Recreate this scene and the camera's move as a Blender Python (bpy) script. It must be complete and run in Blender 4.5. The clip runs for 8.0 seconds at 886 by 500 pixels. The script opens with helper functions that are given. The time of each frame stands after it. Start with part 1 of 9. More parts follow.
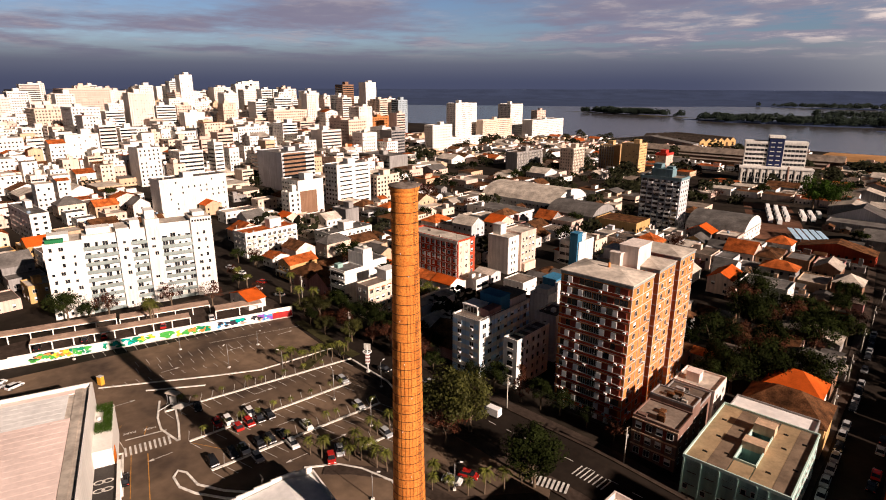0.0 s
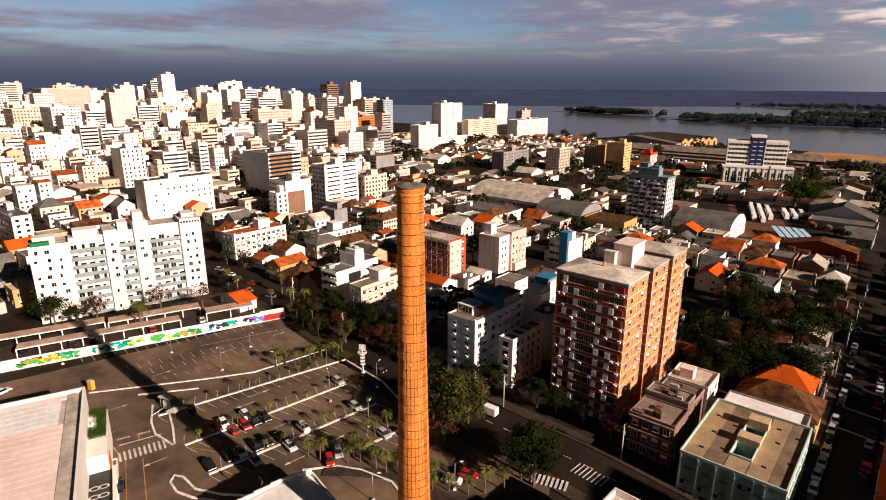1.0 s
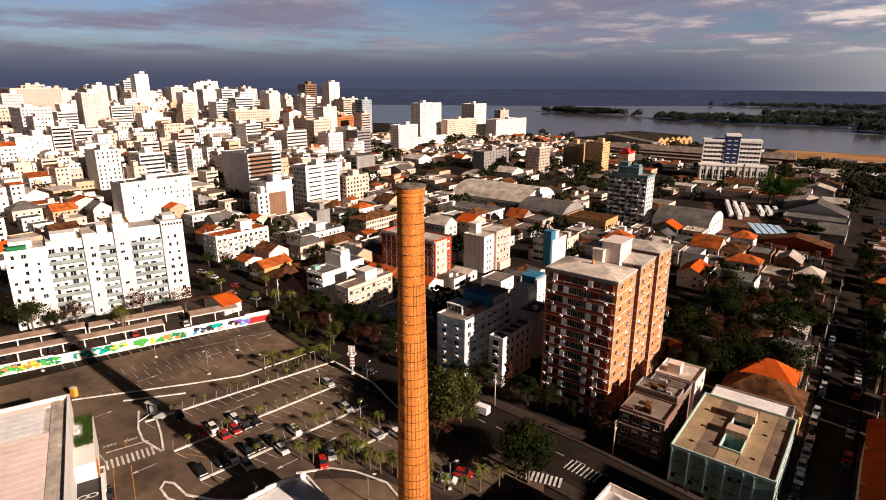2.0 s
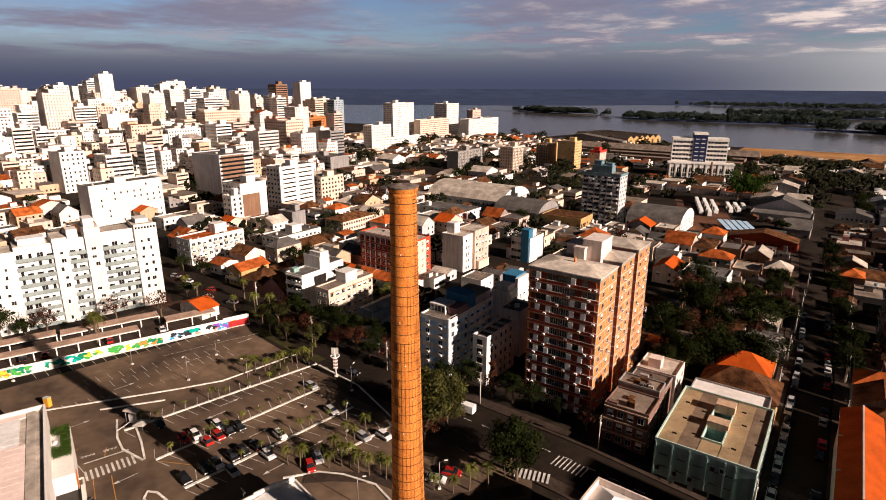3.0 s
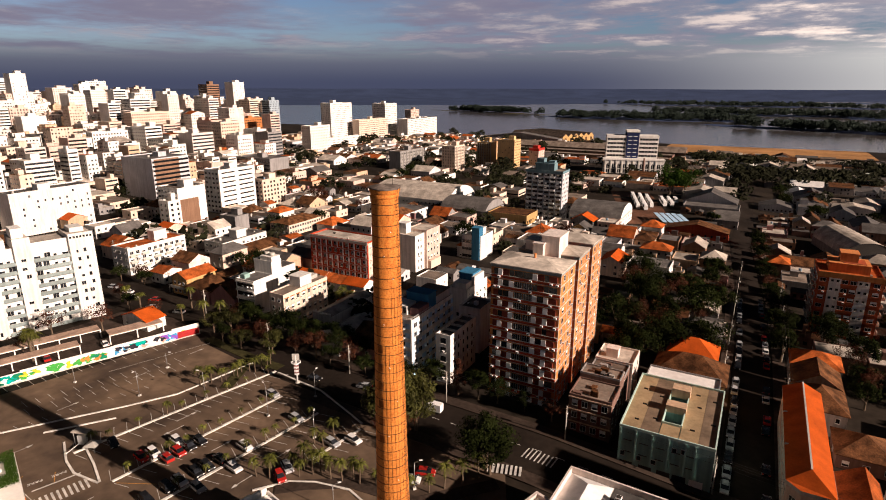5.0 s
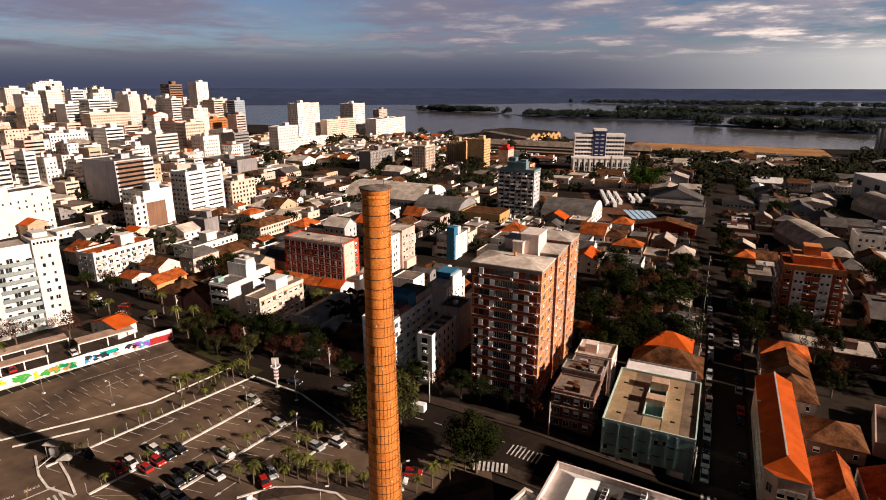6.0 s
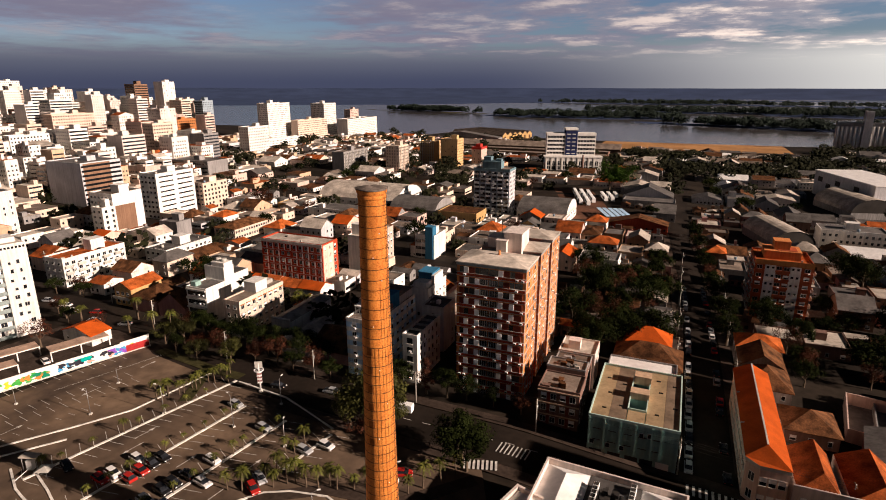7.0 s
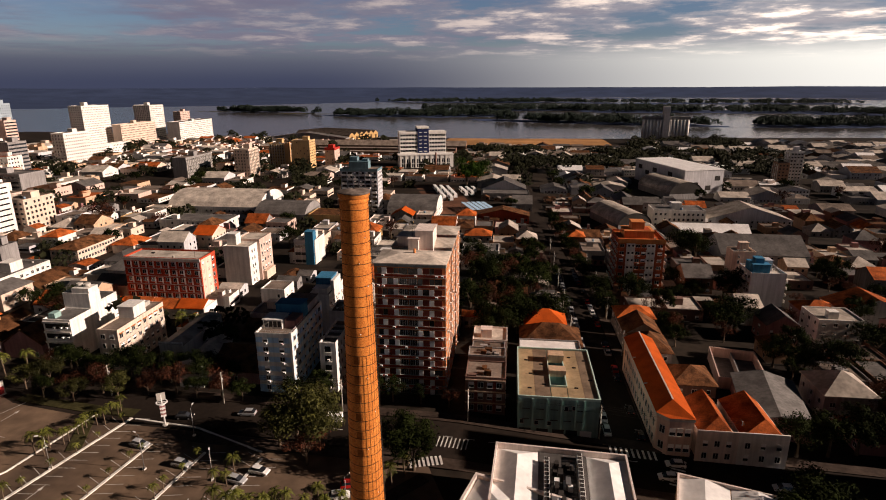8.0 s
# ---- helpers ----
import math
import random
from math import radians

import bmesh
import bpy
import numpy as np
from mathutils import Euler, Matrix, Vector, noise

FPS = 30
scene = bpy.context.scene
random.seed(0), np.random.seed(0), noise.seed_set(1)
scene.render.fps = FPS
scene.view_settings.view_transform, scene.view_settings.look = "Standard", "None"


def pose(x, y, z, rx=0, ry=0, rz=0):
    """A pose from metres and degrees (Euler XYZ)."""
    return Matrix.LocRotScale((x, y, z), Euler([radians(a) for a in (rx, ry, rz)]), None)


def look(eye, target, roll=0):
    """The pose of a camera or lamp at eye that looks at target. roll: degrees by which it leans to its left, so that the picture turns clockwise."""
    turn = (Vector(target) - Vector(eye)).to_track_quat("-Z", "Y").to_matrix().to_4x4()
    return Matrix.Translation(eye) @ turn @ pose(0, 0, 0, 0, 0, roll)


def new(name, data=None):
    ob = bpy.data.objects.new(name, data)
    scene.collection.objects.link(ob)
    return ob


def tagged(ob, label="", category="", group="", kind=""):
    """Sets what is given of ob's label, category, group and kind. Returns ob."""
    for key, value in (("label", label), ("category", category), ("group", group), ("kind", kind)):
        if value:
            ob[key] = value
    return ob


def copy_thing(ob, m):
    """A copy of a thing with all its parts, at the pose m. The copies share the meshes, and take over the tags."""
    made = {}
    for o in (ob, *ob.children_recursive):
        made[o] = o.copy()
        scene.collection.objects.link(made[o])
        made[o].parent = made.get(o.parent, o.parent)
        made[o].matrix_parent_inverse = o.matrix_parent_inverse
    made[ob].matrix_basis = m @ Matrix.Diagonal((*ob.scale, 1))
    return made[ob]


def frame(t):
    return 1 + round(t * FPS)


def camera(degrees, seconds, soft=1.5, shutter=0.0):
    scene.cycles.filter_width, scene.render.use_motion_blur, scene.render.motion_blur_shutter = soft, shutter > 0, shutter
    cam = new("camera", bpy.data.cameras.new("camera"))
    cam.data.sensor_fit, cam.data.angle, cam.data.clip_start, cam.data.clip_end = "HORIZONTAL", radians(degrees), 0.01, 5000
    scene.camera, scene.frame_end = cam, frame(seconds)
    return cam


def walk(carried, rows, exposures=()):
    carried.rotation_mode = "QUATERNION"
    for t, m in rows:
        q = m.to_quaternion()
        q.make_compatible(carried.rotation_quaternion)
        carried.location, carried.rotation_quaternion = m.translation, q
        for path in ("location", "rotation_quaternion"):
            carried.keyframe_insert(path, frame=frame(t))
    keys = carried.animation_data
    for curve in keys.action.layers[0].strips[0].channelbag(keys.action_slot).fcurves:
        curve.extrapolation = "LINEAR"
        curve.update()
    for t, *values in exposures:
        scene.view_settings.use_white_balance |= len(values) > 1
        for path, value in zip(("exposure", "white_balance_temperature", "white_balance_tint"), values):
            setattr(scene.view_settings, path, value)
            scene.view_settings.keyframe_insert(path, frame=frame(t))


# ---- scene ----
# ---- camera and its walk ----
cam = camera(75.5, 8.0, soft=1.0)
TURN = 41.8
ROWS = [
    (0.0, 0.0, 0.0, 75.0, 0.07, -16.05, -0.14),
    (0.5, -1.35, -0.05, 75.03, -0.68, -16.05, -0.18),
    (1.0, -2.69, -0.07, 75.05, -1.53, -16.05, -0.18),
    (1.5, -4.05, -0.05, 75.06, -2.52, -16.06, -0.18),
    (3.0, -7.89, 0.1, 75.12, -6.57, -16.07, -0.12),
    (3.5, -9.23, 0.23, 75.13, -8.04, -16.08, -0.1),
    (4.0, -10.56, 0.39, 75.15, -9.58, -16.08, -0.07),
    (4.5, -11.88, 0.58, 75.16, -11.18, -16.08, -0.06),
    (6.0, -15.96, 1.47, 75.2, -16.12, -16.12, 0.03),
    (6.5, -17.39, 1.86, 75.21, -17.56, -16.13, 0.04),
    (7.0, -18.9, 2.26, 75.24, -19.04, -16.15, 0.05),
    (7.5, -20.51, 2.72, 75.24, -20.52, -16.15, 0.03),
    (7.6, -22.76, 3.88, 75.25, -22.95, -16.16, 0.05),
    (7.7, -25.19, 5.12, 75.26, -25.56, -16.18, 0.08),
    (7.8, -27.96, 6.54, 75.27, -28.53, -16.19, 0.1),
    (7.9, -30.9, 8.05, 75.28, -31.7, -16.21, 0.13),
    (8.0, -34.0, 9.64, 75.28, -35.04, -16.22, 0.16),
]
walk(cam, [(t, pose(0, 0, 0, 0, 0, TURN) @ pose(x, y, z, 90 + pitch, roll, yaw)) for t, x, y, z, yaw, pitch, roll in ROWS],
     exposures=[(0.0, 0.88), (4.5, 0.82), (6.0, 0.74), (7.5, 0.66), (8.0, 0.52)])

# ---- sky and sun ----
SUN_UP = 22.0
SUN_SIDE = 91.0      # compass turn of the sun, from +y towards +x
world = bpy.data.worlds.new("sky")
scene.world = world
world.use_nodes = True
wn, wl = world.node_tree.nodes, world.node_tree.links
wn.clear()
w_out = wn.new("ShaderNodeOutputWorld")
w_bg = wn.new("ShaderNodeBackground")
w_sky = wn.new("ShaderNodeTexSky")
w_sky.sky_type = "NISHITA"
w_sky.sun_disc = False
w_sky.sun_elevation = radians(SUN_UP)
w_sky.sun_rotation = radians(SUN_SIDE)
w_sky.air_density, w_sky.dust_density, w_sky.ozone_density = 1.0, 0.6, 2.0
w_bg.inputs[1].default_value = 0.05
w_co = wn.new("ShaderNodeTexCoord")
w_sep = wn.new("ShaderNodeSeparateXYZ")
wl.new(w_co.outputs["Generated"], w_sep.inputs[0])


def world_math(op, a, b):
    n = wn.new("ShaderNodeMath")
    n.operation = op
    for i, v in enumerate((a, b)):
        if isinstance(v, (int, float)):
            n.inputs[i].default_value = v
        else:
            wl.new(v, n.inputs[i])
    return n.outputs[0]


def world_range(v, lo, hi, a=0.0, b=1.0):
    n = wn.new("ShaderNodeMapRange")
    n.interpolation_type = "SMOOTHSTEP"
    n.inputs[1].default_value, n.inputs[2].default_value, n.inputs[3].default_value, n.inputs[4].default_value = lo, hi, a, b
    wl.new(v, n.inputs[0])
    return n.outputs[0]


def world_mix(factor, a, b, blend="MIX"):
    n = wn.new("ShaderNodeMixRGB")
    n.blend_type = blend
    for i, v in enumerate((factor, a, b)):
        if isinstance(v, (int, float)):
            n.inputs[i].default_value = v
        elif isinstance(v, tuple):
            n.inputs[i].default_value = (*v, 1)
        else:
            wl.new(v, n.inputs[i])
    return n.outputs[0]


def world_noise(vector, scale, detail, rough):
    n = wn.new("ShaderNodeTexNoise")
    n.inputs["Scale"].default_value, n.inputs["Detail"].default_value, n.inputs["Roughness"].default_value = scale, detail, rough
    wl.new(vector, n.inputs["Vector"])
    return n.outputs[0]


# two decks of cloud: directions are laid out on planes overhead, so that both crowd into streaks towards the horizon
rise = w_sep.outputs[2]


def deck(lift):
    flat = world_math("ADD", world_math("MAXIMUM", rise, 0.0), lift)
    com = wn.new("ShaderNodeCombineXYZ")
    wl.new(world_math("DIVIDE", w_sep.outputs[0], flat), com.inputs[0])
    wl.new(world_math("DIVIDE", w_sep.outputs[1], flat), com.inputs[1])
    return com.outputs[0]


sunward = world_math("DIVIDE", w_sep.outputs[0], world_math("SQRT", world_math("MAXIMUM", world_math("SUBTRACT", 1.0, world_math("MULTIPLY", rise, rise)), 0.01), 0.0))
glow = world_math("POWER", world_range(sunward, -0.42, 0.66), 1.5)
# high violet streaks with blue gaps
streak = world_range(world_noise(deck(0.035), 0.42, 8, 0.58), 0.43, 0.62)
streak = world_math("MAXIMUM", streak, world_range(rise, 0.125, 0.16))
violet = world_mix(glow, (2.5, 2.35, 3.3), (5.6, 5.2, 5.6))
blue = world_mix(1.0, w_sky.outputs[0], (0.62, 0.66, 0.86), "MULTIPLY")
high = world_mix(streak, blue, violet)
# broken lower clouds with sunlit tops, thicker towards the sun
puff = world_noise(deck(0.075), 1.15, 9, 0.62)
field = world_math("MULTIPLY", world_range(world_noise(deck(0.075), 0.3, 3, 0.5), 0.28, 0.46), world_range(sunward, -0.6, -0.25, 0.3, 1.0))
body_ = world_math("MULTIPLY", world_range(puff, 0.4, 0.52), field)
tops = world_math("MULTIPLY", world_range(puff, 0.5, 0.66), field)
high = world_mix(world_math("MULTIPLY", body_, 0.75), high, world_mix(glow, (3.0, 2.8, 3.6), (7.5, 7.0, 7.2)))
high = world_mix(tops, high, world_mix(glow, (6.4, 5.4, 5.4), (34.0, 27.0, 22.0)))
# sky above the visible band is darkened to hold down the fill light
high = world_mix(world_range(rise, 0.135, 0.18), high, (0.16, 0.21, 0.32))
low = world_mix(world_range(rise, 0.0, 0.05), world_mix(glow, (0.75, 0.85, 1.5), (15.0, 14.4, 13.4)), world_mix(glow, (1.65, 1.75, 2.35), (16.5, 15.8, 14.4)))
whole = world_mix(world_range(rise, 0.03, 0.075, 1.0, 0.0), high, low)
# unseen sky away from the open north is dimmed to cut the fill light
fill_dim = world_mix(world_range(w_sep.outputs[1], -0.5, 0.2), (0.2, 0.3, 0.46), (1.0, 1.0, 1.0))
whole = world_mix(1.0, whole, fill_dim, "MULTIPLY")
wl.new(whole, w_bg.inputs[0])
wl.new(w_bg.outputs[0], w_out.inputs[0])

sun_data = bpy.data.lights.new("sun", "SUN")
sun_data.energy = 5.0
sun_data.angle = radians(0.55)
sun_data.color = (1.0, 0.785, 0.665)
sun = new("sun", sun_data)
side, up = radians(SUN_SIDE), radians(SUN_UP)
sun.matrix_world = look((math.sin(side) * math.cos(up) * 300, math.cos(side) * math.cos(up) * 300, math.sin(up) * 300), (0, 0, 0))


# ---- materials ----
def links(m):
    m.use_nodes = True
    return m.node_tree.nodes, m.node_tree.links, m.node_tree.nodes["Principled BSDF"]


def surface(name, colour, rough=0.85, var=0.25, coarse=0.12, fine=2.5, streak=0.0, bump=0.15, metal=0.0, spread=0.0, warm=None, spec=0.08):
    """A weathered surface: blotches at two sizes, rain streaks down walls, a fine relief, and a spread of tone between objects."""
    m = bpy.data.materials.new(name)
    n, l, b = links(m)
    geo = n.new("ShaderNodeNewGeometry")
    big = n.new("ShaderNodeTexNoise")
    big.inputs["Scale"].default_value, big.inputs["Detail"].default_value = coarse, 5
    small = n.new("ShaderNodeTexNoise")
    small.inputs["Scale"].default_value, small.inputs["Detail"].default_value = fine, 6
    l.new(geo.outputs["Position"], big.inputs["Vector"])
    l.new(geo.outputs["Position"], small.inputs["Vector"])
    ramp = n.new("ShaderNodeValToRGB")
    dark = [c * (1 - var) for c in colour]
    light = warm or [min(1, c * (1 + var * 0.6)) for c in colour]
    ramp.color_ramp.elements[0].position, ramp.color_ramp.elements[0].color = 0.32, (*dark, 1)
    ramp.color_ramp.elements[1].position, ramp.color_ramp.elements[1].color = 0.68, (*light, 1)
    l.new(big.outputs[0], ramp.inputs[0])
    tone = ramp.outputs[0]

    def times(tone, factor, lo, hi):
        r = n.new("ShaderNodeMapRange")
        r.inputs[1].default_value, r.inputs[2].default_value = 0.3, 0.7
        r.inputs[3].default_value, r.inputs[4].default_value = lo, hi
        l.new(factor, r.inputs[0])
        mul = n.new("ShaderNodeVectorMath")
        mul.operation = "SCALE"
        l.new(tone, mul.inputs[0])
        l.new(r.outputs[0], mul.inputs[3])
        return mul.outputs[0]

    tone = times(tone, small.outputs[0], 1 - var * 0.6, 1 + var * 0.35)
    if streak:
        run = n.new("ShaderNodeVectorMath")
        run.operation = "MULTIPLY"
        run.inputs[1].default_value = (1.3, 1.3, 0.09)
        l.new(geo.outputs["Position"], run.inputs[0])
        st = n.new("ShaderNodeTexNoise")
        st.inputs["Scale"].default_value, st.inputs["Detail"].default_value = 1.0, 6
        l.new(run.outputs[0], st.inputs["Vector"])
        tone = times(tone, st.outputs[0], 1 - streak, 1.03)
    if spread:
        info = n.new("ShaderNodeObjectInfo")
        r = n.new("ShaderNodeMapRange")
        r.inputs[3].default_value, r.inputs[4].default_value = 1 - spread, 1 + spread
        l.new(info.outputs["Random"], r.inputs[0])
        mul = n.new("ShaderNodeVectorMath")
        mul.operation = "SCALE"
        l.new(tone, mul.inputs[0])
        l.new(r.outputs[0], mul.inputs[3])
        tone = mul.outputs[0]
    l.new(tone, b.inputs["Base Color"])
    b.inputs["Roughness"].default_value = rough
    b.inputs["Metallic"].default_value = metal
    b.inputs["Specular IOR Level"].default_value = spec
    if bump:
        bp = n.new("ShaderNodeBump")
        bp.inputs["Strength"].default_value, bp.inputs["Distance"].default_value = bump, 0.06
        l.new(small.outputs[0], bp.inputs["Height"])
        l.new(bp.outputs[0], b.inputs["Normal"])
    return m


def brick_surface(name, brick, brick2, mortar, scale):
    """Courses of brick wrapped round an upright cylinder or laid on a wall."""
    m = bpy.data.materials.new(name)
    n, l, b = links(m)
    co = n.new("ShaderNodeTexCoord")
    sep = n.new("ShaderNodeSeparateXYZ")
    l.new(co.outputs["Object"], sep.inputs[0])
    ang = n.new("ShaderNodeMath")
    ang.operation = "ARCTAN2"
    l.new(sep.outputs[1], ang.inputs[0])
    l.new(sep.outputs[0], ang.inputs[1])
    arc = n.new("ShaderNodeMath")
    arc.operation = "MULTIPLY"
    arc.inputs[1].default_value = 2.2
    l.new(ang.outputs[0], arc.inputs[0])
    com = n.new("ShaderNodeCombineXYZ")
    l.new(arc.outputs[0], com.inputs[0])
    l.new(sep.outputs[2], com.inputs[1])
    br = n.new("ShaderNodeTexBrick")
    br.inputs["Scale"].default_value = scale
    br.inputs["Color1"].default_value = (*brick, 1)
    br.inputs["Color2"].default_value = (*brick2, 1)
    br.inputs["Mortar"].default_value = (*mortar, 1)
    br.inputs["Mortar Size"].default_value = 0.016
    l.new(com.outputs[0], br.inputs["Vector"])
    soot = n.new("ShaderNodeTexNoise")
    soot.inputs["Scale"].default_value, soot.inputs["Detail"].default_value = 0.5, 7
    run = n.new("ShaderNodeVectorMath")
    run.operation = "MULTIPLY"
    run.inputs[1].default_value = (1.6, 1.6, 0.35)
    l.new(co.outputs["Object"], run.inputs[0])
    l.new(run.outputs[0], soot.inputs["Vector"])
    spot = n.new("ShaderNodeTexNoise")
    spot.inputs["Scale"].default_value, spot.inputs["Detail"].default_value = 4.0, 5
    l.new(co.outputs["Object"], spot.inputs["Vector"])
    mul = n.new("ShaderNodeMixRGB")
    mul.blend_type = "MULTIPLY"
    mul.inputs[0].default_value = 1
    r = n.new("ShaderNodeValToRGB")
    r.color_ramp.elements[0].position, r.color_ramp.elements[0].color = 0.3, (0.74, 0.66, 0.6, 1)
    r.color_ramp.elements[1].position, r.color_ramp.elements[1].color = 0.62, (1, 1, 1, 1)
    l.new(soot.outputs[0], r.inputs[0])
    l.new(br.outputs[0], mul.inputs[1])
    l.new(r.outputs[0], mul.inputs[2])
    mul2 = n.new("ShaderNodeMixRGB")
    mul2.blend_type = "MULTIPLY"
    mul2.inputs[0].default_value = 1
    r2 = n.new("ShaderNodeValToRGB")
    r2.color_ramp.elements[0].position, r2.color_ramp.elements[0].color = 0.36, (0.72, 0.62, 0.56, 1)
    r2.color_ramp.elements[1].position, r2.color_ramp.elements[1].color = 0.52, (1, 1, 1, 1)
    l.new(spot.outputs[0], r2.inputs[0])
    l.new(mul.outputs[0], mul2.inputs[1])
    l.new(r2.outputs[0], mul2.inputs[2])
    l.new(mul2.outputs[0], b.inputs["Base Color"])
    b.inputs["Roughness"].default_value = 0.9
    b.inputs["Specular IOR Level"].default_value = 0.2
    bp = n.new("ShaderNodeBump")
    bp.inputs["Strength"].default_value, bp.inputs["Distance"].default_value = 0.4, 0.02
    l.new(br.outputs["Fac"], bp.inputs["Height"])
    bp.invert = True
    l.new(bp.outputs[0], b.inputs["Normal"])
    return m


def wall_paint(name, colour, **kw):
    return surface(name, colour, rough=0.9, var=kw.get("var", 0.12), coarse=0.15, fine=1.5, streak=kw.get("streak", 0.28), bump=0.08, spread=kw.get("spread", 0.08))


WALL = {
    "white": wall_paint("white render", (0.82, 0.785, 0.73)),
    "cream": wall_paint("cream render", (0.74, 0.58, 0.465)),
    "pink": wall_paint("pinkish render", (0.68, 0.5, 0.42)),
    "pinkw": wall_paint("pale pink render", (0.77, 0.665, 0.6)),
    "grey": wall_paint("grey concrete", (0.3, 0.285, 0.275), streak=0.4),
    "brown": wall_paint("brown render", (0.26, 0.15, 0.095)),
    "tan": wall_paint("tan brick", (0.62, 0.41, 0.2)),
    "ochre": wall_paint("ochre render", (0.52, 0.33, 0.14)),
    "orange": wall_paint("orange brick", (0.46, 0.18, 0.06)),
    "glass": wall_paint("blue grey cladding", (0.35, 0.42, 0.47)),
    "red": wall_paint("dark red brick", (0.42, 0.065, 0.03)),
    "brick": wall_paint("orange red brick", (0.66, 0.24, 0.08)),
    "bluew": wall_paint("pale blue render", (0.48, 0.7, 0.9)),
    "tealw": wall_paint("off-white render", (0.6, 0.59, 0.6)),
    "redbrown": wall_paint("grey and red render", (0.2, 0.12, 0.095)),
    "navy": wall_paint("navy cladding", (0.022, 0.03, 0.085)),
    "teal": wall_paint("sea green render", (0.3, 0.46, 0.42)),
    "bluegrey": wall_paint("blue grey render", (0.27, 0.3, 0.33)),
    "tealbox": wall_paint("dull teal paint", (0.15, 0.24, 0.27)),
    "redbrick": wall_paint("red brick", (0.36, 0.085, 0.035)),
    "bluebox": wall_paint("strong blue paint", (0.05, 0.2, 0.34)),
    "peach": wall_paint("peach render", (0.6, 0.42, 0.28)),
    "greyred": wall_paint("old rose render", (0.33, 0.17, 0.16)),
}
TRIM = surface("pale concrete trim", (0.55, 0.52, 0.46), var=0.2, streak=0.2)
GREY_TRIM = surface("grey green band", (0.27, 0.32, 0.31), var=0.2, streak=0.2)
GLASS = surface("dark window glass", (0.018, 0.02, 0.024), rough=0.12, var=0.5, coarse=0.4, fine=0.9, bump=0.0, spread=0.5, spec=0.5)
SHUTTER = surface("white roller shutter", (0.88, 0.87, 0.84), rough=0.6, var=0.1, spread=0.12)
RED_PANEL = surface("dark red panel", (0.2, 0.042, 0.026), rough=0.7, var=0.3, spread=0.25)
FRAME = surface("pale window frame", (0.6, 0.58, 0.54), rough=0.5, var=0.08)
ROOF_FLAT = surface("weathered roof membrane", (0.19, 0.15, 0.12), var=0.45, coarse=0.18, fine=1.2, spread=0.35)
ROOF_PALE = surface("pale fibre cement roof", (0.5, 0.435, 0.365), var=0.4, coarse=0.2, fine=1.0, spread=0.25)
ROOF_TILE = surface("orange clay roof tile", (0.37, 0.088, 0.02), var=0.6, coarse=0.35, fine=3.0, spread=0.3, bump=0.5)
ROOF_BRIGHT = surface("bright orange clay tile", (0.47, 0.082, 0.01), var=0.25, coarse=0.3, fine=3.0, spread=0.1, bump=0.5)
ROOF_OLD = surface("old brown clay tile", (0.12, 0.052, 0.022), var=0.7, coarse=0.4, fine=3.0, spread=0.3, bump=0.5)
ROOF_GREY = surface("grey corrugated roof sheet", (0.12, 0.11, 0.102), rough=0.6, var=0.4, coarse=0.2, fine=1.0, spread=0.35)
ROOF_WHITE = surface("white metal roof sheet", (0.8, 0.78, 0.75), rough=0.45, var=0.14, coarse=0.2, fine=0.8)
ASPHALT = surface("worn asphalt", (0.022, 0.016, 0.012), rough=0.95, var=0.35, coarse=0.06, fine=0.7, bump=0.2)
LOT = surface("worn car park asphalt", (0.115, 0.082, 0.062), rough=0.95, var=0.42, coarse=0.06, fine=0.35, bump=0.2, warm=(0.19, 0.13, 0.085))
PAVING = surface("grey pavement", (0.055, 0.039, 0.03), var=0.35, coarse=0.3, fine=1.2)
KERB = surface("painted kerb", (0.76, 0.72, 0.65), var=0.3, coarse=0.4, fine=1.5)
MARKING = surface("worn white road paint", (0.62, 0.59, 0.54), var=0.35, coarse=0.7, fine=3.0)
YELLOW = surface("worn yellow road paint", (0.5, 0.24, 0.05), var=0.35, coarse=0.7, fine=3.0)
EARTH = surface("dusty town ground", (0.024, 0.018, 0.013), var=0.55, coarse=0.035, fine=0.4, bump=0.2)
GRASS = surface("dry grass", (0.05, 0.045, 0.018), var=0.5, coarse=0.3, fine=2.0)
# The blue of distant haze is put into the colour of these woods.
HAZY_WOOD = surface("far woods tinted by haze", (0.042, 0.062, 0.125), var=0.2, coarse=0.006, fine=0.05, bump=0.0)
SAND = surface("sandy river bank", (0.42, 0.22, 0.09), var=0.4, coarse=0.02, fine=0.2)
# Deep shade is put into this near-black leaf colour.
LEAF_SHADED = surface("leaf green with shade in it", (0.015, 0.02, 0.005), rough=0.8, var=0.5, coarse=0.35, fine=1.5, bump=0.0, spread=0.45, spec=0.02)
LEAF_BRIGHT = surface("fresh green leaf", (0.026, 0.052, 0.006), rough=0.7, var=0.4, coarse=0.35, fine=1.5, bump=0.0, spread=0.2, spec=0.03)
# Lighter olive copy of the leaf, with sunlight put into its colour.
LEAF_SUNLIT = surface("olive leaf with sunlight in it", (0.038, 0.038, 0.009), rough=0.6, var=0.5, coarse=0.35, fine=1.5, bump=0.0, spread=0.35)
LEAF_RED = surface("reddish leaf", (0.06, 0.02, 0.01), rough=0.8, var=0.5, coarse=0.35, fine=1.5, bump=0.0, spread=0.3)
PALM_LEAF = surface("palm frond", (0.1, 0.105, 0.02), rough=0.55, var=0.5, coarse=0.5, fine=2.0, bump=0.0, spread=0.35)
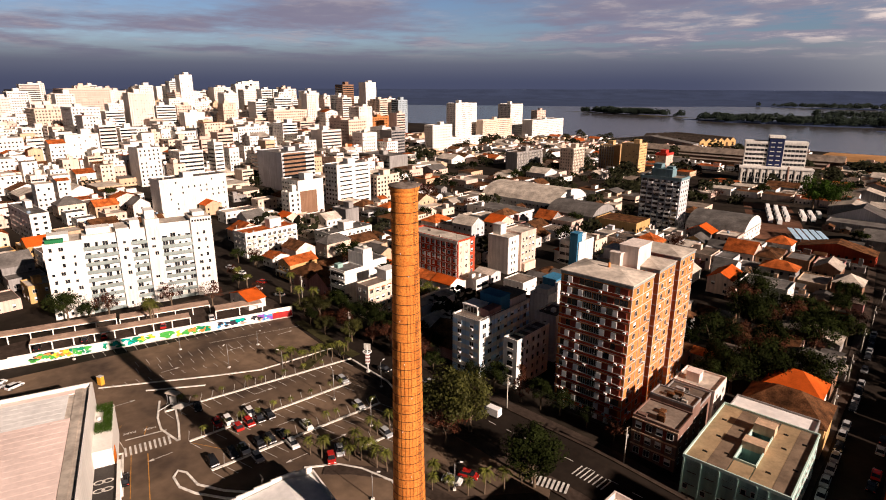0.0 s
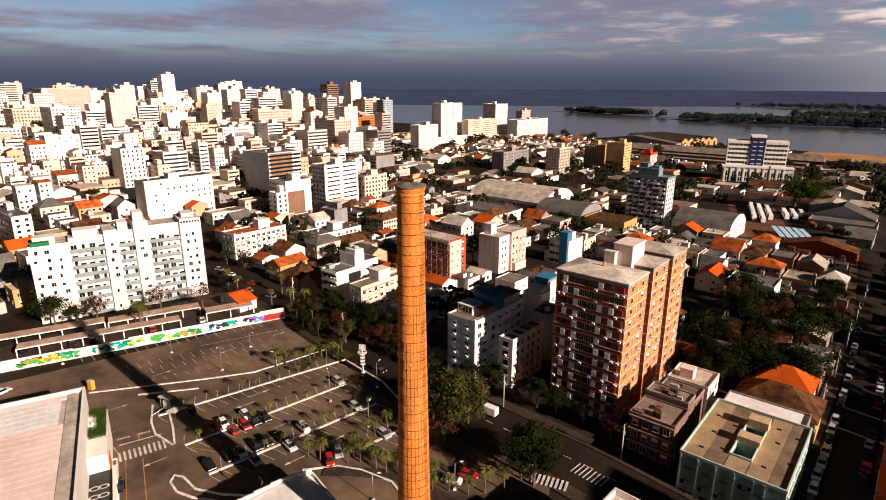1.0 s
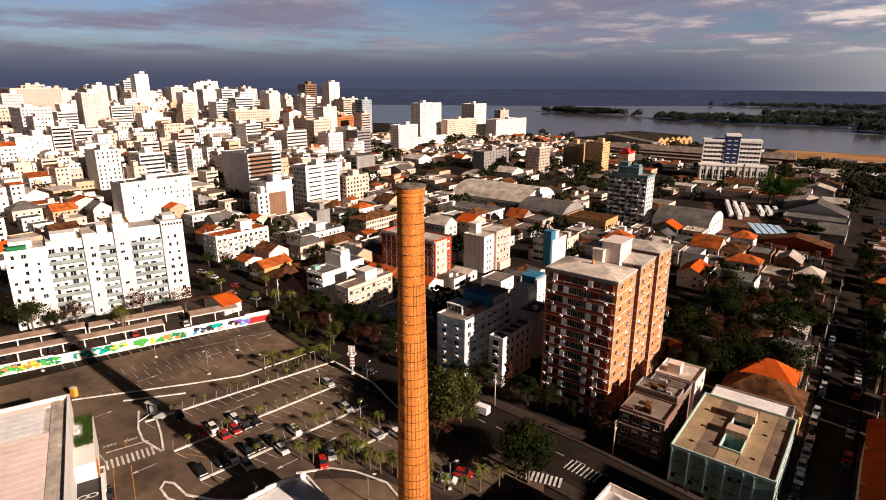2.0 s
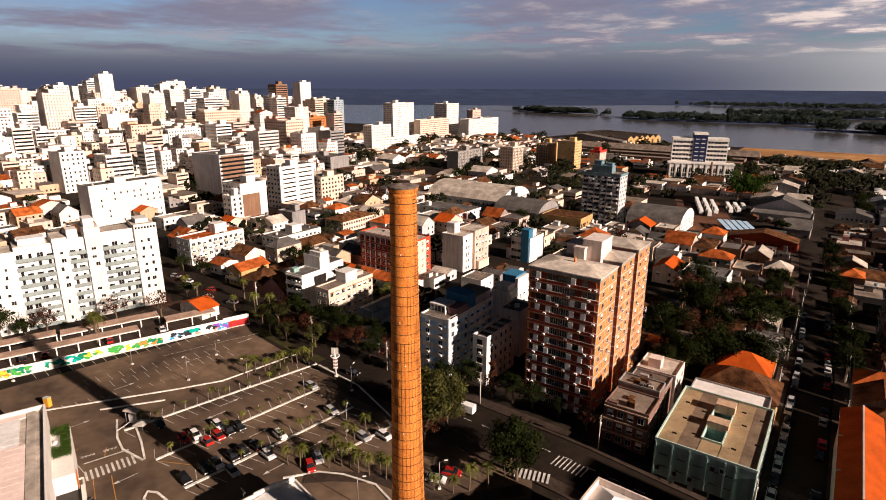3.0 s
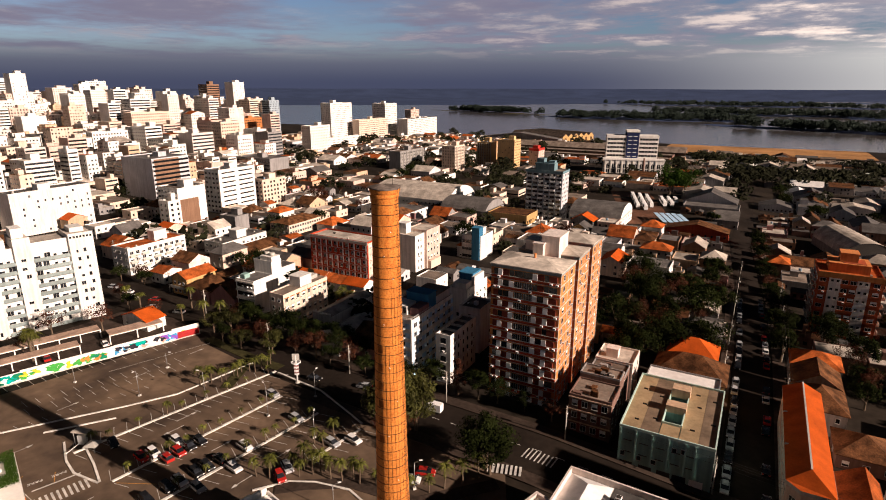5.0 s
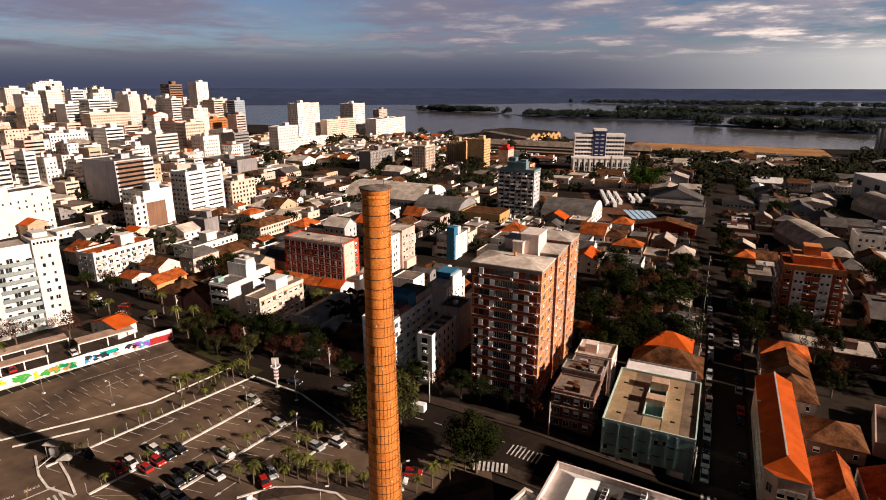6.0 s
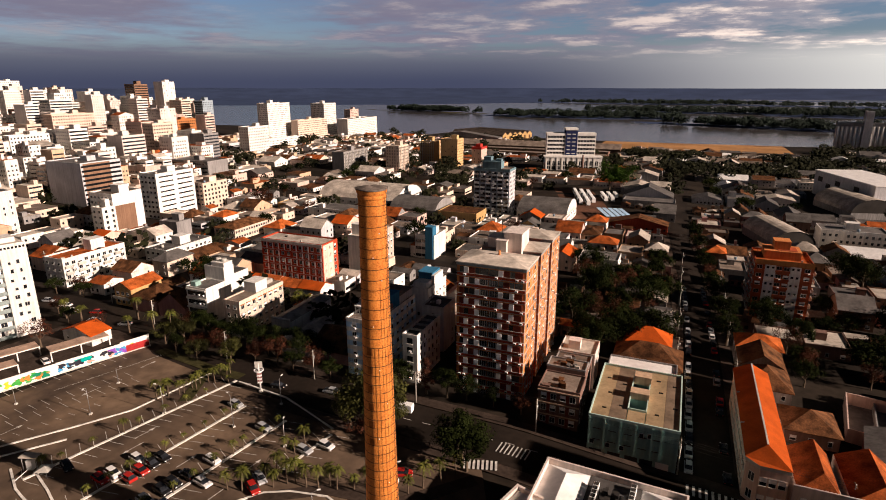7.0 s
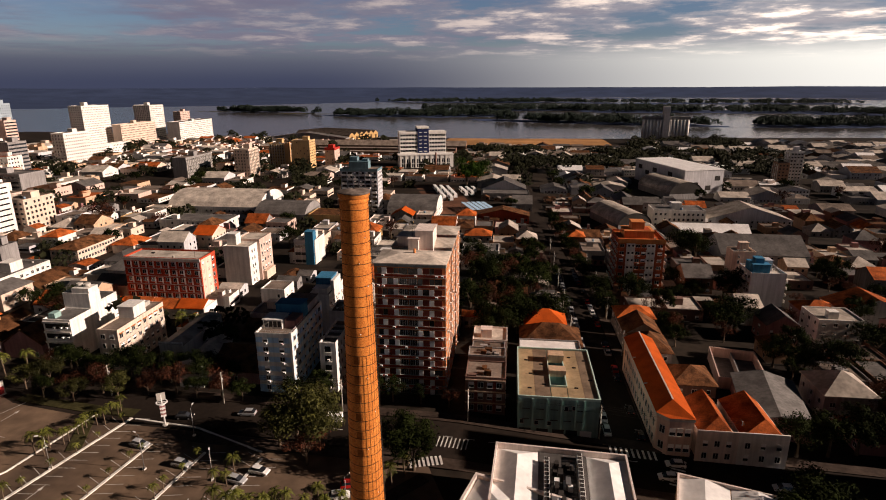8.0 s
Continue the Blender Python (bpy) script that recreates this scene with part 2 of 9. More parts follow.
BARK = surface("grey brown bark", (0.13, 0.095, 0.065), var=0.4, coarse=1.0, fine=5.0, bump=0.4)
METAL = surface("galvanised steel", (0.35, 0.34, 0.33), rough=0.45, var=0.2, metal=0.7)
DARK_METAL = surface("dark iron", (0.045, 0.04, 0.036), rough=0.6, var=0.3)
RUST = surface("rusted iron hoop", (0.085, 0.045, 0.022), rough=0.8, var=0.4, coarse=1.0, fine=4.0)
TYRE = surface("black rubber", (0.012, 0.012, 0.012), rough=0.9, var=0.2)
PLASTER = surface("white mall render", (0.8, 0.76, 0.7), var=0.06, streak=0.08)
PINK_ROOF = surface("pinkish profiled roof sheet", (0.88, 0.7, 0.63), rough=0.55, var=0.16, coarse=0.12, fine=1.0)
BRICK = brick_surface("chimney brick", (0.74, 0.27, 0.05), (0.6, 0.195, 0.034), (0.5, 0.23, 0.07), 3.2)
TANK = surface("blue fibre water tank", (0.2, 0.27, 0.34), rough=0.5, var=0.15)
RED_PAINT = surface("red paint", (0.42, 0.04, 0.03), rough=0.5, var=0.2)
WATER = bpy.data.materials.new("river water")
n_, l_, b_ = links(WATER)
b_.inputs["Base Color"].default_value = (0.06, 0.054, 0.052, 1)
b_.inputs["Roughness"].default_value = 0.16
g_ = n_.new("ShaderNodeNewGeometry")
w_ = n_.new("ShaderNodeTexNoise")
w_.inputs["Scale"].default_value, w_.inputs["Detail"].default_value = 0.09, 8
l_.new(g_.outputs["Position"], w_.inputs["Vector"])
p_ = n_.new("ShaderNodeBump")
p_.inputs["Strength"].default_value, p_.inputs["Distance"].default_value = 0.35, 1.2
l_.new(w_.outputs[0], p_.inputs["Height"])
l_.new(p_.outputs[0], b_.inputs["Normal"])


# ---- mesh helpers ----
def box(bm, x0, y0, z0, x1, y1, z1, slot=0):
    v = [bm.verts.new(c) for c in ((x0, y0, z0), (x1, y0, z0), (x1, y1, z0), (x0, y1, z0), (x0, y0, z1), (x1, y0, z1), (x1, y1, z1), (x0, y1, z1))]
    for f in ((3, 2, 1, 0), (4, 5, 6, 7), (0, 1, 5, 4), (1, 2, 6, 5), (2, 3, 7, 6), (3, 0, 4, 7)):
        face = bm.faces.new([v[i] for i in f])
        face.material_index = slot


def poly(bm, points, slot=0):
    f = bm.faces.new([bm.verts.new(p) for p in points])
    f.material_index = slot
    return f


def prism(bm, outline, z0, z1, slot=0):
    """An upright slab over an outline that runs anticlockwise."""
    a = [bm.verts.new((x, y, z0)) for x, y in outline]
    b = [bm.verts.new((x, y, z1)) for x, y in outline]
    k = len(outline)
    for i in range(k):
        f = bm.faces.new((a[i], a[(i + 1) % k], b[(i + 1) % k], b[i]))
        f.material_index = slot
    bm.faces.new(b).material_index = slot
    bm.faces.new(a[::-1]).material_index = slot


def tube(bm, x, y, z0, z1, r0, r1, sides=10, slot=0, cap=True, lean=(0, 0)):
    rings = []
    for z, r, k in ((z0, r0, 0), (z1, r1, 1)):
        rings.append([bm.verts.new((x + lean[0] * k + r * math.cos(2 * math.pi * i / sides), y + lean[1] * k + r * math.sin(2 * math.pi * i / sides), z)) for i in range(sides)])
    for i in range(sides):
        f = bm.faces.new((rings[0][i], rings[0][(i + 1) % sides], rings[1][(i + 1) % sides], rings[1][i]))
        f.material_index, f.smooth = slot, True
    if cap:
        bm.faces.new(rings[1]).material_index = slot
        bm.faces.new(rings[0][::-1]).material_index = slot


def weld(bm):
    bmesh.ops.remove_doubles(bm, verts=bm.verts, dist=0.002)
    bmesh.ops.recalc_face_normals(bm, faces=bm.faces)


def rim(bm, x0, y0, x1, y1, t, z0, z1, slot=0):
    """A closed upright rim of thickness t, in one piece."""
    rings = []
    for k, z in ((0, z0), (0, z1), (t, z1), (t, z0)):
        rings.append([bm.verts.new(c) for c in ((x0 + k, y0 + k, z), (x1 - k, y0 + k, z), (x1 - k, y1 - k, z), (x0 + k, y1 - k, z))])
    for a in range(4):
        p, q = rings[a], rings[(a + 1) % 4]
        for i in range(4):
            bm.faces.new((p[i], p[(i + 1) % 4], q[(i + 1) % 4], q[i])).material_index = slot


def relief_panel(xs, zs, depth, slots, thick=0.02):
    """One connected sheet of cells that stand out of a wall by their depth; the outside is -y."""
    bm = bmesh.new()
    nx, nz = len(xs) - 1, len(zs) - 1
    for i in range(nx):
        for j in range(nz):
            d = depth[j][i]
            poly(bm, [(xs[i], -d, zs[j]), (xs[i + 1], -d, zs[j]), (xs[i + 1], -d, zs[j + 1]), (xs[i], -d, zs[j + 1])], slots[j][i])
            for di, dj in ((1, 0), (-1, 0), (0, 1), (0, -1)):
                a, b = i + di, j + dj
                e = depth[b][a] if 0 <= a < nx and 0 <= b < nz else -thick
                if e < d:
                    if di:
                        x = xs[i + (di > 0)]
                        poly(bm, [(x, -d, zs[j]), (x, -e, zs[j]), (x, -e, zs[j + 1]), (x, -d, zs[j + 1])], 0)
                    else:
                        z = zs[j + (dj > 0)]
                        poly(bm, [(xs[i], -d, z), (xs[i + 1], -d, z), (xs[i + 1], -e, z), (xs[i], -e, z)], 0)
    weld(bm)
    return bm


def to_mesh(name, bm, *mats):
    me = bpy.data.meshes.new(name)
    bm.to_mesh(me)
    bm.free()
    for m in mats:
        me.materials.append(m)
    return me


def part(name, bm, material, parent, label=""):
    mats = material if isinstance(material, tuple) else (material,)
    me = bm if isinstance(bm, bpy.types.Mesh) else to_mesh(name, bm, *mats)
    ob = new(name, me)
    ob.parent = parent
    if label:
        ob["label"] = label
    return ob


def thing(name, x, y, z, turn=0.0, label="", category="", group="", kind=""):
    ob = new(name)
    ob.empty_display_size = 0.5
    ob.matrix_world = pose(x, y, z, 0, 0, turn)
    return tagged(ob, label, category, group, kind)


# ---- the lie of the land ----
def land(x, y):
    """Height of the ground: flat at the car park, falling to the river, with the hill of the old town."""
    z = -0.022 * max(0.0, y - 100) - 0.075 * min(45.0, max(0.0, x + 45)) - 0.03 * max(0.0, x)
    z = max(z, -15.5)
    q = ((x + 950) / 420) ** 2 + ((y - 420) / 420) ** 2
    k = min(1.0, max(0.0, (-x - 190) / 200))
    return z + 34 * math.exp(-q) * k * k * (3 - 2 * k)


WATER_Z = -18.0


def bank(x):
    return 1010 + 45 * noise.noise((x * 0.004, 3.1, 0)) + (60 if x > 150 else 0) * min(1, (x - 150) / 200 if x > 150 else 0)


ISLES = [(-320, 1740, 300, 85, 2), (190, 1440, 320, 55, -20), (760, 1400, 330, 90, 3), (-890, 1900, 300, 26, -16), (60, 2150, 480, 70, 2),
         (700, 2050, 500, 110, 0), (-150, 3050, 600, 110, 0), (1000, 2900, 700, 160, 0), (1500, 1900, 600, 200, 0), (-3000, 3300, 1500, 420, -20),
         (200, 3750, 800, 120, 0), (1700, 3600, 800, 150, 0), (-1000, 3700, 700, 120, 8), (900, 4200, 1200, 130, 0)]


def isle(x, y):
    best = -9.0
    for cx, cy, rx, ry, turn in ISLES:
        c, s = math.cos(radians(turn)), math.sin(radians(turn))
        u, v = (c * (x - cx) + s * (y - cy)) / rx, (-s * (x - cx) + c * (y - cy)) / ry
        best = max(best, 1 - math.hypot(u, v) + 0.35 * noise.noise((x * 0.006, y * 0.006, 1)))
    return best


def relief(x, y):
    d = y - bank(x)
    far = math.hypot(x, y)
    if d < 0:
        return land(x, y) if d < -40 else land(x, y) * (-d / 40) + (WATER_Z + 1.0) * (1 + d / 40)
    z = WATER_Z + 1.0 - min(6.0, d * 0.15)
    k = isle(x, y)
    if k > 0:
        z = WATER_Z + min(1.6, k * 8)
    edge = 2950 + 260 * noise.noise((x * 0.0011, y * 0.0011, 5)) + max(0.0, x + 700) * 1.2
    edge = min(edge, 4350.0)
    if far > edge and far > 2500:
        z = max(z, WATER_Z + min(2.0, (far - edge) * 0.02))
    if far > 4350:
        z = max(z, WATER_Z + 2 + min(1.0, (far - 4350) / 580) * (60 + 7 * noise.noise((x * 0.0016, y * 0.0016, 9))))
    return z


def axis(stops):
    out = []
    for a, b, step in stops:
        k = max(1, round((b - a) / step))
        out += [a + (b - a) * i / k for i in range(k)]
    return out + [stops[-1][1]]


xs = axis([(-4950, -2400, 110), (-2400, -1200, 40), (-1200, 400, 20), (400, 1600, 40), (1600, 4950, 110)])
ys = axis([(-900, -100, 60), (-100, 400, 14), (400, 950, 25), (950, 1150, 12), (1150, 2400, 25), (2400, 4950, 80)])
bm = bmesh.new()
grid = [[bm.verts.new((x, y, relief(x, y))) for x in xs] for y in ys]
for j in range(len(ys) - 1):
    for i in range(len(xs) - 1):
        f = bm.faces.new((grid[j][i], grid[j][i + 1], grid[j + 1][i + 1], grid[j + 1][i]))
        cx, cy = (xs[i] + xs[i + 1]) / 2, (ys[j] + ys[j + 1]) / 2
        f.smooth = True
        d = cy - bank(cx)
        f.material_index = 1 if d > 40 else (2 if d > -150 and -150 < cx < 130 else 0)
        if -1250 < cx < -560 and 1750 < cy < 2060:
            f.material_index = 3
ground = new("ground", to_mesh("ground", bm, EARTH, HAZY_WOOD, SAND, GRASS))
tagged(ground, "dusty town ground running out to wooded river islands", "ground", kind="structure")
bm = bmesh.new()
poly(bm, [(-4950, 880, WATER_Z), (4950, 880, WATER_Z), (4950, 4950, WATER_Z), (-4950, 4950, WATER_Z)])
tagged(new("water", to_mesh("water", bm, WATER)), "wide grey brown river with faint ripples", "river", kind="structure")


# ---- roads and paving ----
def ribbon(name, pts, half, lift, material, label, category, edge=0.0, dense=6.0):
    """A strip that follows a line over the ground; with edge, its sides drop as kerbs."""
    line = []
    for (xa, ya), (xb, yb) in zip(pts, pts[1:]):
        k = max(1, int(math.hypot(xb - xa, yb - ya) / dense))
        line += [(xa + (xb - xa) * i / k, ya + (yb - ya) * i / k) for i in range(k)]
    line.append(pts[-1])
    bm = bmesh.new()
    rows = []
    for i, (x, y) in enumerate(line):
        xa, ya = line[max(0, i - 1)]
        xb, yb = line[min(len(line) - 1, i + 1)]
        m = math.hypot(xb - xa, yb - ya)
        nx, ny = -(yb - ya) / m, (xb - xa) / m
        cut = []
        for s in (-half, 0, half):
            px, py = x + nx * s, y + ny * s
            cut.append(bm.verts.new((px, py, land(px, py) + lift)))
        if edge:
            for s, at in ((-half, 0), (half, len(cut) + 1)):
                px, py = x + nx * s, y + ny * s
                cut.insert(at, bm.verts.new((px, py, land(px, py) + lift - edge)))
        rows.append(cut)
    for a, b in zip(rows, rows[1:]):
        for i in range(len(a) - 1):
            bm.faces.new((a[i + 1], a[i], b[i], b[i + 1]))
    return tagged(new(name, to_mesh(name, bm, material)), label, category, kind="structure")


AVENUE = [(260, 82), (120, 88), (0, 92), (-60, 94), (-110, 96.5), (-160, 103), (-250, 121), (-430, 165)]
STREET = [(-4, 98), (-4.4, 180), (-7, 240), (-14, 330), (-15, 500), (-15, 700)]
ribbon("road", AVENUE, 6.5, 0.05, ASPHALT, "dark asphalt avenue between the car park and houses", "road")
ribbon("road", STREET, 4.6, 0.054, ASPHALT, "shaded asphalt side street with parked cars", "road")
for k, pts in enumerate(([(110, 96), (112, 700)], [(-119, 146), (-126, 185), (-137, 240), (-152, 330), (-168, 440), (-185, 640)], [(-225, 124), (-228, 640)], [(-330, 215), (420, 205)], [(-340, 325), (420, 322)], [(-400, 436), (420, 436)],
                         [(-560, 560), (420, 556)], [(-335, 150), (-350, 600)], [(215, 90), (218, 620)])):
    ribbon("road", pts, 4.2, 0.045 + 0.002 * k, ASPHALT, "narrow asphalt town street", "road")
for s in (-1, 1):
    ribbon("pavement", [(x, y + s * 8.4) for x, y in AVENUE[1:5]], 1.7, 0.17, PAVING, "paved footway along the avenue", "pavement", edge=0.15)
    ribbon("pavement", [(x + s * 6.9, y + (9 if y < 99 else 0)) for x, y in STREET[:4]], 1.6, 0.17, PAVING, "paved footway along the side street", "pavement", edge=0.15)

# the car park and the mall's drives
bm = bmesh.new()
prism(bm, [(-190, -30), (-40, -30), (-36, 60), (-47, 84), (-72, 88.2), (-118, 90.6), (-152, 96), (-158, 99)], -3.2, 0.06)
tagged(new("parking_lot", to_mesh("parking_lot", bm, LOT)), "worn dark asphalt car park with faded bays", "car park", kind="structure")


def stripe(bm, a, b, width, z):
    dx, dy = b[0] - a[0], b[1] - a[1]
    m = math.hypot(dx, dy)
    nx, ny = -dy / m * width / 2, dx / m * width / 2
    poly(bm, [(a[0] - nx, a[1] - ny, z), (b[0] - nx, b[1] - ny, z), (b[0] + nx, b[1] + ny, z), (a[0] + nx, a[1] + ny, z)][::1])


def between(a, b, k):
    return (a[0] + (b[0] - a[0]) * k, a[1] + (b[1] - a[1]) * k)


ISLANDS = [((-129.5, 45.5), (-118.3, 93.0)), ((-113.6, 44.0), (-107.6, 84.2)), ((-100.6, 42.5), (-94.5, 82.6)), ((-84.0, 68.0), (-81.6, 82.0))]
marks = bmesh.new()
for k, (a, b) in enumerate(ISLANDS):
    bm = bmesh.new()
    dx, dy = b[0] - a[0], b[1] - a[1]
    m = math.hypot(dx, dy)
    nx, ny = -dy / m, dx / m
    prism(bm, [(a[0] + nx * 0.3, a[1] + ny * 0.3), (a[0] - nx * 0.3, a[1] - ny * 0.3), (b[0] - nx * 0.3, b[1] - ny * 0.3), (b[0] + nx * 0.3, b[1] + ny * 0.3)], 0.05, 0.24)
    tagged(new("kerb", to_mesh("kerb", bm, KERB)), "long pale kerb between parking rows", "kerb", "kerbs of the car park", "structure")
    count = int(m / 2.6)
    for i in range(count + 1):
        p = between(a, b, i / count)
        for s in (-1, 1):
            stripe(marks, (p[0] + s * nx * 0.6, p[1] + s * ny * 0.6), (p[0] + s * nx * 4.2 + dx / m * 1.2, p[1] + s * ny * 4.2 + dy / m * 1.2), 0.1, 0.067)
# bays along the painted wall and the upper field
WALL_A, WALL_B = (-186.5, 19.0), (-157.6, 100.0)
wd = (WALL_B[0] - WALL_A[0], WALL_B[1] - WALL_A[1])
wm = math.hypot(*wd)
wu = (wd[0] / wm, wd[1] / wm)
wn_ = (wu[1], -wu[0])
for off, length, first, last in ((0.8, 3.6, 10, 29), (12.5, 3.8, 14, 28), (17.0, 3.8, 14, 28), (24.0, 2.2, 8, 24)):
    for i in range(first, last):
        p = (WALL_A[0] + wu[0] * i * 2.75 + wn_[0] * off, WALL_A[1] + wu[1] * i * 2.75 + wn_[1] * off)
        stripe(marks, p, (p[0] + wn_[0] * length + wu[0] * 0.8, p[1] + wn_[1] * length + wu[1] * 0.8), 0.09, 0.067)
stripe(marks, (-158, 71), (-148, 99), 0.12, 0.067)
# arrows on the lanes
for x, y, s in ((-121, 66, 1), (-118.6, 62, -1), (-104.6, 62, 1), (-102, 58, -1), (-91, 66, 1), (-91.5, 57, -1), (-150, 55, 1), (-149, 75, -1), (-141, 40, 1), (-113, 38, -1), (-148, 90, 1)):
    stripe(marks, (x, y - 1.8), (x + 0.5, y + 1.8), 0.16, 0.067)
    cx, cy = x + 0.25 + 0.25 * s, y + 1.8 * s
    poly(marks, [(cx - 0.45 * s, cy, 0.067), (cx + 0.45 * s, cy, 0.067), (cx + 0.1 * s, cy + 1.3 * s, 0.067)])
# stop line and zebra at the mall's drive
stripe(marks, (-124.4, 34.8), (-121.8, 42.6), 0.35, 0.067)
for i in range(10):
    p = between((-119.9, 33.2), (-117.6, 41.4), i / 9)
    stripe(marks, (p[0] - 1.7, p[1] + 0.5), (p[0] + 1.7, p[1] - 0.5), 0.42, 0.067)
stripe(marks, (-131, 34.4), (-121, 33.4), 0.14, 0.067)
tagged(new("road_marking", to_mesh("road_marking", marks, MARKING)), "faded white bay lines arrows and zebra stripes", "road marking", kind="stuff")
bm = bmesh.new()
stripe(bm, (-101, 30.6), (-116, 36.2), 0.16, 0.067)
stripe(bm, (-104, 28.2), (-118.5, 33.8), 0.12, 0.067)
stripe(bm, (-112.6, 44.2), (-104.5, 48.2), 0.14, 0.067)
stripe(bm, (-126.5, 40.2), (-123.5, 38.4), 0.14, 0.067)
stripe(bm, (-131, 36.4), (-129.4, 34.6), 0.14, 0.067)
tagged(new("lane_line", to_mesh("lane_line", bm, YELLOW)), "worn yellow lane lines on asphalt", "road marking", kind="structure")


def lettering(name, text, x, y, z, turn, size, material, label, category, tilt=0.0, parent=None):
    cu = bpy.data.curves.new(name, "FONT")
    cu.body, cu.size, cu.align_x, cu.extrude = text, size, "CENTER", 0.004
    tmp = bpy.data.objects.new(name, cu)
    scene.collection.objects.link(tmp)
    me = bpy.data.meshes.new_from_object(tmp.evaluated_get(bpy.context.evaluated_depsgraph_get()))
    bpy.data.objects.remove(tmp)
    me.materials.append(material)
    ob = new(name, me)
    ob.matrix_world = pose(x, y, z, tilt, 0, turn)
    return tagged(ob, label, category, kind="structure")


for x, y in ((-127.0, 36.6), (-125.6, 40.4)):
    lettering("road_word", "PARE", x, y, 0.07, 252, 1.15, MARKING, "white stop word painted on asphalt", "road marking")

# kerbs of the drive and the curved edge below the chimney
for pts in ([(-153.3, 38.9), (-137.5, 62.0), (-131.4, 72.0), (-127.6, 93.5)], [(-143, 46.5), (-134.5, 58.0)],
            [(-87.5, 55.5), (-83.1, 60.9), (-78.6, 63.2), (-71.3, 64.7), (-60, 61)], [(-82.5, 84), (-100.8, 91.0), (-117.3, 92.8)],
            [(-135.3, 46.7), (-128, 43.2), (-122.8, 41.8), (-115.5, 42.4)], [(-115.5, 42.7), (-122, 45.4), (-129.9, 48.1)],
            [(-85.9, 44.4), (-90.9, 40.3), (-96.6, 37.1), (-100.5, 35.9), (-104.2, 36.4), (-105.6, 37.9), (-103.8, 38.8), (-98.6, 38.6), (-93.1, 41.2), (-88, 45)], [(-105.6, 27.4), (-119.8, 32.6), (-121, 29.8)]):
    ribbon("kerb", pts, 0.22, 0.24, KERB, "pale concrete kerb along the drive", "kerb", edge=0.2, dense=2.0)
ribbon("verge", [(-84, 57.8), (-79.5, 61.8), (-72, 66.6), (-58, 68), (-47, 80)], 1.5, 0.2, PAVING, "paved verge beside the curved drive", "verge", edge=0.18, dense=2.0)
ribbon("planting_bed", [(-118.5, 95), (-129.5, 95.5), (-152, 98.5)], 1.6, 0.2, GRASS, "narrow planted strip along the avenue", "verge", edge=0.18, dense=2.0)
ribbon("planting_bed", [(-123, 80), (-129, 93)], 1.5, 0.2, GRASS, "planted strip at the end of the parking rows", "verge", edge=0.18, dense=2.0)
# zebra crossings of the avenue
bm = bmesh.new()
for (a, b, n, length) in (((-50.5, 83.8), (-44.4, 85.6), 8, 3.0), ((-8, 97.2), (1.5, 97.2), 9, 3.2), ((3.6, 87.8), (6.2, 96.2), 9, 3.2)):
    for i in range(n):
        p = between(a, b, i / (n - 1))
        dx, dy = b[0] - a[0], b[1] - a[1]
        m = math.hypot(dx, dy)
        q0 = (p[0] + dy / m * length / 2, p[1] - dx / m * length / 2)
        q1 = (p[0] - dy / m * length / 2, p[1] + dx / m * length / 2)
        stripe(bm, q0, q1, 0.5, land(*p) + (0.3 if p[0] < -30 else 0.09))
for i in range(14):
    x = -70 + i * 5.0
    stripe(bm, (x, 94.2), (x + 2.2, 94.1), 0.14, land(x, 94) + 0.09)
for i in range(8):
    x = -46 + i * 0.9
    stripe(bm, (x, 90.4), (x + 0.35, 94.0), 0.3, land(x, 92) + 0.09)
tagged(new("road_marking", to_mesh("road_marking", bm, MARKING)), "white zebra stripes and dashes on the avenue", "road marking", kind="stuff")


# ---- the brick chimney ----
CHX, CHY, CHZ = -49.9, 48.6, 63.2


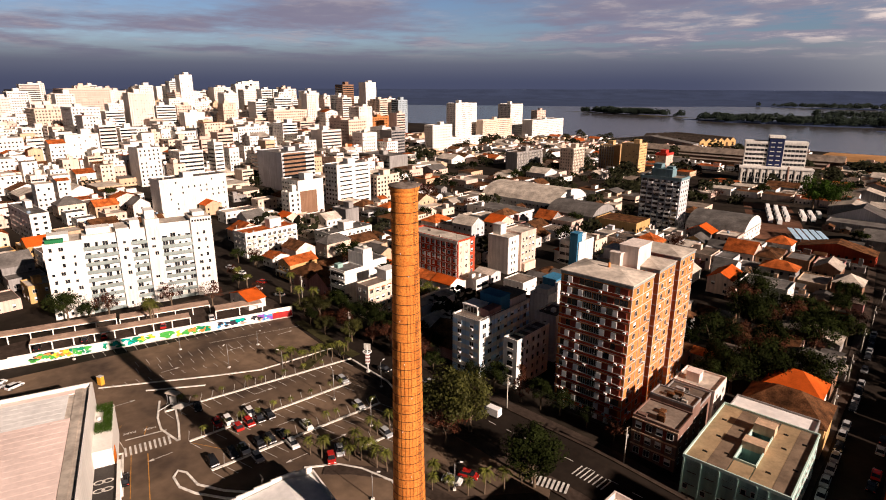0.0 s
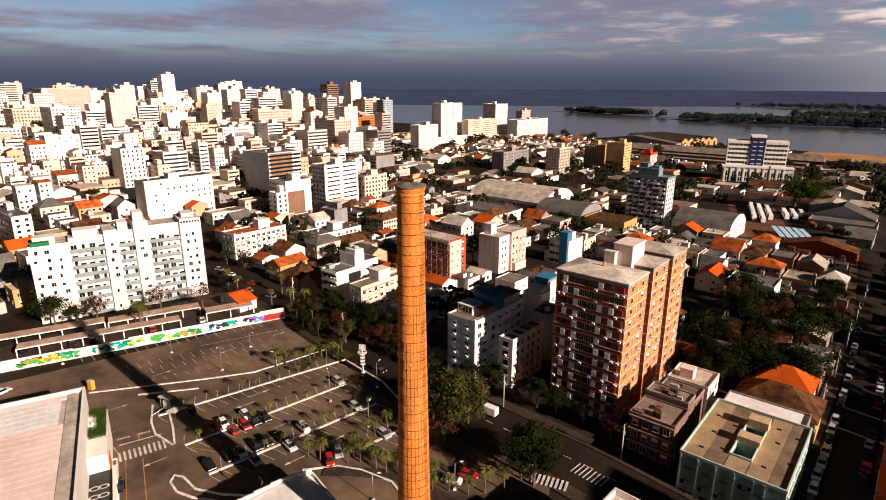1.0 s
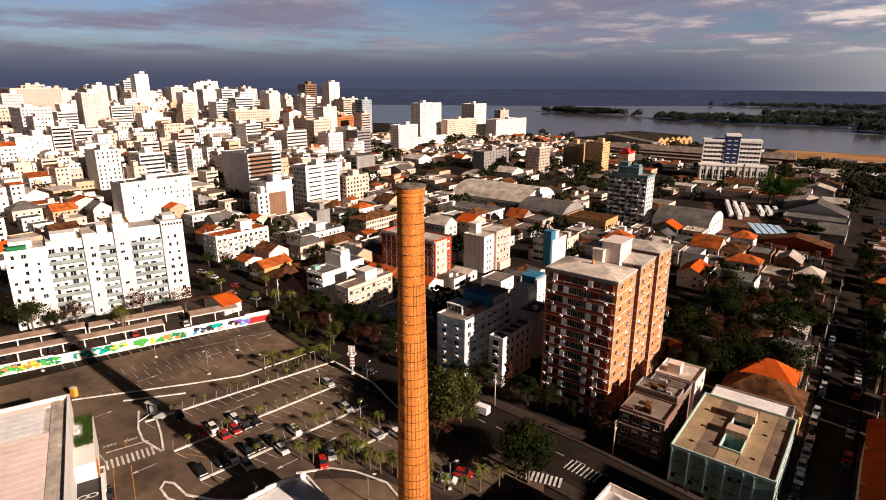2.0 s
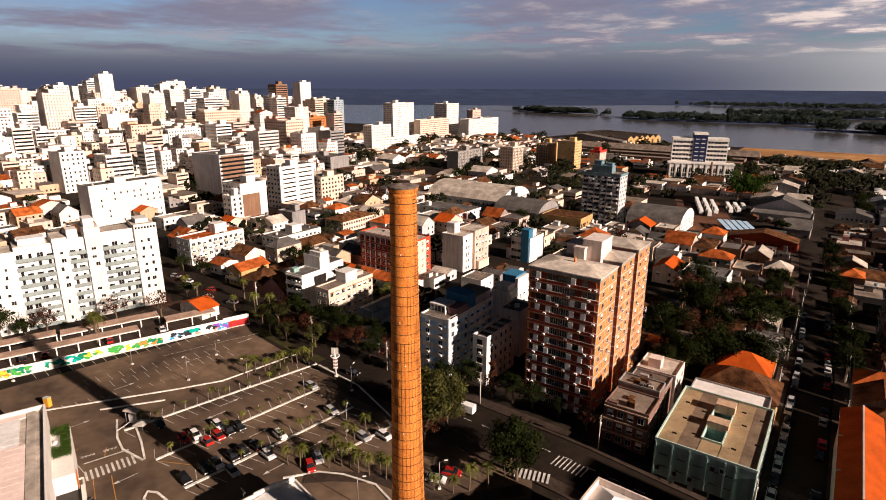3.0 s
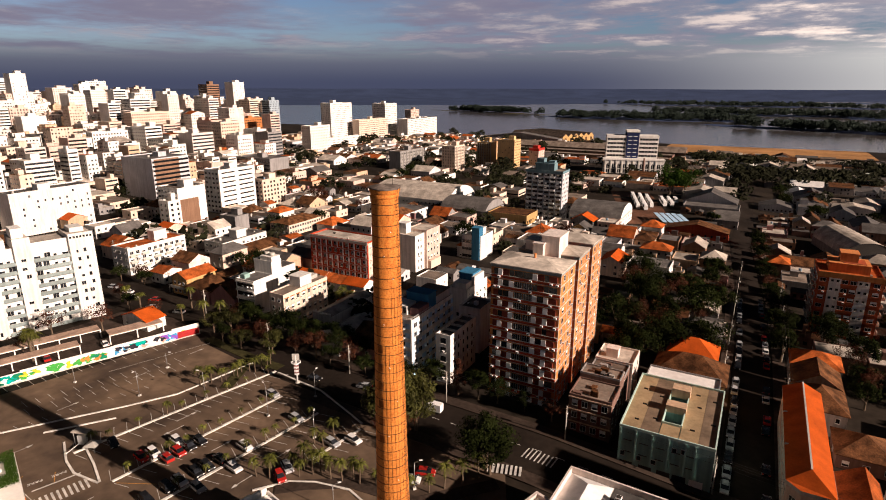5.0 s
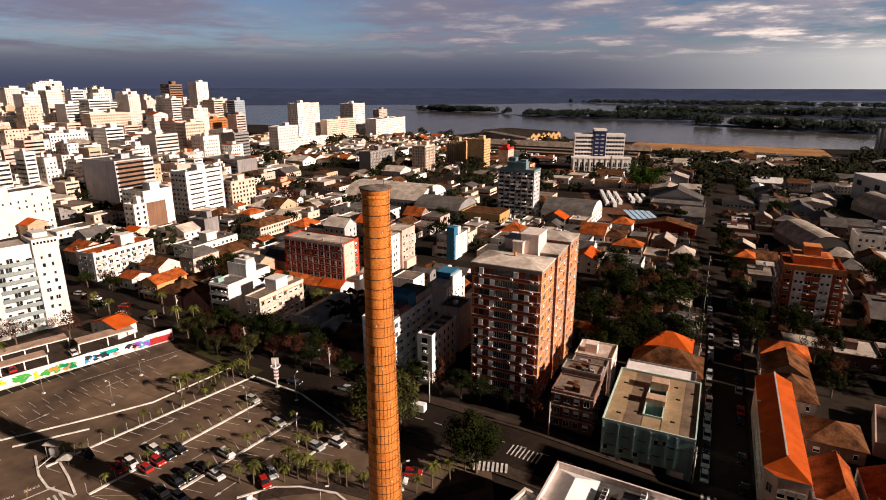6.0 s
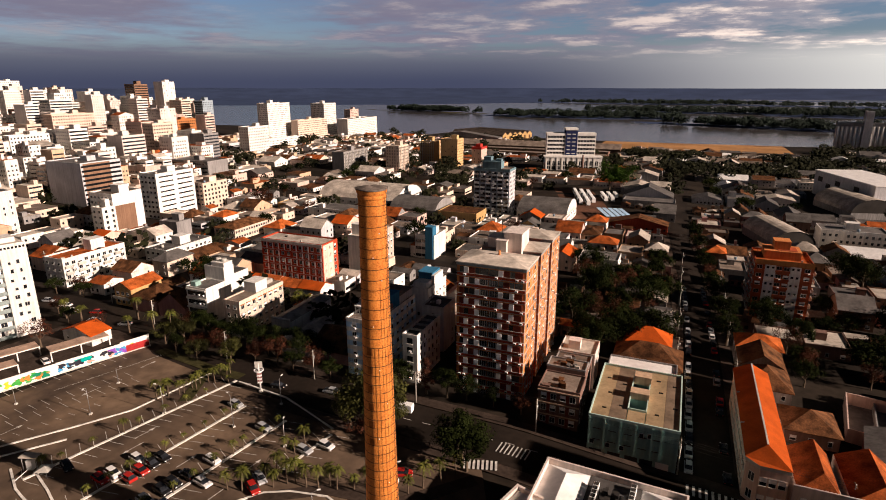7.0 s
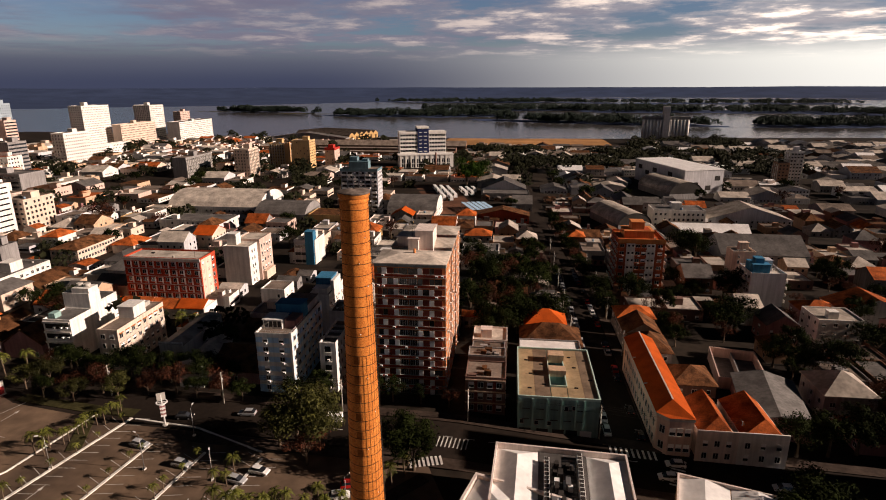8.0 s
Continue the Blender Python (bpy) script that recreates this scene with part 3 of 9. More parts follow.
def chimney():
    t = thing("brick_chimney", CHX, CHY, -1.0, 0, "tall round orange brick factory chimney with iron hoops", "chimney")
    top = CHZ + 1.0
    profile = [(2.75, 0), (2.68, 2.5), (2.22, 24), (1.8, 50), (1.67, top - 2.2), (1.67, top - 1.15), (1.75, top - 1.05), (1.75, top - 0.75), (1.7, top - 0.65), (1.88, top - 0.28), (1.88, top),
               (1.45, top), (1.4, top - 3.5)]
    bm = bmesh.new()
    sides = 56
    rings = []
    for r, z in profile:
        rings.append([bm.verts.new((r * math.cos(2 * math.pi * i / sides), r * math.sin(2 * math.pi * i / sides), z)) for i in range(sides)])
    for a, b in zip(rings, rings[1:]):
        for i in range(sides):
            f = bm.faces.new((a[i], a[(i + 1) % sides], b[(i + 1) % sides], b[i]))
            f.smooth = True
    bm.faces.new(rings[-1])
    shaft = part("shaft", bm, BRICK, t)
    shaft.data.set_sharp_from_angle(angle=radians(35))
    bm = bmesh.new()
    cap = [(1.5, top - 0.1), (1.98, top - 0.02), (2.02, top + 0.12), (1.8, top + 0.2), (0.5, top + 0.42), (0.05, top + 0.44)]
    caps = [[bm.verts.new((r * math.cos(2 * math.pi * i / 40), r * math.sin(2 * math.pi * i / 40), z + 0.05 * math.sin(4 * math.pi * i / 40))) for i in range(40)] for r, z in cap]
    for p, q in zip(caps, caps[1:]):
        for i in range(40):
            bm.faces.new((p[i], p[(i + 1) % 40], q[(i + 1) % 40], q[i]))
    part("cap", bm, surface("sooty cap", (0.16, 0.13, 0.11), var=0.5, coarse=0.8, fine=3), t, "sooty grey cap over the flue")
    bm = bmesh.new()
    tube(bm, 1.0, 0.3, top + 0.3, top + 1.5, 0.03, 0.02, 5)
    part("lightning_rod", bm, DARK_METAL, t)

    def radius(z):
        for (ra, za), (rb, zb) in zip(profile, profile[1:]):
            if za <= z <= zb:
                return ra + (rb - ra) * (z - za) / (zb - za)
        return 1.9

    # faded painted marks down the shaft, left as plain bars
    faded = surface("faded dark paint on brick", (0.33, 0.105, 0.022), var=0.4, coarse=1.2, fine=4.0)
    for k in range(6):
        bm = bmesh.new()
        zc = 30.4 + k * 2.62
        r = radius(zc) + 0.022
        cols = [[bm.verts.new((r * math.cos(radians(a)), r * math.sin(radians(a)), zz)) for zz in (zc - 0.5, zc + 0.5)] for a in (-103, -97, -91, -85, -79)]
        for p, q in zip(cols, cols[1:]):
            bm.faces.new((p[0], q[0], q[1], p[1]))
        part("painted_mark", bm, faded, t)
    rnd = random.Random(4)
    z = 4.0
    while z < top - 1.4:
        bm = bmesh.new()
        r = radius(z)
        wob = rnd.uniform(-0.05, 0.05)
        ring = []
        for i in range(40):
            a = 2 * math.pi * i / 40
            dz = wob * math.sin(a) + 0.02 * math.sin(3 * a + z)
            ring.append([bm.verts.new((q * math.cos(a), q * math.sin(a), w + dz)) for q, w in ((r - 0.02, -0.035), (r + 0.035, -0.035), (r + 0.035, 0.035), (r - 0.02, 0.035))])
        for i in range(40):
            p, q = ring[i], ring[(i + 1) % 40]
            for j in range(4):
                bm.faces.new((p[j], q[j], q[(j + 1) % 4], p[(j + 1) % 4]))
        hoop = part("hoop", bm, RUST, t)
        hoop.location = (0, 0, z)
        z += 1.3 + rnd.uniform(-0.06, 0.06)
    # lightning rods' down conductors and the ladder, towards the sunny side
    eye_turn = math.degrees(math.atan2(-CHY, -CHX))
    for off in (-40, -24, -10, 4, 16, 30):
        a = radians(eye_turn + off)
        bm = bmesh.new()
        z = 4.0
        while z < top - (14 if off > 0 else 22):
            r0, r1 = radius(z) + 0.03, radius(z + 2) + 0.03
            tube(bm, r0 * math.cos(a), r0 * math.sin(a), z, z + 2, 0.014, 0.014, 4, lean=((r1 - r0) * math.cos(a), (r1 - r0) * math.sin(a)))
            z += 2
        part("conductor", bm, RUST, t)
    a = radians(eye_turn + 44)
    ca, sa = math.cos(a), math.sin(a)
    bm = bmesh.new()
    z = 3.0
    while z < top - 0.6:
        r0, r1 = radius(z) + 0.18, radius(z + 1.5) + 0.18
        for s in (-0.2, 0.2):
            tube(bm, r0 * ca - s * sa, r0 * sa + s * ca, z, z + 1.5, 0.022, 0.022, 4, lean=((r1 - r0) * ca, (r1 - r0) * sa))
        z += 1.5
    ladder = part("ladder", bm, DARK_METAL, t, "dark iron climbing ladder")
    rung = bmesh.new()
    box(rung, -0.015, -0.2, -0.015, 0.015, 0.2, 0.015)
    box(rung, -0.2, -0.21, -0.012, 0.0, -0.19, 0.012)
    box(rung, -0.2, 0.19, -0.012, 0.0, 0.21, 0.012)
    rung = to_mesh("rung", rung, DARK_METAL)
    z = 3.2
    while z < top - 0.6:
        o = part("rung", rung, DARK_METAL, ladder)
        r = radius(z) + 0.18
        o.matrix_basis = pose(r * ca, r * sa, z, 0, 0, math.degrees(a))
        z += 0.42
    lamp = bmesh.new()
    bmesh.ops.create_uvsphere(lamp, u_segments=8, v_segments=6, radius=0.07)
    lamp = to_mesh("marker_lamp", lamp, SHUTTER)
    for z, off in ((20, -25), (24, 10), (31, -20), (36, 15), (41, -10), (47, -28), (53, 12), (56, -20), (59, 8)):
        o = part("marker_lamp", lamp, SHUTTER, t)
        r = radius(z) + 0.06
        o.location = (r * math.cos(radians(eye_turn + off)), r * math.sin(radians(eye_turn + off)), z)


chimney()

# ---- buildings: shared small pieces ----
WINDOWS = {}


def window_mesh(w, h, kind="plain"):
    """A window to hang on a wall whose outside is -y: frame, mullion, sill and glass."""
    w, h = round(w * 5) / 5, round(h * 5) / 5
    key = (w, h, kind)
    if key not in WINDOWS:
        f = 0.07
        mid = kind != "shutter" and w > 0.9
        gx = [-w / 2 - f, -w / 2, -0.03, 0.03, w / 2, w / 2 + f] if mid else [-w / 2 - f, -w / 2, w / 2, w / 2 + f]
        row = [0, 1, 0, 1, 0] if mid else [0, 1, 0]
        if kind == "shutter":
            gz = [-f, 0, h * 0.45, h, h + f]
            slots = [[0] * 3, [0, 1, 0], [0, 2, 0], [0] * 3]
            depth = [[0.13] * 3, [0.06, 0.02, 0.06], [0.06, 0.04, 0.06], [0.06] * 3]
        else:
            gz = [-f, 0, h, h + f]
            slots = [[0] * len(row), row, [0] * len(row)]
            depth = [[0.13] * len(row), [0.02 if r else 0.06 for r in row], [0.06] * len(row)]
        bm = relief_panel(gx, gz, depth, slots)
        WINDOWS[key] = to_mesh("window", bm, FRAME, GLASS, SHUTTER)
    return WINDOWS[key]


def hang(me, parent, x, y, z, turn, name="window"):
    o = part(name, me, None, parent)
    o.matrix_basis = pose(x, y, z, 0, 0, turn)
    return o


AC = None


def ac_mesh():
    global AC
    if AC is None:
        bm = bmesh.new()
        box(bm, -0.32, -0.45, 0, 0.32, 0.05, 0.42, 0)
        box(bm, -0.26, -0.47, 0.06, 0.26, -0.45, 0.36, 1)
        AC = to_mesh("air_conditioner", bm, SHUTTER, DARK_METAL)
    return AC


FOOT = []      # plans of what stands already: x0, y0, x1, y1


def sides_of(w, d):
    """The walls as (start x, start y, turn, length): front -y, right +x, left -x."""
    return {"front": (0, 0, 0, w), "right": (w, 0, 90, d), "left": (0, d, -90, d)}


def along(side, u):
    x, y, turn, _ = side
    return x + u * math.cos(radians(turn)), y + u * math.sin(radians(turn))


def strip_box(bm, side, u0, u1, z0, z1, out, depth, slot=0):
    """A box on a wall, from u0 to u1 along it, standing out by `out` and reaching `depth` into it."""
    x, y, turn, _ = side
    c, s = math.cos(radians(turn)), math.sin(radians(turn))
    pts = []
    for u, q in ((u0, -out), (u1, -out), (u1, depth), (u0, depth)):
        pts.append((x + u * c - q * s, y + u * s + q * c))
    prism(bm, pts, z0, z1, slot)


def rooftop(t, w, d, h, rnd, roof, wall, tank=True):
    bm = bmesh.new()
    box(bm, 0.25, 0.25, h - 0.35, w - 0.25, d - 0.25, h - 0.1)
    part("roof", bm, roof, t)
    if tank and min(w, d) > 7:
        bm = bmesh.new()
        pw, pd, ph = min(w * 0.4, 6), min(d * 0.35, 6), rnd.uniform(2.6, 4.2)
        px, py = w * rnd.uniform(0.25, 0.5), d * rnd.uniform(0.3, 0.55)
        box(bm, px, py, h - 0.1, px + pw, py + pd, h + ph)
        box(bm, px - 0.15, py - 0.15, h + ph, px + pw + 0.15, py + pd + 0.15, h + ph + 0.18)
        part("penthouse", bm, WALL["pinkw"] if wall is WALL["red"] else wall, t)
        for k in range(rnd.choice((0, 0, 1))):
            bm = bmesh.new()
            tx, ty = rnd.uniform(1.2, w - 1.5), rnd.uniform(0.8, max(1.0, py - 1.0))
            r = rnd.uniform(0.5, 0.9)
            tube(bm, tx, ty, h - 0.1, h + 1.0, r, r * 1.12, 12)
            tube(bm, tx, ty, h + 1.0, h + 1.2, r * 1.15, r * 0.3, 12)
            part("water_tank", bm, rnd.choice((TANK, TRIM, TRIM)), t)


def body(t, w, d, h, wall, under=2.0, parapet=0.5):
    bm = bmesh.new()
    box(bm, 0, 0, -under, w, d, h - 0.4)
    part("wall", bm, wall, t)
    bm = bmesh.new()
    rim(bm, 0, 0, w, d, 0.22, h - 0.4, h + parapet)
    part("parapet", bm, wall, t)


def block(x, y, w, d, h, colour, label, front="grid", side="grid", storey=2.9, name="apartment_building", turn=0.0, roof=None, base=None, group="", rows=True, right_wall=None, wall_top=1.0, exact=False, tank=True):
    """A flat-roofed town building; x, y is its corner with least x and y."""
    rnd = random.Random(round(x * 7 + y * 13))
    if not exact:
        w, d = max(w, 8.0), max(d, 8.0)
    if not exact and w < 12 and d > 15 and x < -150:
        x, w = x - (13 - w), 13.0
    far = math.hypot(x, y) > 300
    z = land(x + w / 2, y + d / 2) if base is None else base
    t = thing(name, x, y, z, turn, label, "building", group)
    wall = WALL[colour]
    body(t, w, d, h, wall)
    rooftop(t, w, d, h, rnd, roof or rnd.choice((ROOF_FLAT, ROOF_PALE, ROOF_GREY)), wall, tank)
    if not far:
        for k in range(rnd.randint(2, 5)):
            bm = bmesh.new()
            ux, uy, us = rnd.uniform(0.6, w - 2), rnd.uniform(0.6, d - 2), rnd.uniform(0.5, 1.2)
            box(bm, ux, uy, h - 0.1, ux + us, uy + us * rnd.uniform(0.6, 1.6), h + rnd.uniform(0.3, 1.1))
            part("roof_unit", bm, rnd.choice((SHUTTER, ROOF_GREY, TRIM, DARK_METAL)), t)
        bm = bmesh.new()
        ax, ay = rnd.uniform(1, w - 1), rnd.uniform(1, d - 1)
        tube(bm, ax, ay, h - 0.1, h + rnd.uniform(3, 6), 0.05, 0.03, 5)
        part("antenna", bm, DARK_METAL, t)
    FOOT.append((x - 1, y - 1, x + w + 1, y + d + 1))
    joined = bmesh.new() if far else None
    s = sides_of(w, d)
    if right_wall:
        bm = bmesh.new()
        strip_box(bm, s["right"], d * 0.06, d * 0.72, -1.0, (h - 0.2) * wall_top, 0.02, 0.01)
        part("side_wall", bm, WALL[right_wall], t)
    floors = max(1, int(round((h - 0.8) / storey)))
    step = (h - 0.6) / floors
    if colour == "bluew":
        for f in range(floors):
            for key in ("front", "right"):
                bm = bmesh.new()
                strip_box(bm, s[key], 0.05, s[key][3] - 0.05, f * step + 2.35, f * step + step + 0.5, 0.015, 0.01)
                part("wall_band", bm, WALL["white"], t, "white painted wall band")
    for key, style in (("front", front), ("right", side), ("left", side if x > -20 else "none")):
        if style in ("none", "blank"):
            continue
        facade(t, s[key], floors, step, style, rnd, far, wall, joined)
    if joined:
        tagged(part("glazing", joined, GLASS, t), kind="stuff")
    return t


def facade(t, side, floors, step, style, rnd, far, wall, joined=None):
    length = side[3]
    bay = 2.6 if style != "sparse" else 3.4
    n = max(1, int((length - 0.8) / bay))
    bay = (length - 0.6) / n
    turn = side[2]
    ww = rnd.choice((1.0, 1.2, 1.4)) if style != "sparse" else 0.8
    wh = rnd.choice((1.2, 1.4))
    if style == "band":
        for f in range(floors):
            if joined is not None:
                strip_box(joined, side, 0.35, length - 0.35, f * step + 0.95, f * step + 2.3, 0.03, 0.02)
                continue
            bm = bmesh.new()
            z0 = f * step + 0.95
            strip_box(bm, side, 0.35, length - 0.35, z0, z0 + 1.35, 0.03, 0.02, 0)
            strip_box(bm, side, 0.3, length - 0.3, z0 - 0.1, z0, 0.12, 0.02, 1)
            strip_box(bm, side, 0.3, length - 0.3, z0 + 1.35, z0 + 1.45, 0.1, 0.02, 1)
            for i in range(n + 1):
                u = 0.3 + i * bay
                strip_box(bm, side, u - 0.05, u + 0.05, z0, z0 + 1.35, 0.07, 0.02, 1)
            part("window_band", bm, (GLASS, wall), t)
        return
    if style == "slots":
        for f in range(floors):
            for a, b in ((0.08, 0.44), (0.54, 0.94)):
                slit = joined if joined is not None else bmesh.new()
                strip_box(slit, side, length * a, length * b, f * step + 1.3, f * step + 2.1, 0.03, 0.02)
                if joined is None:
                    part("window_slot", slit, RUST, t)
        return
    if style == "redapt":
        for f in range(floors):
            bm = bmesh.new()
            strip_box(bm, side, 0, length, f * step - 0.1, f * step + 0.12, 0.06, 0.02)
            part("floor_band", bm, TRIM, t)
            for i in range(n):
                u = 0.3 + (i + 0.5) * bay
                px, py = along(side, u)
                hang(window_mesh(1.2, 1.4, "plain"), t, px, py, f * step + 0.95, turn)
                if rnd.random() < 0.85:
                    bm = bmesh.new()
                    strip_box(bm, side, u + 0.68, u + 1.2, f * step + 0.15, f * step + 2.5, 0.05, 0.02)
                    part("shutter", bm, SHUTTER, t)
        bm = bmesh.new()
        strip_box(bm, side, -0.1, length + 0.1, floors * step - 0.2, floors * step + 0.9, 0.3, 0.02)
        part("cornice", bm, TRIM, t, "cream eaves band")
        return
    if style == "brickapt":
        for c in (0.27, 0.7):
            bm = bmesh.new()
            strip_box(bm, side, length * c - 1.7, length * c + 1.7, 0, floors * step, 0.12, 0.02)
            part("white_strip", bm, WALL["white"], t, "white rendered strip")
        for f in range(floors):
            for c in (0.27, 0.7):
                for o in (-0.8, 0.8):
                    px, py = along(side, length * c + o)
                    hang(window_mesh(0.8, 0.8, "plain"), t, px, py - 0.12, f * step + 1.3, turn)
            for c in (0.08, 0.42, 0.55, 0.9):
                px, py = along(side, length * c)
                hang(window_mesh(1.6, 1.2, rnd.choice(("plain", "shutter"))), t, px, py, f * step + 1.0, turn)
                bm = bmesh.new()
                strip_box(bm, side, length * c - 1.1, length * c + 1.1, f * step + 0.1, f * step + 0.9, 0.25, 0.02)
                part("spandrel", bm, WALL["redbrick"], t)
                if rnd.random() < 0.4:
                    hang(ac_mesh(), t, px + 0.5, py - 0.25, f * step + 0.3, turn, "air_conditioner")
        bm = bmesh.new()
        strip_box(bm, side, -0.1, length + 0.1, floors * step - 0.4, floors * step + 1.4, 0.2, 0.02)
        part("cornice", bm, WALL["orange"], t, "orange attic band")
        return
    if style == "fins":
        for i in range(n + 1):
            bm = bmesh.new()
            u = min(length - 0.25, max(0.25, 0.3 + i * bay))
            strip_box(bm, side, u - 0.2, u + 0.2, 0.5, floors * step, 0.55, 0.02)
            part("fin", bm, TRIM, t)
    if style == "balcony":
        for f in range(1, floors):
            for i in range(0, n, 2):
                bm = bmesh.new()
                u = 0.3 + i * bay
                strip_box(bm, side, u + 0.1, u + bay * 1.2, f * step - 0.1, f * step + 0.05, 1.0, 0.02)
                strip_box(bm, side, u + 0.1, u + bay * 1.2, f * step + 0.05, f * step + 0.95, 1.0, -0.9)
                part("balcony", bm, TRIM, t)
    kinds = ("plain", "plain", "shutter")
    for f in range(floors):
        z0 = f * step + 0.95
        if far:
            bm = bmesh.new() if joined is None else joined
            some = False
            for i in range(n):
                if style == "sparse" and rnd.random() < 0.55 or rnd.random() < 0.06:
                    continue
                u = 0.3 + (i + 0.5) * bay
                strip_box(bm, side, u - ww / 2, u + ww / 2, z0, z0 + wh, 0.03, 0.02)
                some = True
            if joined is not None:
                pass
            elif some:
                part("window_row", bm, GLASS, t)
            else:
                bm.free()
            continue
        for i in range(n):
            if style == "sparse" and rnd.random() < 0.5:
                continue
            u = 0.3 + (i + 0.5) * bay
            px, py = along(side, u)
            hang(window_mesh(ww, wh, rnd.choice(kinds)), t, px, py, z0, turn)


# ---- the orange brick tower block ----
def low_hip(bm, x0, y0, x1, y1, z, rise, ridge_x=True, over=0.3, thick=0.25):
    x0, y0, x1, y1 = x0 - over, y0 - over, x1 + over, y1 + over
    w, d = x1 - x0, y1 - y0
    k = min(w, d) / 2
    cy, cx = (y0 + y1) / 2, (x0 + x1) / 2
    a, b = ((x0 + k, cy, z + rise), (x1 - k, cy, z + rise)) if w >= d else ((cx, y0 + k, z + rise), (cx, y1 - k, z + rise))
    v = [(x0, y0, z), (x1, y0, z), (x1, y1, z), (x0, y1, z)]
    if w >= d:
        for f in ((v[0], v[1], b, a), (v[2], v[3], a, b), (v[1], v[2], b), (v[3], v[0], a)):
            poly(bm, f)
    else:
        for f in ((v[0], v[1], a), (v[1], v[2], b, a), (v[2], v[3], b), (v[3], v[0], a, b)):
            poly(bm, f)
    lo = [(px, py, z - thick) for px, py, _ in v]
    for i in range(4):
        j = (i + 1) % 4
        poly(bm, (lo[i], lo[j], v[j], v[i]))
    poly(bm, lo[::-1])
    weld(bm)


def tower_block():
    x0, y0, z, floors, step = -63.8, 112.7, -1.6, 13, 2.68
    w, h = 17.3, floors * step
    t = thing("apartment_tower", x0, y0, z, 0, "orange brick apartment tower with pale floor bands and white shutters", "building")
    FOOT.append((x0 - 4, y0 - 3, x0 + w + 6, y0 + 42))
    rnd = random.Random(11)
    wings = ((0, 0, w, 11.2), (1.5, 14.6, w - 0.1, 24.4), (1.5, 28.0, w - 0.2, 38.2))
    for i, (a, b, c, d) in enumerate(wings):
        bm = bmesh.new()
        box(bm, a, b, -2, c, d, h)
        part("wall", bm, WALL["brick"], t)
        bm = bmesh.new()
        low_hip(bm, a, b, c, d, h + 0.9, 1.1)
        part("roof", bm, ROOF_PALE, t, "low hipped roof of grey fibre sheets")
        bm = bmesh.new()
        box(bm, a - 0.12, b - 0.12, h, c + 0.12, d + 0.12, h + 0.66)
        part("cornice", bm, GREY_TRIM, t, "grey green eaves band")
        for k in range(floors):
            bm = bmesh.new()
            box(bm, a - 0.1, b - 0.1, k * step + 0.0, c + 0.1, d + 0.1, k * step + 0.2)
            part("floor_band", bm, TRIM, t)
        # upright ribs of the sunny side
        side = (c, b, 90, d - b)
        for u in (0.0, (d - b) * 0.5, d - b - 0.2):
            bm = bmesh.new()
            strip_box(bm, side, u, u + 0.22, 0, h, 0.09, 0.02)
            part("rib", bm, TRIM, t)
        for k in range(floors):
            for u in ((d - b) * 0.25, (d - b) * 0.75):
                px, py = along(side, u)
                me = window_mesh(1.2, 1.2, rnd.choice(("plain", "shutter", "plain")))
                hang(me, t, px + 0.01, py, k * step + 1.0, 90)
                if rnd.random() < 0.25:
                    hang(ac_mesh(), t, px + 0.02, py + 1.1, k * step + 0.6, 90, "air_conditioner")
    # Links take the dark red brick so the slits carry shade in their colour.
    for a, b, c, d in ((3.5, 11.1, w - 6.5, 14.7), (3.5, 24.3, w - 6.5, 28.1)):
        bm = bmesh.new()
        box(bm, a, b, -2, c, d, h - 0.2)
        part("wall", bm, WALL["red"], t, "recessed link between wings, shade put into its dark brick")
    # front: a loggia grid of red panels, white shutters and dark glass
    bays = (1.2, 1.2, 1.6, 1.2, 2.3, 2.4, 1.2, 1.6, 1.2, 2.0)
    total = sum(bays)
    shut, panel, glaz = {}, {}, {}

    def slab(cache, wd, ht, m, name, out):
        key = round(wd, 2)
        if key not in cache:
            bm = bmesh.new()
            box(bm, 0.04, -out, 0, wd - 0.04, 0.02, ht)
            cache[key] = to_mesh(name, bm, m)
        return cache[key]

    for k in range(floors):
        zz = k * step + 0.95
        u = (w - total) / 2
        for i, b in enumerate(bays):
            q = rnd.random()
            if i in (1, 3, 6, 8):
                me, nm = (slab(shut, b, 1.45, SHUTTER, "shutter", 0.37), "shutter") if q < 0.9 else (slab(glaz, b, 1.45, GLASS, "window_pane", 0.02), "window_pane")
            elif i in (4, 5) or q < 0.25:
                me, nm = slab(glaz, b, 1.45, GLASS, "window_pane", 0.02), "window_pane"
            else:
                me, nm = slab(panel, b, 1.45, RED_PANEL, "panel", 0.25), "panel"
            hang(me, t, u, 0, zz, 0, nm)
            if i in (4, 5) and k < floors - 1:
                bm = bmesh.new()
                for s in range(4):
                    box(bm, u + b * (s + 0.5) / 4 - 0.03, -0.06, zz, u + b * (s + 0.5) / 4 + 0.03, -0.02, zz + 1.45)
                part("mullion", bm, FRAME, t)
            u += b
        bm = bmesh.new()
        box(bm, 0.1, -0.28, k * step + 0.2, w - 0.1, 0.02, k * step + 0.9)
        part("spandrel", bm, WALL["red"], t, "dark red brick balustrade band")
        bm = bmesh.new()
        box(bm, 0, -0.34, k * step + 0.88, w, 0.02, k * step + 0.95)
        part("ledge", bm, TRIM, t)
        for u in rnd.sample([2.2, 4.6, 7.6, 10.2, 13.4, 15.2, 16.6, 1.0], rnd.randint(2, 4)):
            hang(ac_mesh(), t, u, -0.28, k * step + 0.35, 0, "air_conditioner")
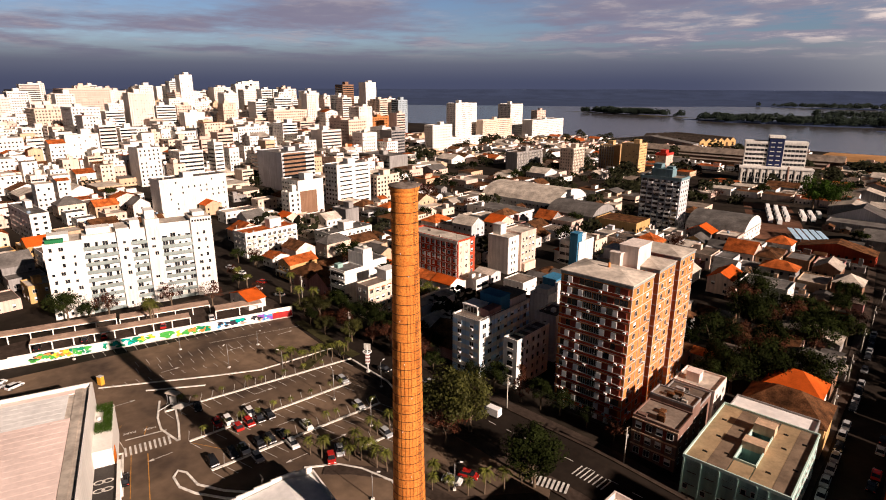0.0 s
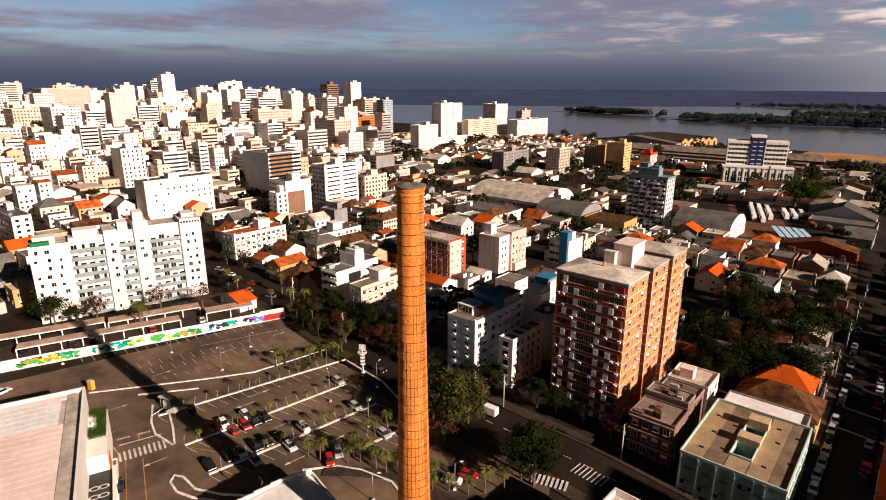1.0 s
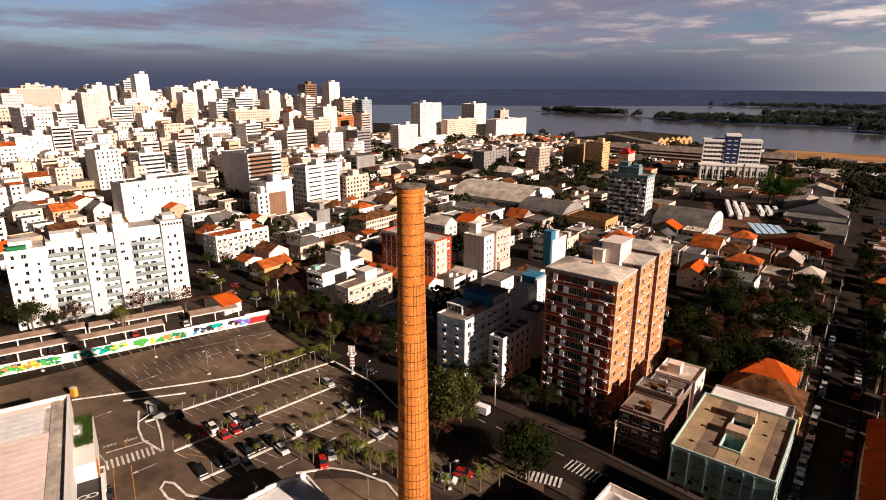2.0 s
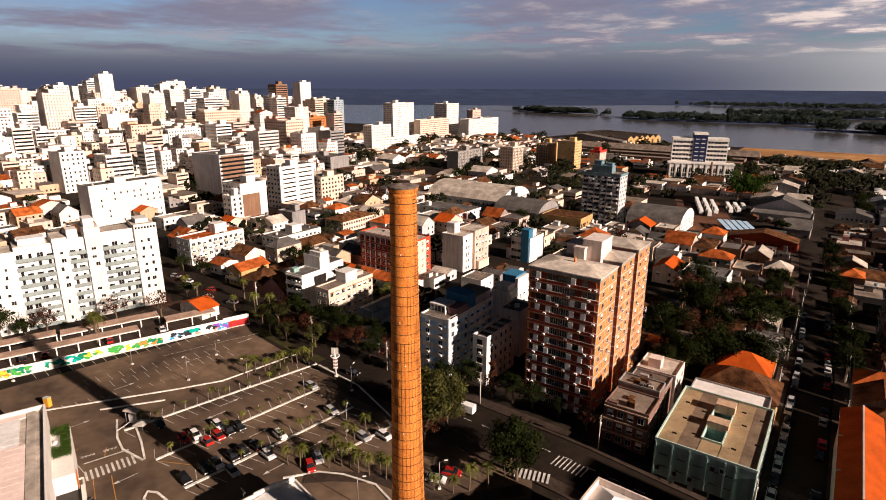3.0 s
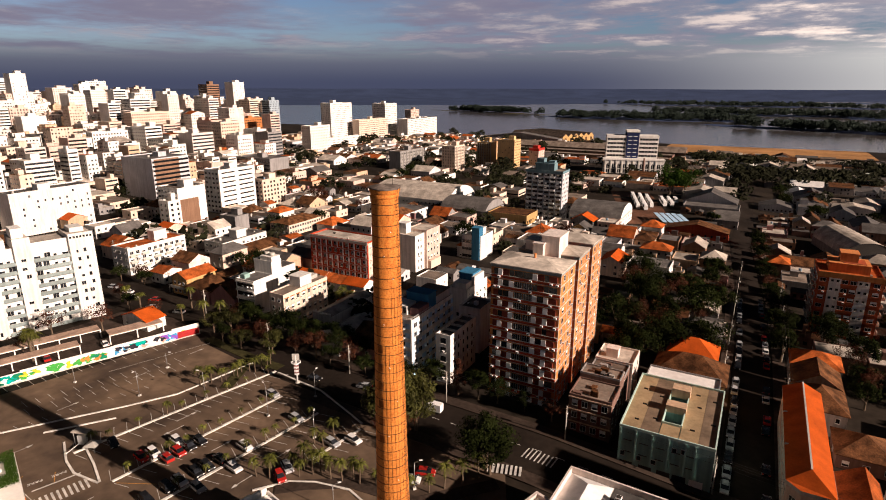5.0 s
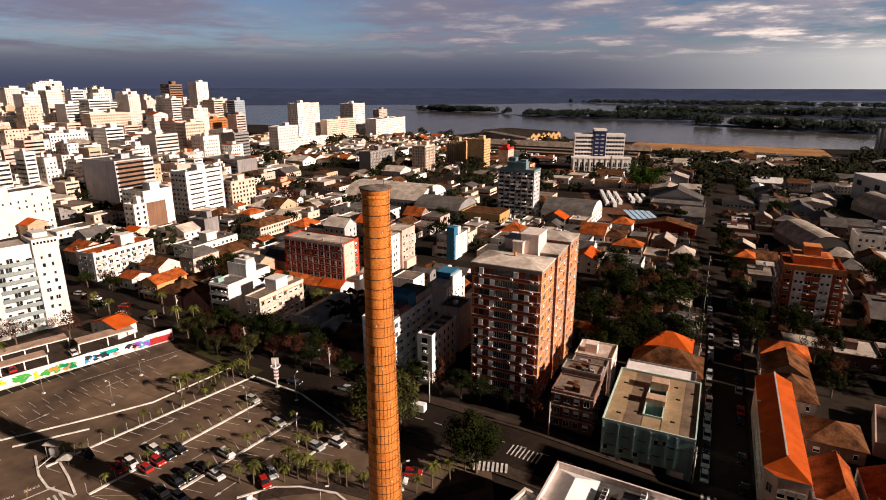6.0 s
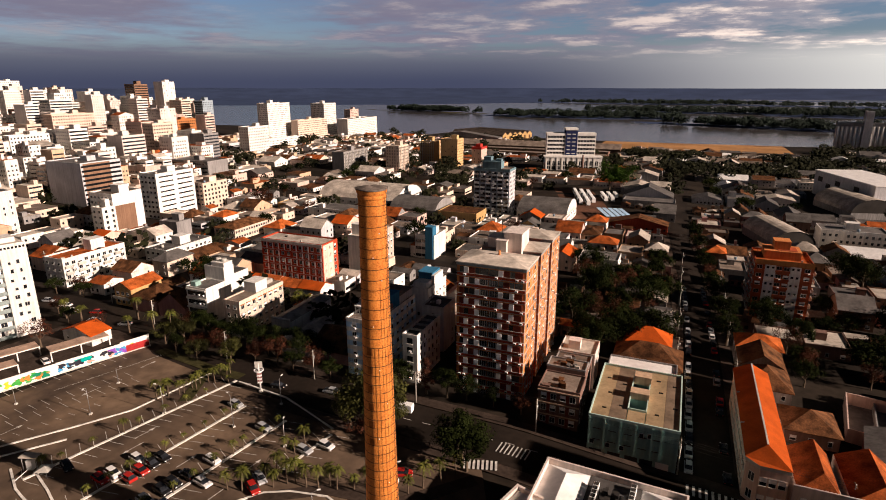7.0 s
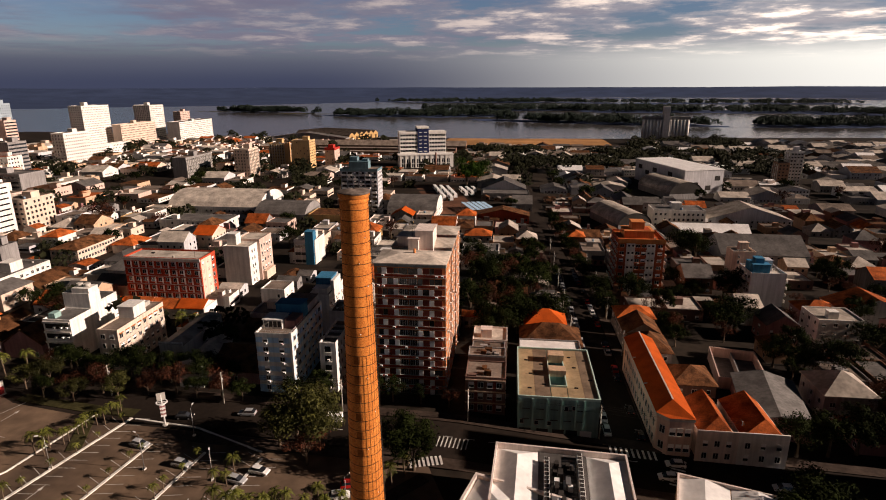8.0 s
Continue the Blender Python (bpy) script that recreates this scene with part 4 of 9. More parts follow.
    # lift house and tanks on the roof
    for a, b, c, d, hh in ((8.0, 12.6, 12.6, 20.0, 5.6), (6.4, 11.0, 9.0, 13.4, 3.8), (3.0, 14.6, 8.2, 20.0, 3.4)):
        bm = bmesh.new()
        box(bm, a, b, h, c, d, h + hh)
        box(bm, a - 0.2, b - 0.2, h + hh, c + 0.2, d + 0.2, h + hh + 0.25)
        part("lift_house", bm, WALL["pinkw"], t, "pale rendered lift house on the roof")
    bm = bmesh.new()
    tube(bm, 7, 14, h + 3.6, h + 9.0, 0.06, 0.04, 6)
    for k in range(6):
        box(bm, 6.3, 13.97, h + 6 + k * 0.5, 7.7, 14.03, h + 6.04 + k * 0.5)
    part("antenna", bm, DARK_METAL, t)
    bm = bmesh.new()
    tube(bm, 9, 5.5, h + 1.2, h + 3.0, 0.3, 0.3, 8)
    part("vent", bm, WALL["brick"], t)


tower_block()


# ---- the long white slab block by the painted wall ----
def slab_block():
    """Local axes: x along the sunny front, y into the block."""
    a, b = (-213.2, 41.0), (-198.2, 95.0)
    turn = math.degrees(math.atan2(b[1] - a[1], b[0] - a[0]))
    length, depth, floors, step = 56.0, 12.0, 9, 2.75
    h = floors * step + 0.8
    t = thing("apartment_slab", a[0], a[1], 0, turn, "long white apartment slab with grey green balconies", "building")
    FOOT.append((-232, 36, -194, 104))
    rnd = random.Random(5)
    cuts = ((4.6, 15.5, 0.0, 0.0), (15.5, 25.5, 1.2, 1.0), (25.5, 29.5, 0.0, 2.4), (29.5, 34.5, 1.2, 1.5), (34.5, 39.0, 0.0, 4.4), (39.0, 49.0, 1.2, 2.2), (49.0, 56.0, 0.0, 3.4))
    for u0, u1, back, extra in cuts:
        bm = bmesh.new()
        box(bm, u0, back, -1, u1, depth, h + extra)
        box(bm, u0, back, h + extra, u1, back + 0.25, h + extra + 0.5)
        part("wall", bm, WALL["white"], t)
        bm = bmesh.new()
        box(bm, u0 + 0.05, back + 0.3, h + extra, u1 - 0.05, depth, h + extra + 0.12)
        part("roof", bm, ROOF_PALE, t)
    for k in range(floors):
        z = k * step
        for u0, u1 in ((15.5, 25.5), (29.5, 34.5), (39.0, 49.0)):
            bm = bmesh.new()
            box(bm, u0 + 0.1, 0.1, z + 0.35, u1 - 0.1, 0.3, z + 1.35)
            box(bm, u0 + 0.1, 0.1, z + 0.2, u1 - 0.1, 1.25, z + 0.35)
            part("balcony", bm, GREY_TRIM, t, "grey green balcony front")
            u = u0 + 1.2
            while u < u1 - 0.8:
                hang(window_mesh(1.6 if rnd.random() < 0.5 else 0.8, 1.4, rnd.choice(("plain", "shutter"))), t, u, 1.2, z + 1.15, 0)
                u += rnd.uniform(2.0, 3.0)
        for u in (6.2, 9.2, 12.6, 27.5, 36.6, 51.2, 53.6):
            if rnd.random() < 0.72:
                hang(window_mesh(rnd.choice((0.6, 0.8, 1.2)), rnd.choice((0.8, 1.2)), "plain"), t, u + rnd.uniform(-0.5, 0.5), 0, z + 1.1, 0)
    for u0, u1, d0, d1, hh, extra in ((35, 38, 3, 9, 3.0, 4.4), (17, 24, 4, 9, 2.2, 1.0), (50.5, 54.5, 4, 10, 1.6, 3.4), (6, 12, 3, 8, 2.4, 0.0), (30, 33, 3, 8, 3, 1.5)):
        bm = bmesh.new()
        box(bm, u0, d0, h + extra, u1, d1, h + extra + hh)
        part("penthouse", bm, WALL["white"], t)
    bm = bmesh.new()
    for k in range(7):
        box(bm, 49.3 + k * 0.95, -0.02, h + 2.3, 49.9 + k * 0.95, 0.02, h + 3.0)
    part("attic_window", bm, GLASS, t)
    bm = bmesh.new()
    box(bm, 5.4, -0.3, h + 0.4, 10.4, 2.0, h + 1.5)
    part("awning", bm, surface("green awning", (0.02, 0.16, 0.06), var=0.2), t, "green rooftop awning")


slab_block()


# ---- sea green block with a light well ----
def teal_block():
    x0, y0, w, d, z = -28.6, 101.0, 18.2, 25.0, -3.0
    h = 10.4
    t = thing("office_block", x0, y0, z, 0, "sea green rendered block with tan flat roof and light well", "building")
    FOOT.append((x0 - 1, y0 - 2, x0 + w + 1, y0 + d + 1))
    wx0, wx1, wy0, wy1 = 7.6, 11.2, 5.4, 20.0
    bm = bmesh.new()
    for a, b, c, e in ((0, 0, wx0, d), (wx1, 0, w, d), (wx0, 0, wx1, wy0), (wx0, wy1, wx1, d), (wx0, 10.6, wx1, 13.0)):
        box(bm, a, b, -2, c, e, h - 0.5)
    part("wall", bm, WALL["teal"], t)
    tan = surface("tan roof felt", (0.36, 0.26, 0.15), var=0.25, coarse=0.25, fine=1.5)
    brown = surface("brown roof felt", (0.2, 0.145, 0.1), var=0.3, coarse=0.25, fine=1.5)
    for k, (a, b, c, e) in enumerate(((0.2, 0.2, 3.9, d - 0.2), (3.9, 0.2, wx0 - 0.2, d - 0.2), (wx1 + 0.2, 0.2, 15.0, d - 0.2), (15.0, 0.2, w - 0.2, d - 0.2), (wx0, 0.2, wx1, wy0 - 0.2), (wx0, 10.7, wx1, 12.9), (wx0, wy1 + 0.2, wx1, d - 0.2))):
        bm = bmesh.new()
        box(bm, a, b, h - 0.5, c, e, h - 0.36 + 0.02 * (k % 2))
        part("roof", bm, tan if k in (0, 2, 4, 5) else brown, t, "felt-covered flat roof strip")
    bm = bmesh.new()
    coping = surface("pale green coping", (0.45, 0.6, 0.53), var=0.15)
    rim(bm, -0.1, -0.1, w + 0.1, d + 0.1, 0.28, h - 0.5, h + 0.12)
    part("parapet", bm, coping, t, "pale green coping")
    bm = bmesh.new()
    rim(bm, wx0 - 0.2, wy0 - 0.2, wx1 + 0.2, wy1 + 0.2, 0.2, h - 0.5, h + 0.14)
    part("well_coping", bm, coping, t, "pale green coping round the light well")
    for a, b, c, e, hh in ((wx0 + 0.1, wy1 - 2.4, wx1 + 0.3, wy1 + 0.4, 1.7), (wx0 - 0.2, 10.4, wx1 + 0.3, 13.1, 1.2)):
        bm = bmesh.new()
        box(bm, a, b, h - 0.4, c, e, h + hh)
        part("stair_head", bm, WALL["peach"], t, "rendered stair head beside the light well")
    rnd = random.Random(3)
    for x, y in ((2.2, 4), (2.6, 11), (1.6, 18), (5.6, 6), (13, 5), (16.6, 9), (13.4, 15), (16.2, 19), (5.4, 16), (12.6, 20.5)):
        bm = bmesh.new()
        box(bm, x, y, h - 0.4, x + 0.9, y + 0.12, h + 0.0)
        part("roof_vent", bm, DARK_METAL, t)
    # front: ribs, sills and a few openings
    side = (0, 0, 0, w)
    for u in (0.05, 3.2, 6.4, 9.6, 12.8, 14.6):
        bm = bmesh.new()
        strip_box(bm, side, u, u + 0.3, 2.6, h - 0.5, 0.22, 0.02)
        part("rib", bm, WALL["teal"], t)
    for u in (1.0, 4.2, 7.4, 10.4, 13.2):
        for z0 in (4.5, 7.2):
            bm = bmesh.new()
            strip_box(bm, side, u, u + 1.7, z0, z0 + 0.12, 0.16, 0.02, 0)
            strip_box(bm, side, u + 0.1, u + 1.6, z0 + 0.12, z0 + 1.3, 0.02, 0.02, 1)
            part("blind_window", bm, (DARK_METAL, WALL["teal"]), t)
    for u, z0 in ((10.9, 7.2), (12.6, 7.4), (1.0, 3.4), (4.3, 3.2), (7.2, 3.2)):
        hang(window_mesh(0.8, 1.0), t, u, -0.02, z0, 0)
    for u in (0.5, 4.4, 8.0, 11.0, 14.2):
        bm = bmesh.new()
        strip_box(bm, side, u, u + 2.6, 0.1, 2.2, 0.04, 0.02)
        part("shop_front", bm, rnd.choice((GLASS, SHUTTER, DARK_METAL)), t)
    for k in range(3):
        for u in (2.0, 5, 8, 11, 14, 17, 20, 23):
            hang(window_mesh(1.4, 1.4, rnd.choice(("plain", "shutter"))), t, w, u, 1.2 + k * 2.9, 90)


teal_block()


# ---- riverside office block with navy centre ----
def navy_block():
    x0, y0, z = -150.5, 592.5, -12.6
    t = thing("office_tower", x0, y0, z, 17, "white banded office block with a navy blue centre", "building")
    FOOT.append((x0 - 8, y0 - 22, x0 + 62, y0 + 32))
    d, h, base = 16.0, 37.0, 16.0
    for a, c, m, hh, out in ((0, 19.2, WALL["white"], h, 0.0), (19.2, 31.3, WALL["navy"], h + 5.0, 1.0), (31.3, 50.2, WALL["white"], h, 0.0)):
        bm = bmesh.new()
        box(bm, a, -out, -2, c, d, hh)
        part("wall", bm, m, t)
        bm = bmesh.new()
        box(bm, a - 0.3, -out - 0.6, hh, c + 0.3, d + 0.3, hh + 1.8)
        part("cornice", bm, WALL["white"], t)
    for a, c in ((0, 19.2), (31.3, 50.2)):
        for k in range(5):
            z0 = base + 0.3 + k * 4.1
            bm = bmesh.new()
            box(bm, a + 0.8, -0.05, z0 + 1.2, c - 0.8, 0.05, z0 + 3.3)
            part("window_band", bm, GLASS, t)
            bm = bmesh.new()
            box(bm, a - 0.1, -0.5, z0 + 3.3, c + 0.1, 0.02, z0 + 4.1)
            part("floor_band", bm, WALL["white"], t)
            for i in range(1, 6):
                u = a + (c - a) * i / 6
                bm = bmesh.new()
                box(bm, u - 0.15, -0.2, z0 + 1.2, u + 0.15, 0.02, z0 + 3.3)
                part("mullion", bm, FRAME, t)
    for k in range(6):
        for u in (20.6, 26.0):
            bm = bmesh.new()
            box(bm, u, -1.08, base + 1.5 + k * 4.0, u + 3.4, -0.95, base + 2.3 + k * 4.0)
            part("window_pane", bm, FRAME, t)
    # arcaded podium
    x1 = 56.0
    bm = bmesh.new()
    box(bm, -2.5, -12, -2, x1, -0.02, 15.0)
    box(bm, -3.1, -12.7, 15.0, x1 + 0.6, 0.0, 16.2)
    part("podium", bm, WALL["white"], t, "white arcaded podium")
    for k in range(10):
        u = 0.6 + k * 5.4
        bm = bmesh.new()
        box(bm, u - 2.1, -12.5, -2, u - 1.2, -11.95, 15.0)
        part("pilaster", bm, TRIM, t)
        bm = bmesh.new()
        ring = [(u + 1.4 + 1.5 * math.cos(math.pi * i / 8), -12.06, 10.2 + 1.5 * math.sin(math.pi * i / 8)) for i in range(9)]
        poly(bm, [(u - 0.1, -12.06, 2.6), (u + 2.9, -12.06, 2.6)] + ring)
        part("arched_window", bm, GLASS, t)
        for a, b, c, e in ((u - 0.1, u + 2.9, 6.1, 6.9), (u + 1.25, u + 1.55, 2.6, 11.6)):
            bm = bmesh.new()
            box(bm, a, -12.16, c, b, -12.05, e)
            part("window_bar", bm, FRAME, t)
    s = thing("chimney", x0 + 40.0, y0 - 10.0, land(x0 + 40, y0 - 10), 0, "slim dark brick chimney beside the arcaded podium", "chimney")
    bm = bmesh.new()
    tube(bm, 0, 0, -1, 17.0, 1.2, 0.8, 14)
    part("stack", bm, WALL["redbrown"], s)


navy_block()

def stair_tower(t, x0, y0, x1, y1, z0, z1):
    bm = bmesh.new()
    box(bm, x0, y0, z0, x1, y1, z1)
    box(bm, x0 - 0.15, y0 - 0.15, z1, x1 + 0.15, y1 + 0.15, z1 + 0.25)
    part("stair_tower", bm, WALL["bluebox"], t, "strong blue rooftop stair tower")


def bluegrey_tower():
    w, d, h = 22.8, 13.0, 30.2
    x, y = -135.2, 324.0
    z = land(x + w / 2, y + d / 2)
    t = thing("apartment_building", x, y, z, 0, "blue grey apartment tower with white balcony fronts and a teal penthouse", "building")
    FOOT.append((x - 1, y - 1, x + w + 1, y + d + 1))
    body(t, w, d, h, WALL["bluegrey"])
    bm = bmesh.new()
    box(bm, w - 0.02, 0.2, -1.0, w + 0.12, d - 0.2, h - 0.2)
    part("side_wall", bm, WALL["tealw"], t, "pale rendered side wall")
    bm = bmesh.new()
    rim(bm, -0.3, -0.3, w + 0.3, d + 0.3, 0.5, h - 1.0, h + 0.5)
    part("parapet", bm, WALL["tealbox"], t, "dull teal roof edge")
    bm = bmesh.new()
    box(bm, 0.2, 0.2, h - 0.4, w - 0.2, d - 0.2, h + 0.08)
    part("roof", bm, ROOF_FLAT, t)
    rnd = random.Random(52)
    floors = 11
    step = (h - 1.2) / floors
    bays = 6
    bw = (w - 0.6) / bays
    for f in range(floors):
        z0 = f * step
        bm = bmesh.new()
        box(bm, 0.1, -0.18, z0 - 0.1, w - 0.1, 0.0, z0 + 0.12)
        part("floor_band", bm, WALL["tealw"], t)
        for k in range(bays):
            u = 0.3 + k * bw
            if (k + f) % 3:
                bm = bmesh.new()
                box(bm, u + 0.15, -0.9, z0 + 0.0, u + bw - 0.5, 0.0, z0 + 0.12)
                box(bm, u + 0.15, -0.9, z0 + 0.12, u + bw - 0.5, -0.78, z0 + 1.15)
                box(bm, u + 0.15, -0.9, z0 + 0.12, u + 0.27, 0.0, z0 + 1.15)
                box(bm, u + bw - 0.62, -0.9, z0 + 0.12, u + bw - 0.5, 0.0, z0 + 1.15)
                part("balcony", bm, SHUTTER if rnd.random() < 0.75 else WALL["tealw"], t, "white balcony front")
            bm = bmesh.new()
            box(bm, u + 0.5, -0.03, z0 + 0.95, u + bw - 0.5, 0.02, z0 + 2.35)
            part("window_pane", bm, GLASS, t)
            if rnd.random() < 0.45:
                bm = bmesh.new()
                box(bm, u + 0.5, -0.07, z0 + 1.5, u + bw * 0.5, -0.01, z0 + 2.35)
                part("blind", bm, SHUTTER, t)
        for v in (2.2, 5.2, 8.2, 11.0):
            bm = bmesh.new()
            box(bm, w + 0.1, v - 0.45, z0 + 1.0, w + 0.16, v + 0.45, z0 + 2.2)
            part("window_pane", bm, GLASS, t)
    for a, b, c, e, z0, z1 in ((4.5, 3.0, 16.5, 9.5, h, h + 4.2), (5.0, 4.0, 9.5, 9.0, h + 4.2, h + 6.8), (12.5, 4.5, 16.0, 8.5, h + 4.2, h + 5.6)):
        bm = bmesh.new()
        box(bm, a, b, z0, c, e, z1)
        box(bm, a - 0.15, b - 0.15, z1, c + 0.15, e + 0.15, z1 + 0.25)
        part("penthouse", bm, WALL["tealbox"], t, "dull teal rooftop penthouse")


# ---- measured town buildings ----
block(-711.3, 161.1, 31.1, 25.4, 36.4, "cream", "cream concrete apartment tower with brown side wall", "grid", "grid")
block(-643.7, 174.0, 30.6, 24.0, 42.5, "white", "white apartment tower with small dark windows", "grid", "grid")
block(-772.0, 343.5, 11.6, 16.6, 65.1, "white", "tall white narrow tower with blank sunlit side", "blank", "sparse")
block(-643.3, 287.9, 5.6, 22.5, 31.6, "white", "plain white block with almost no windows", "blank", "blank")
block(-748.1, 250.0, 12.6, 39.8, 19.2, "ochre", "yellow ochre building with arched roofline", "blank", "sparse")
block(-760.9, 252.6, 9.2, 29.8, 32.4, "white", "white apartment block on the hillside", "grid", "grid")
block(-790.6, 337.4, 27.2, 9.6, 42.6, "pink", "pink and dark glazed apartment tower", "band", "grid")
block(-702.1, 400.1, 8.5, 30.0, 32.2, "brown", "brown concrete office block uphill", "grid", "grid")
block(-606.2, 373.2, 10.8, 45.5, 35.9, "cream", "cream apartment block with many small windows", "grid", "grid")
block(-681.9, 479.8, 6.6, 29.9, 27.4, "white", "white apartment block with a brown roof", "grid", "grid")
block(-524.0, 264.2, 8.0, 18.5, 24.5, "white", "plain white apartment block with scattered windows", "grid", "sparse", exact=True)
block(-531.0, 286.9, 9.0, 35.3, 28.0, "white", "large plain white apartment block", "grid", "grid", exact=True)
block(-673.7, 523.5, 16.8, 19.6, 64.9, "brown", "brown brick office tower with white side", "band", "band")
block(-649.7, 546.4, 14.9, 19.3, 70.5, "white", "tall white tower with a vertical sign panel", "blank", "sparse")
block(-625.2, 585.8, 14.3, 18.4, 50.0, "glass", "blue grey glazed apartment tower", "band", "grid")
block(-563.0, 479.4, 5.4, 46.8, 31.2, "orange", "orange brick block with rows of windows", "grid", "grid")
block(-463.3, 366.1, 10.8, 22.2, 39.2, "cream", "tall cream apartment tower", "grid", "grid")
block(-461.2, 414.9, 17.7, 19.1, 28.0, "grey", "grey and cream apartment block", "blank", "band")
block(-464.2, 491.3, 8.1, 34.1, 30.9, "white", "white office block with square windows", "grid", "grid")
block(-305.3, 228.8, 8.5, 28.2, 26.6, "white", "white office block with brown window bands", "grid", "slots")
block(-300.9, 259.5, 4.8, 21.0, 17.3, "cream", "cream apartment block with balconies", "grid", "grid")
block(-420.8, 350.1, 43.2, 22.8, 13.6, "grey", "long grey low block with white end wall", "band", "blank")
block(-392.0, 228.8, 32.5, 28.0, 26.8, "tealw", "block with a bare pale party wall and brown glazed side", "blank", "band", right_wall="brown")
block(-304.9, 192.8, 17.1, 18.1, 21.1, "white", "white building with a brown tiled front", "grid", "blank", right_wall="brown", wall_top=0.72)
block(-296.1, 186.4, 6.7, 8.2, 14.9, "white", "small plain white apartment block", "grid", "grid")
block(-341.5, 131.0, 10.4, 40.0, 21.9, "white", "long white block with scattered small windows", "blank", "sparse")
block(-476.7, 226.3, 6.2, 31.8, 16.5, "pink", "pink hotel block with window bands", "blank", "band")
block(-261.9, 197.5, 11.9, 9.4, 9.4, "grey", "grey cube building with blank walls", "blank", "blank")
block(-242.0, 125.5, 11.0, 27.1, 11.2, "white", "ornate white old building with balconies", "grid", "balcony", exact=True, roof=ROOF_TILE)
block(-231.0, 165.9, 3.8, 27.1, 5.8, "white", "long low white building with a dark roof", "grid", "grid")
block(-360.1, 65.9, 40.2, 6.8, 14.0, "white", "white block with red capped roof", "grid", "grid")
block(-577.8, 652.5, 17.9, 49.6, 51.9, "white", "tall white riverside office tower", "grid", "grid")
block(-593.7, 801.6, 25.9, 35.2, 54.3, "white", "white riverside tower with side shade", "grid", "grid")
block(-550.3, 690.0, 12.0, 74.9, 30.7, "cream", "low plain white riverside block", "blank", "grid")
block(-590.3, 900.8, 10.9, 28.7, 43.0, "pink", "pinkish tower with a pyramid roof", "grid", "grid")
block(-545.2, 803.7, 19.9, 97.1, 31.6, "white", "wide white riverside office block", "blank", "grid")
block(-325.3, 460.2, 8.7, 44.7, 18.5, "grey", "fluted grey concrete block with red rooftop tank", "blank", "fins")
block(-281.2, 479.9, 13.9, 20.8, 26.2, "cream", "cream block with vertical fins", "grid", "fins")
block(-285.5, 567.3, 16.7, 17.7, 24.6, "tan", "plain tan brick tower", "fins", "blank")
block(-259.3, 563.6, 19.3, 18.4, 28.8, "tan", "tan brick tower beside the railway", "sparse", "grid")
t = block(-230.0, 581.5, 10.7, 19.1, 18.4, "pink", "small pink tower with a red top", "sparse", "sparse", exact=True, tank=False)
bm = bmesh.new()
rim(bm, -0.3, -0.3, 11.0, 19.4, 1.2, 18.0, 20.4)
box(bm, 1.2, 1.2, 18.3, 9.5, 17.8, 19.0)
box(bm, 2.5, 5.0, 19.0, 8.0, 13.0, 23.2)
part("roof_storey", bm, RED_PAINT, t, "red painted roof storey")
bluegrey_tower()
block(-166.8, 163.1, 28.5, 10.6, 18.1, "red", "red brick apartment block with white window bays", "redapt", "grid", right_wall="cream", roof=ROOF_PALE, tank=False)
t = block(-127.1, 221.1, 9.7, 13.6, 10.9, "white", "white block with a blue stair tower", "band", "blank")
stair_tower(t, 5.4, -0.6, 9.2, 3.6, -1.0, 15.2)
block(-92.0, 200.0, 16.0, 12.0, 8.0, "white", "white low apartment block with tan roof", "grid", "grid", roof=ROOF_PALE)
t = block(11.7, 210.9, 18.0, 17.0, 21.7, "redbrick", "red brick apartment block with white stripes and an orange attic", "brickapt", "balcony", roof=ROOF_TILE)
for a, b, c, d, h0, h1 in ((3.0, 5.0, 14.5, 14.0, 21.6, 24.4), (6.0, 7.0, 11.0, 12.5, 24.4, 27.6)):
    bm = bmesh.new()
    box(bm, a, b, h0, c, d, h1)
    box(bm, a - 0.2, b - 0.2, h1, c + 0.2, d + 0.2, h1 + 0.25)
    part("roof_storey", bm, WALL["brick"], t)
block(56.9, 345.0, 31.0, 16.0, 10.5, "white", "long white block with rows of small windows", "grid", "blank")
t = block(59.1, 200.5, 12.6, 12.0, 13.9, "tealw", "white and blue apartment block with blue roof box", "blank", "balcony")
stair_tower(t, 0.6, 1.0, 6.8, 8.0, 13.8, 17.2)
stair_tower(t, 2.0, 2.5, 5.0, 6.0, 17.4, 19.2)
block(64.0, 232.8, 9.3, 6.2, 13.9, "cream", "cream apartment block beside the trees", "sparse", "blank")
block(206.7, 531.0, 9.6, 11.2, 21.0, "brown", "slim dark apartment tower", "grid", "fins", exact=True, tank=False)
block(218.0, 536.3, 11.5, 10.7, 31.0, "tealw", "slim pale ribbed apartment tower", "fins", "fins", exact=True)
block(-860.0, 228.0, 40.0, 52.0, 46.0, "pink", "pinkish ornate apartment block on the hill", "grid", "grid")
block(-505.0, 530.0, 8.0, 112.0, 10.0, "white", "long low white station building by the railway", "grid", "grid", exact=True, tank=False, roof=ROOF_WHITE)
block(-520.0, 420.0, 14.0, 40.0, 15.0, "orange", "orange brick building with a tiled roof", "grid", "grid", exact=True, tank=False, roof=ROOF_TILE)
block(-1010.0, 560.0, 20.0, 34.0, 62.0, "white", "white slab tower on top of the hill", "grid", "grid")
block(-990.0, 610.0, 20.0, 40.0, 52.0, "white", "white flat-roofed slab on top of the hill", "grid", "grid")


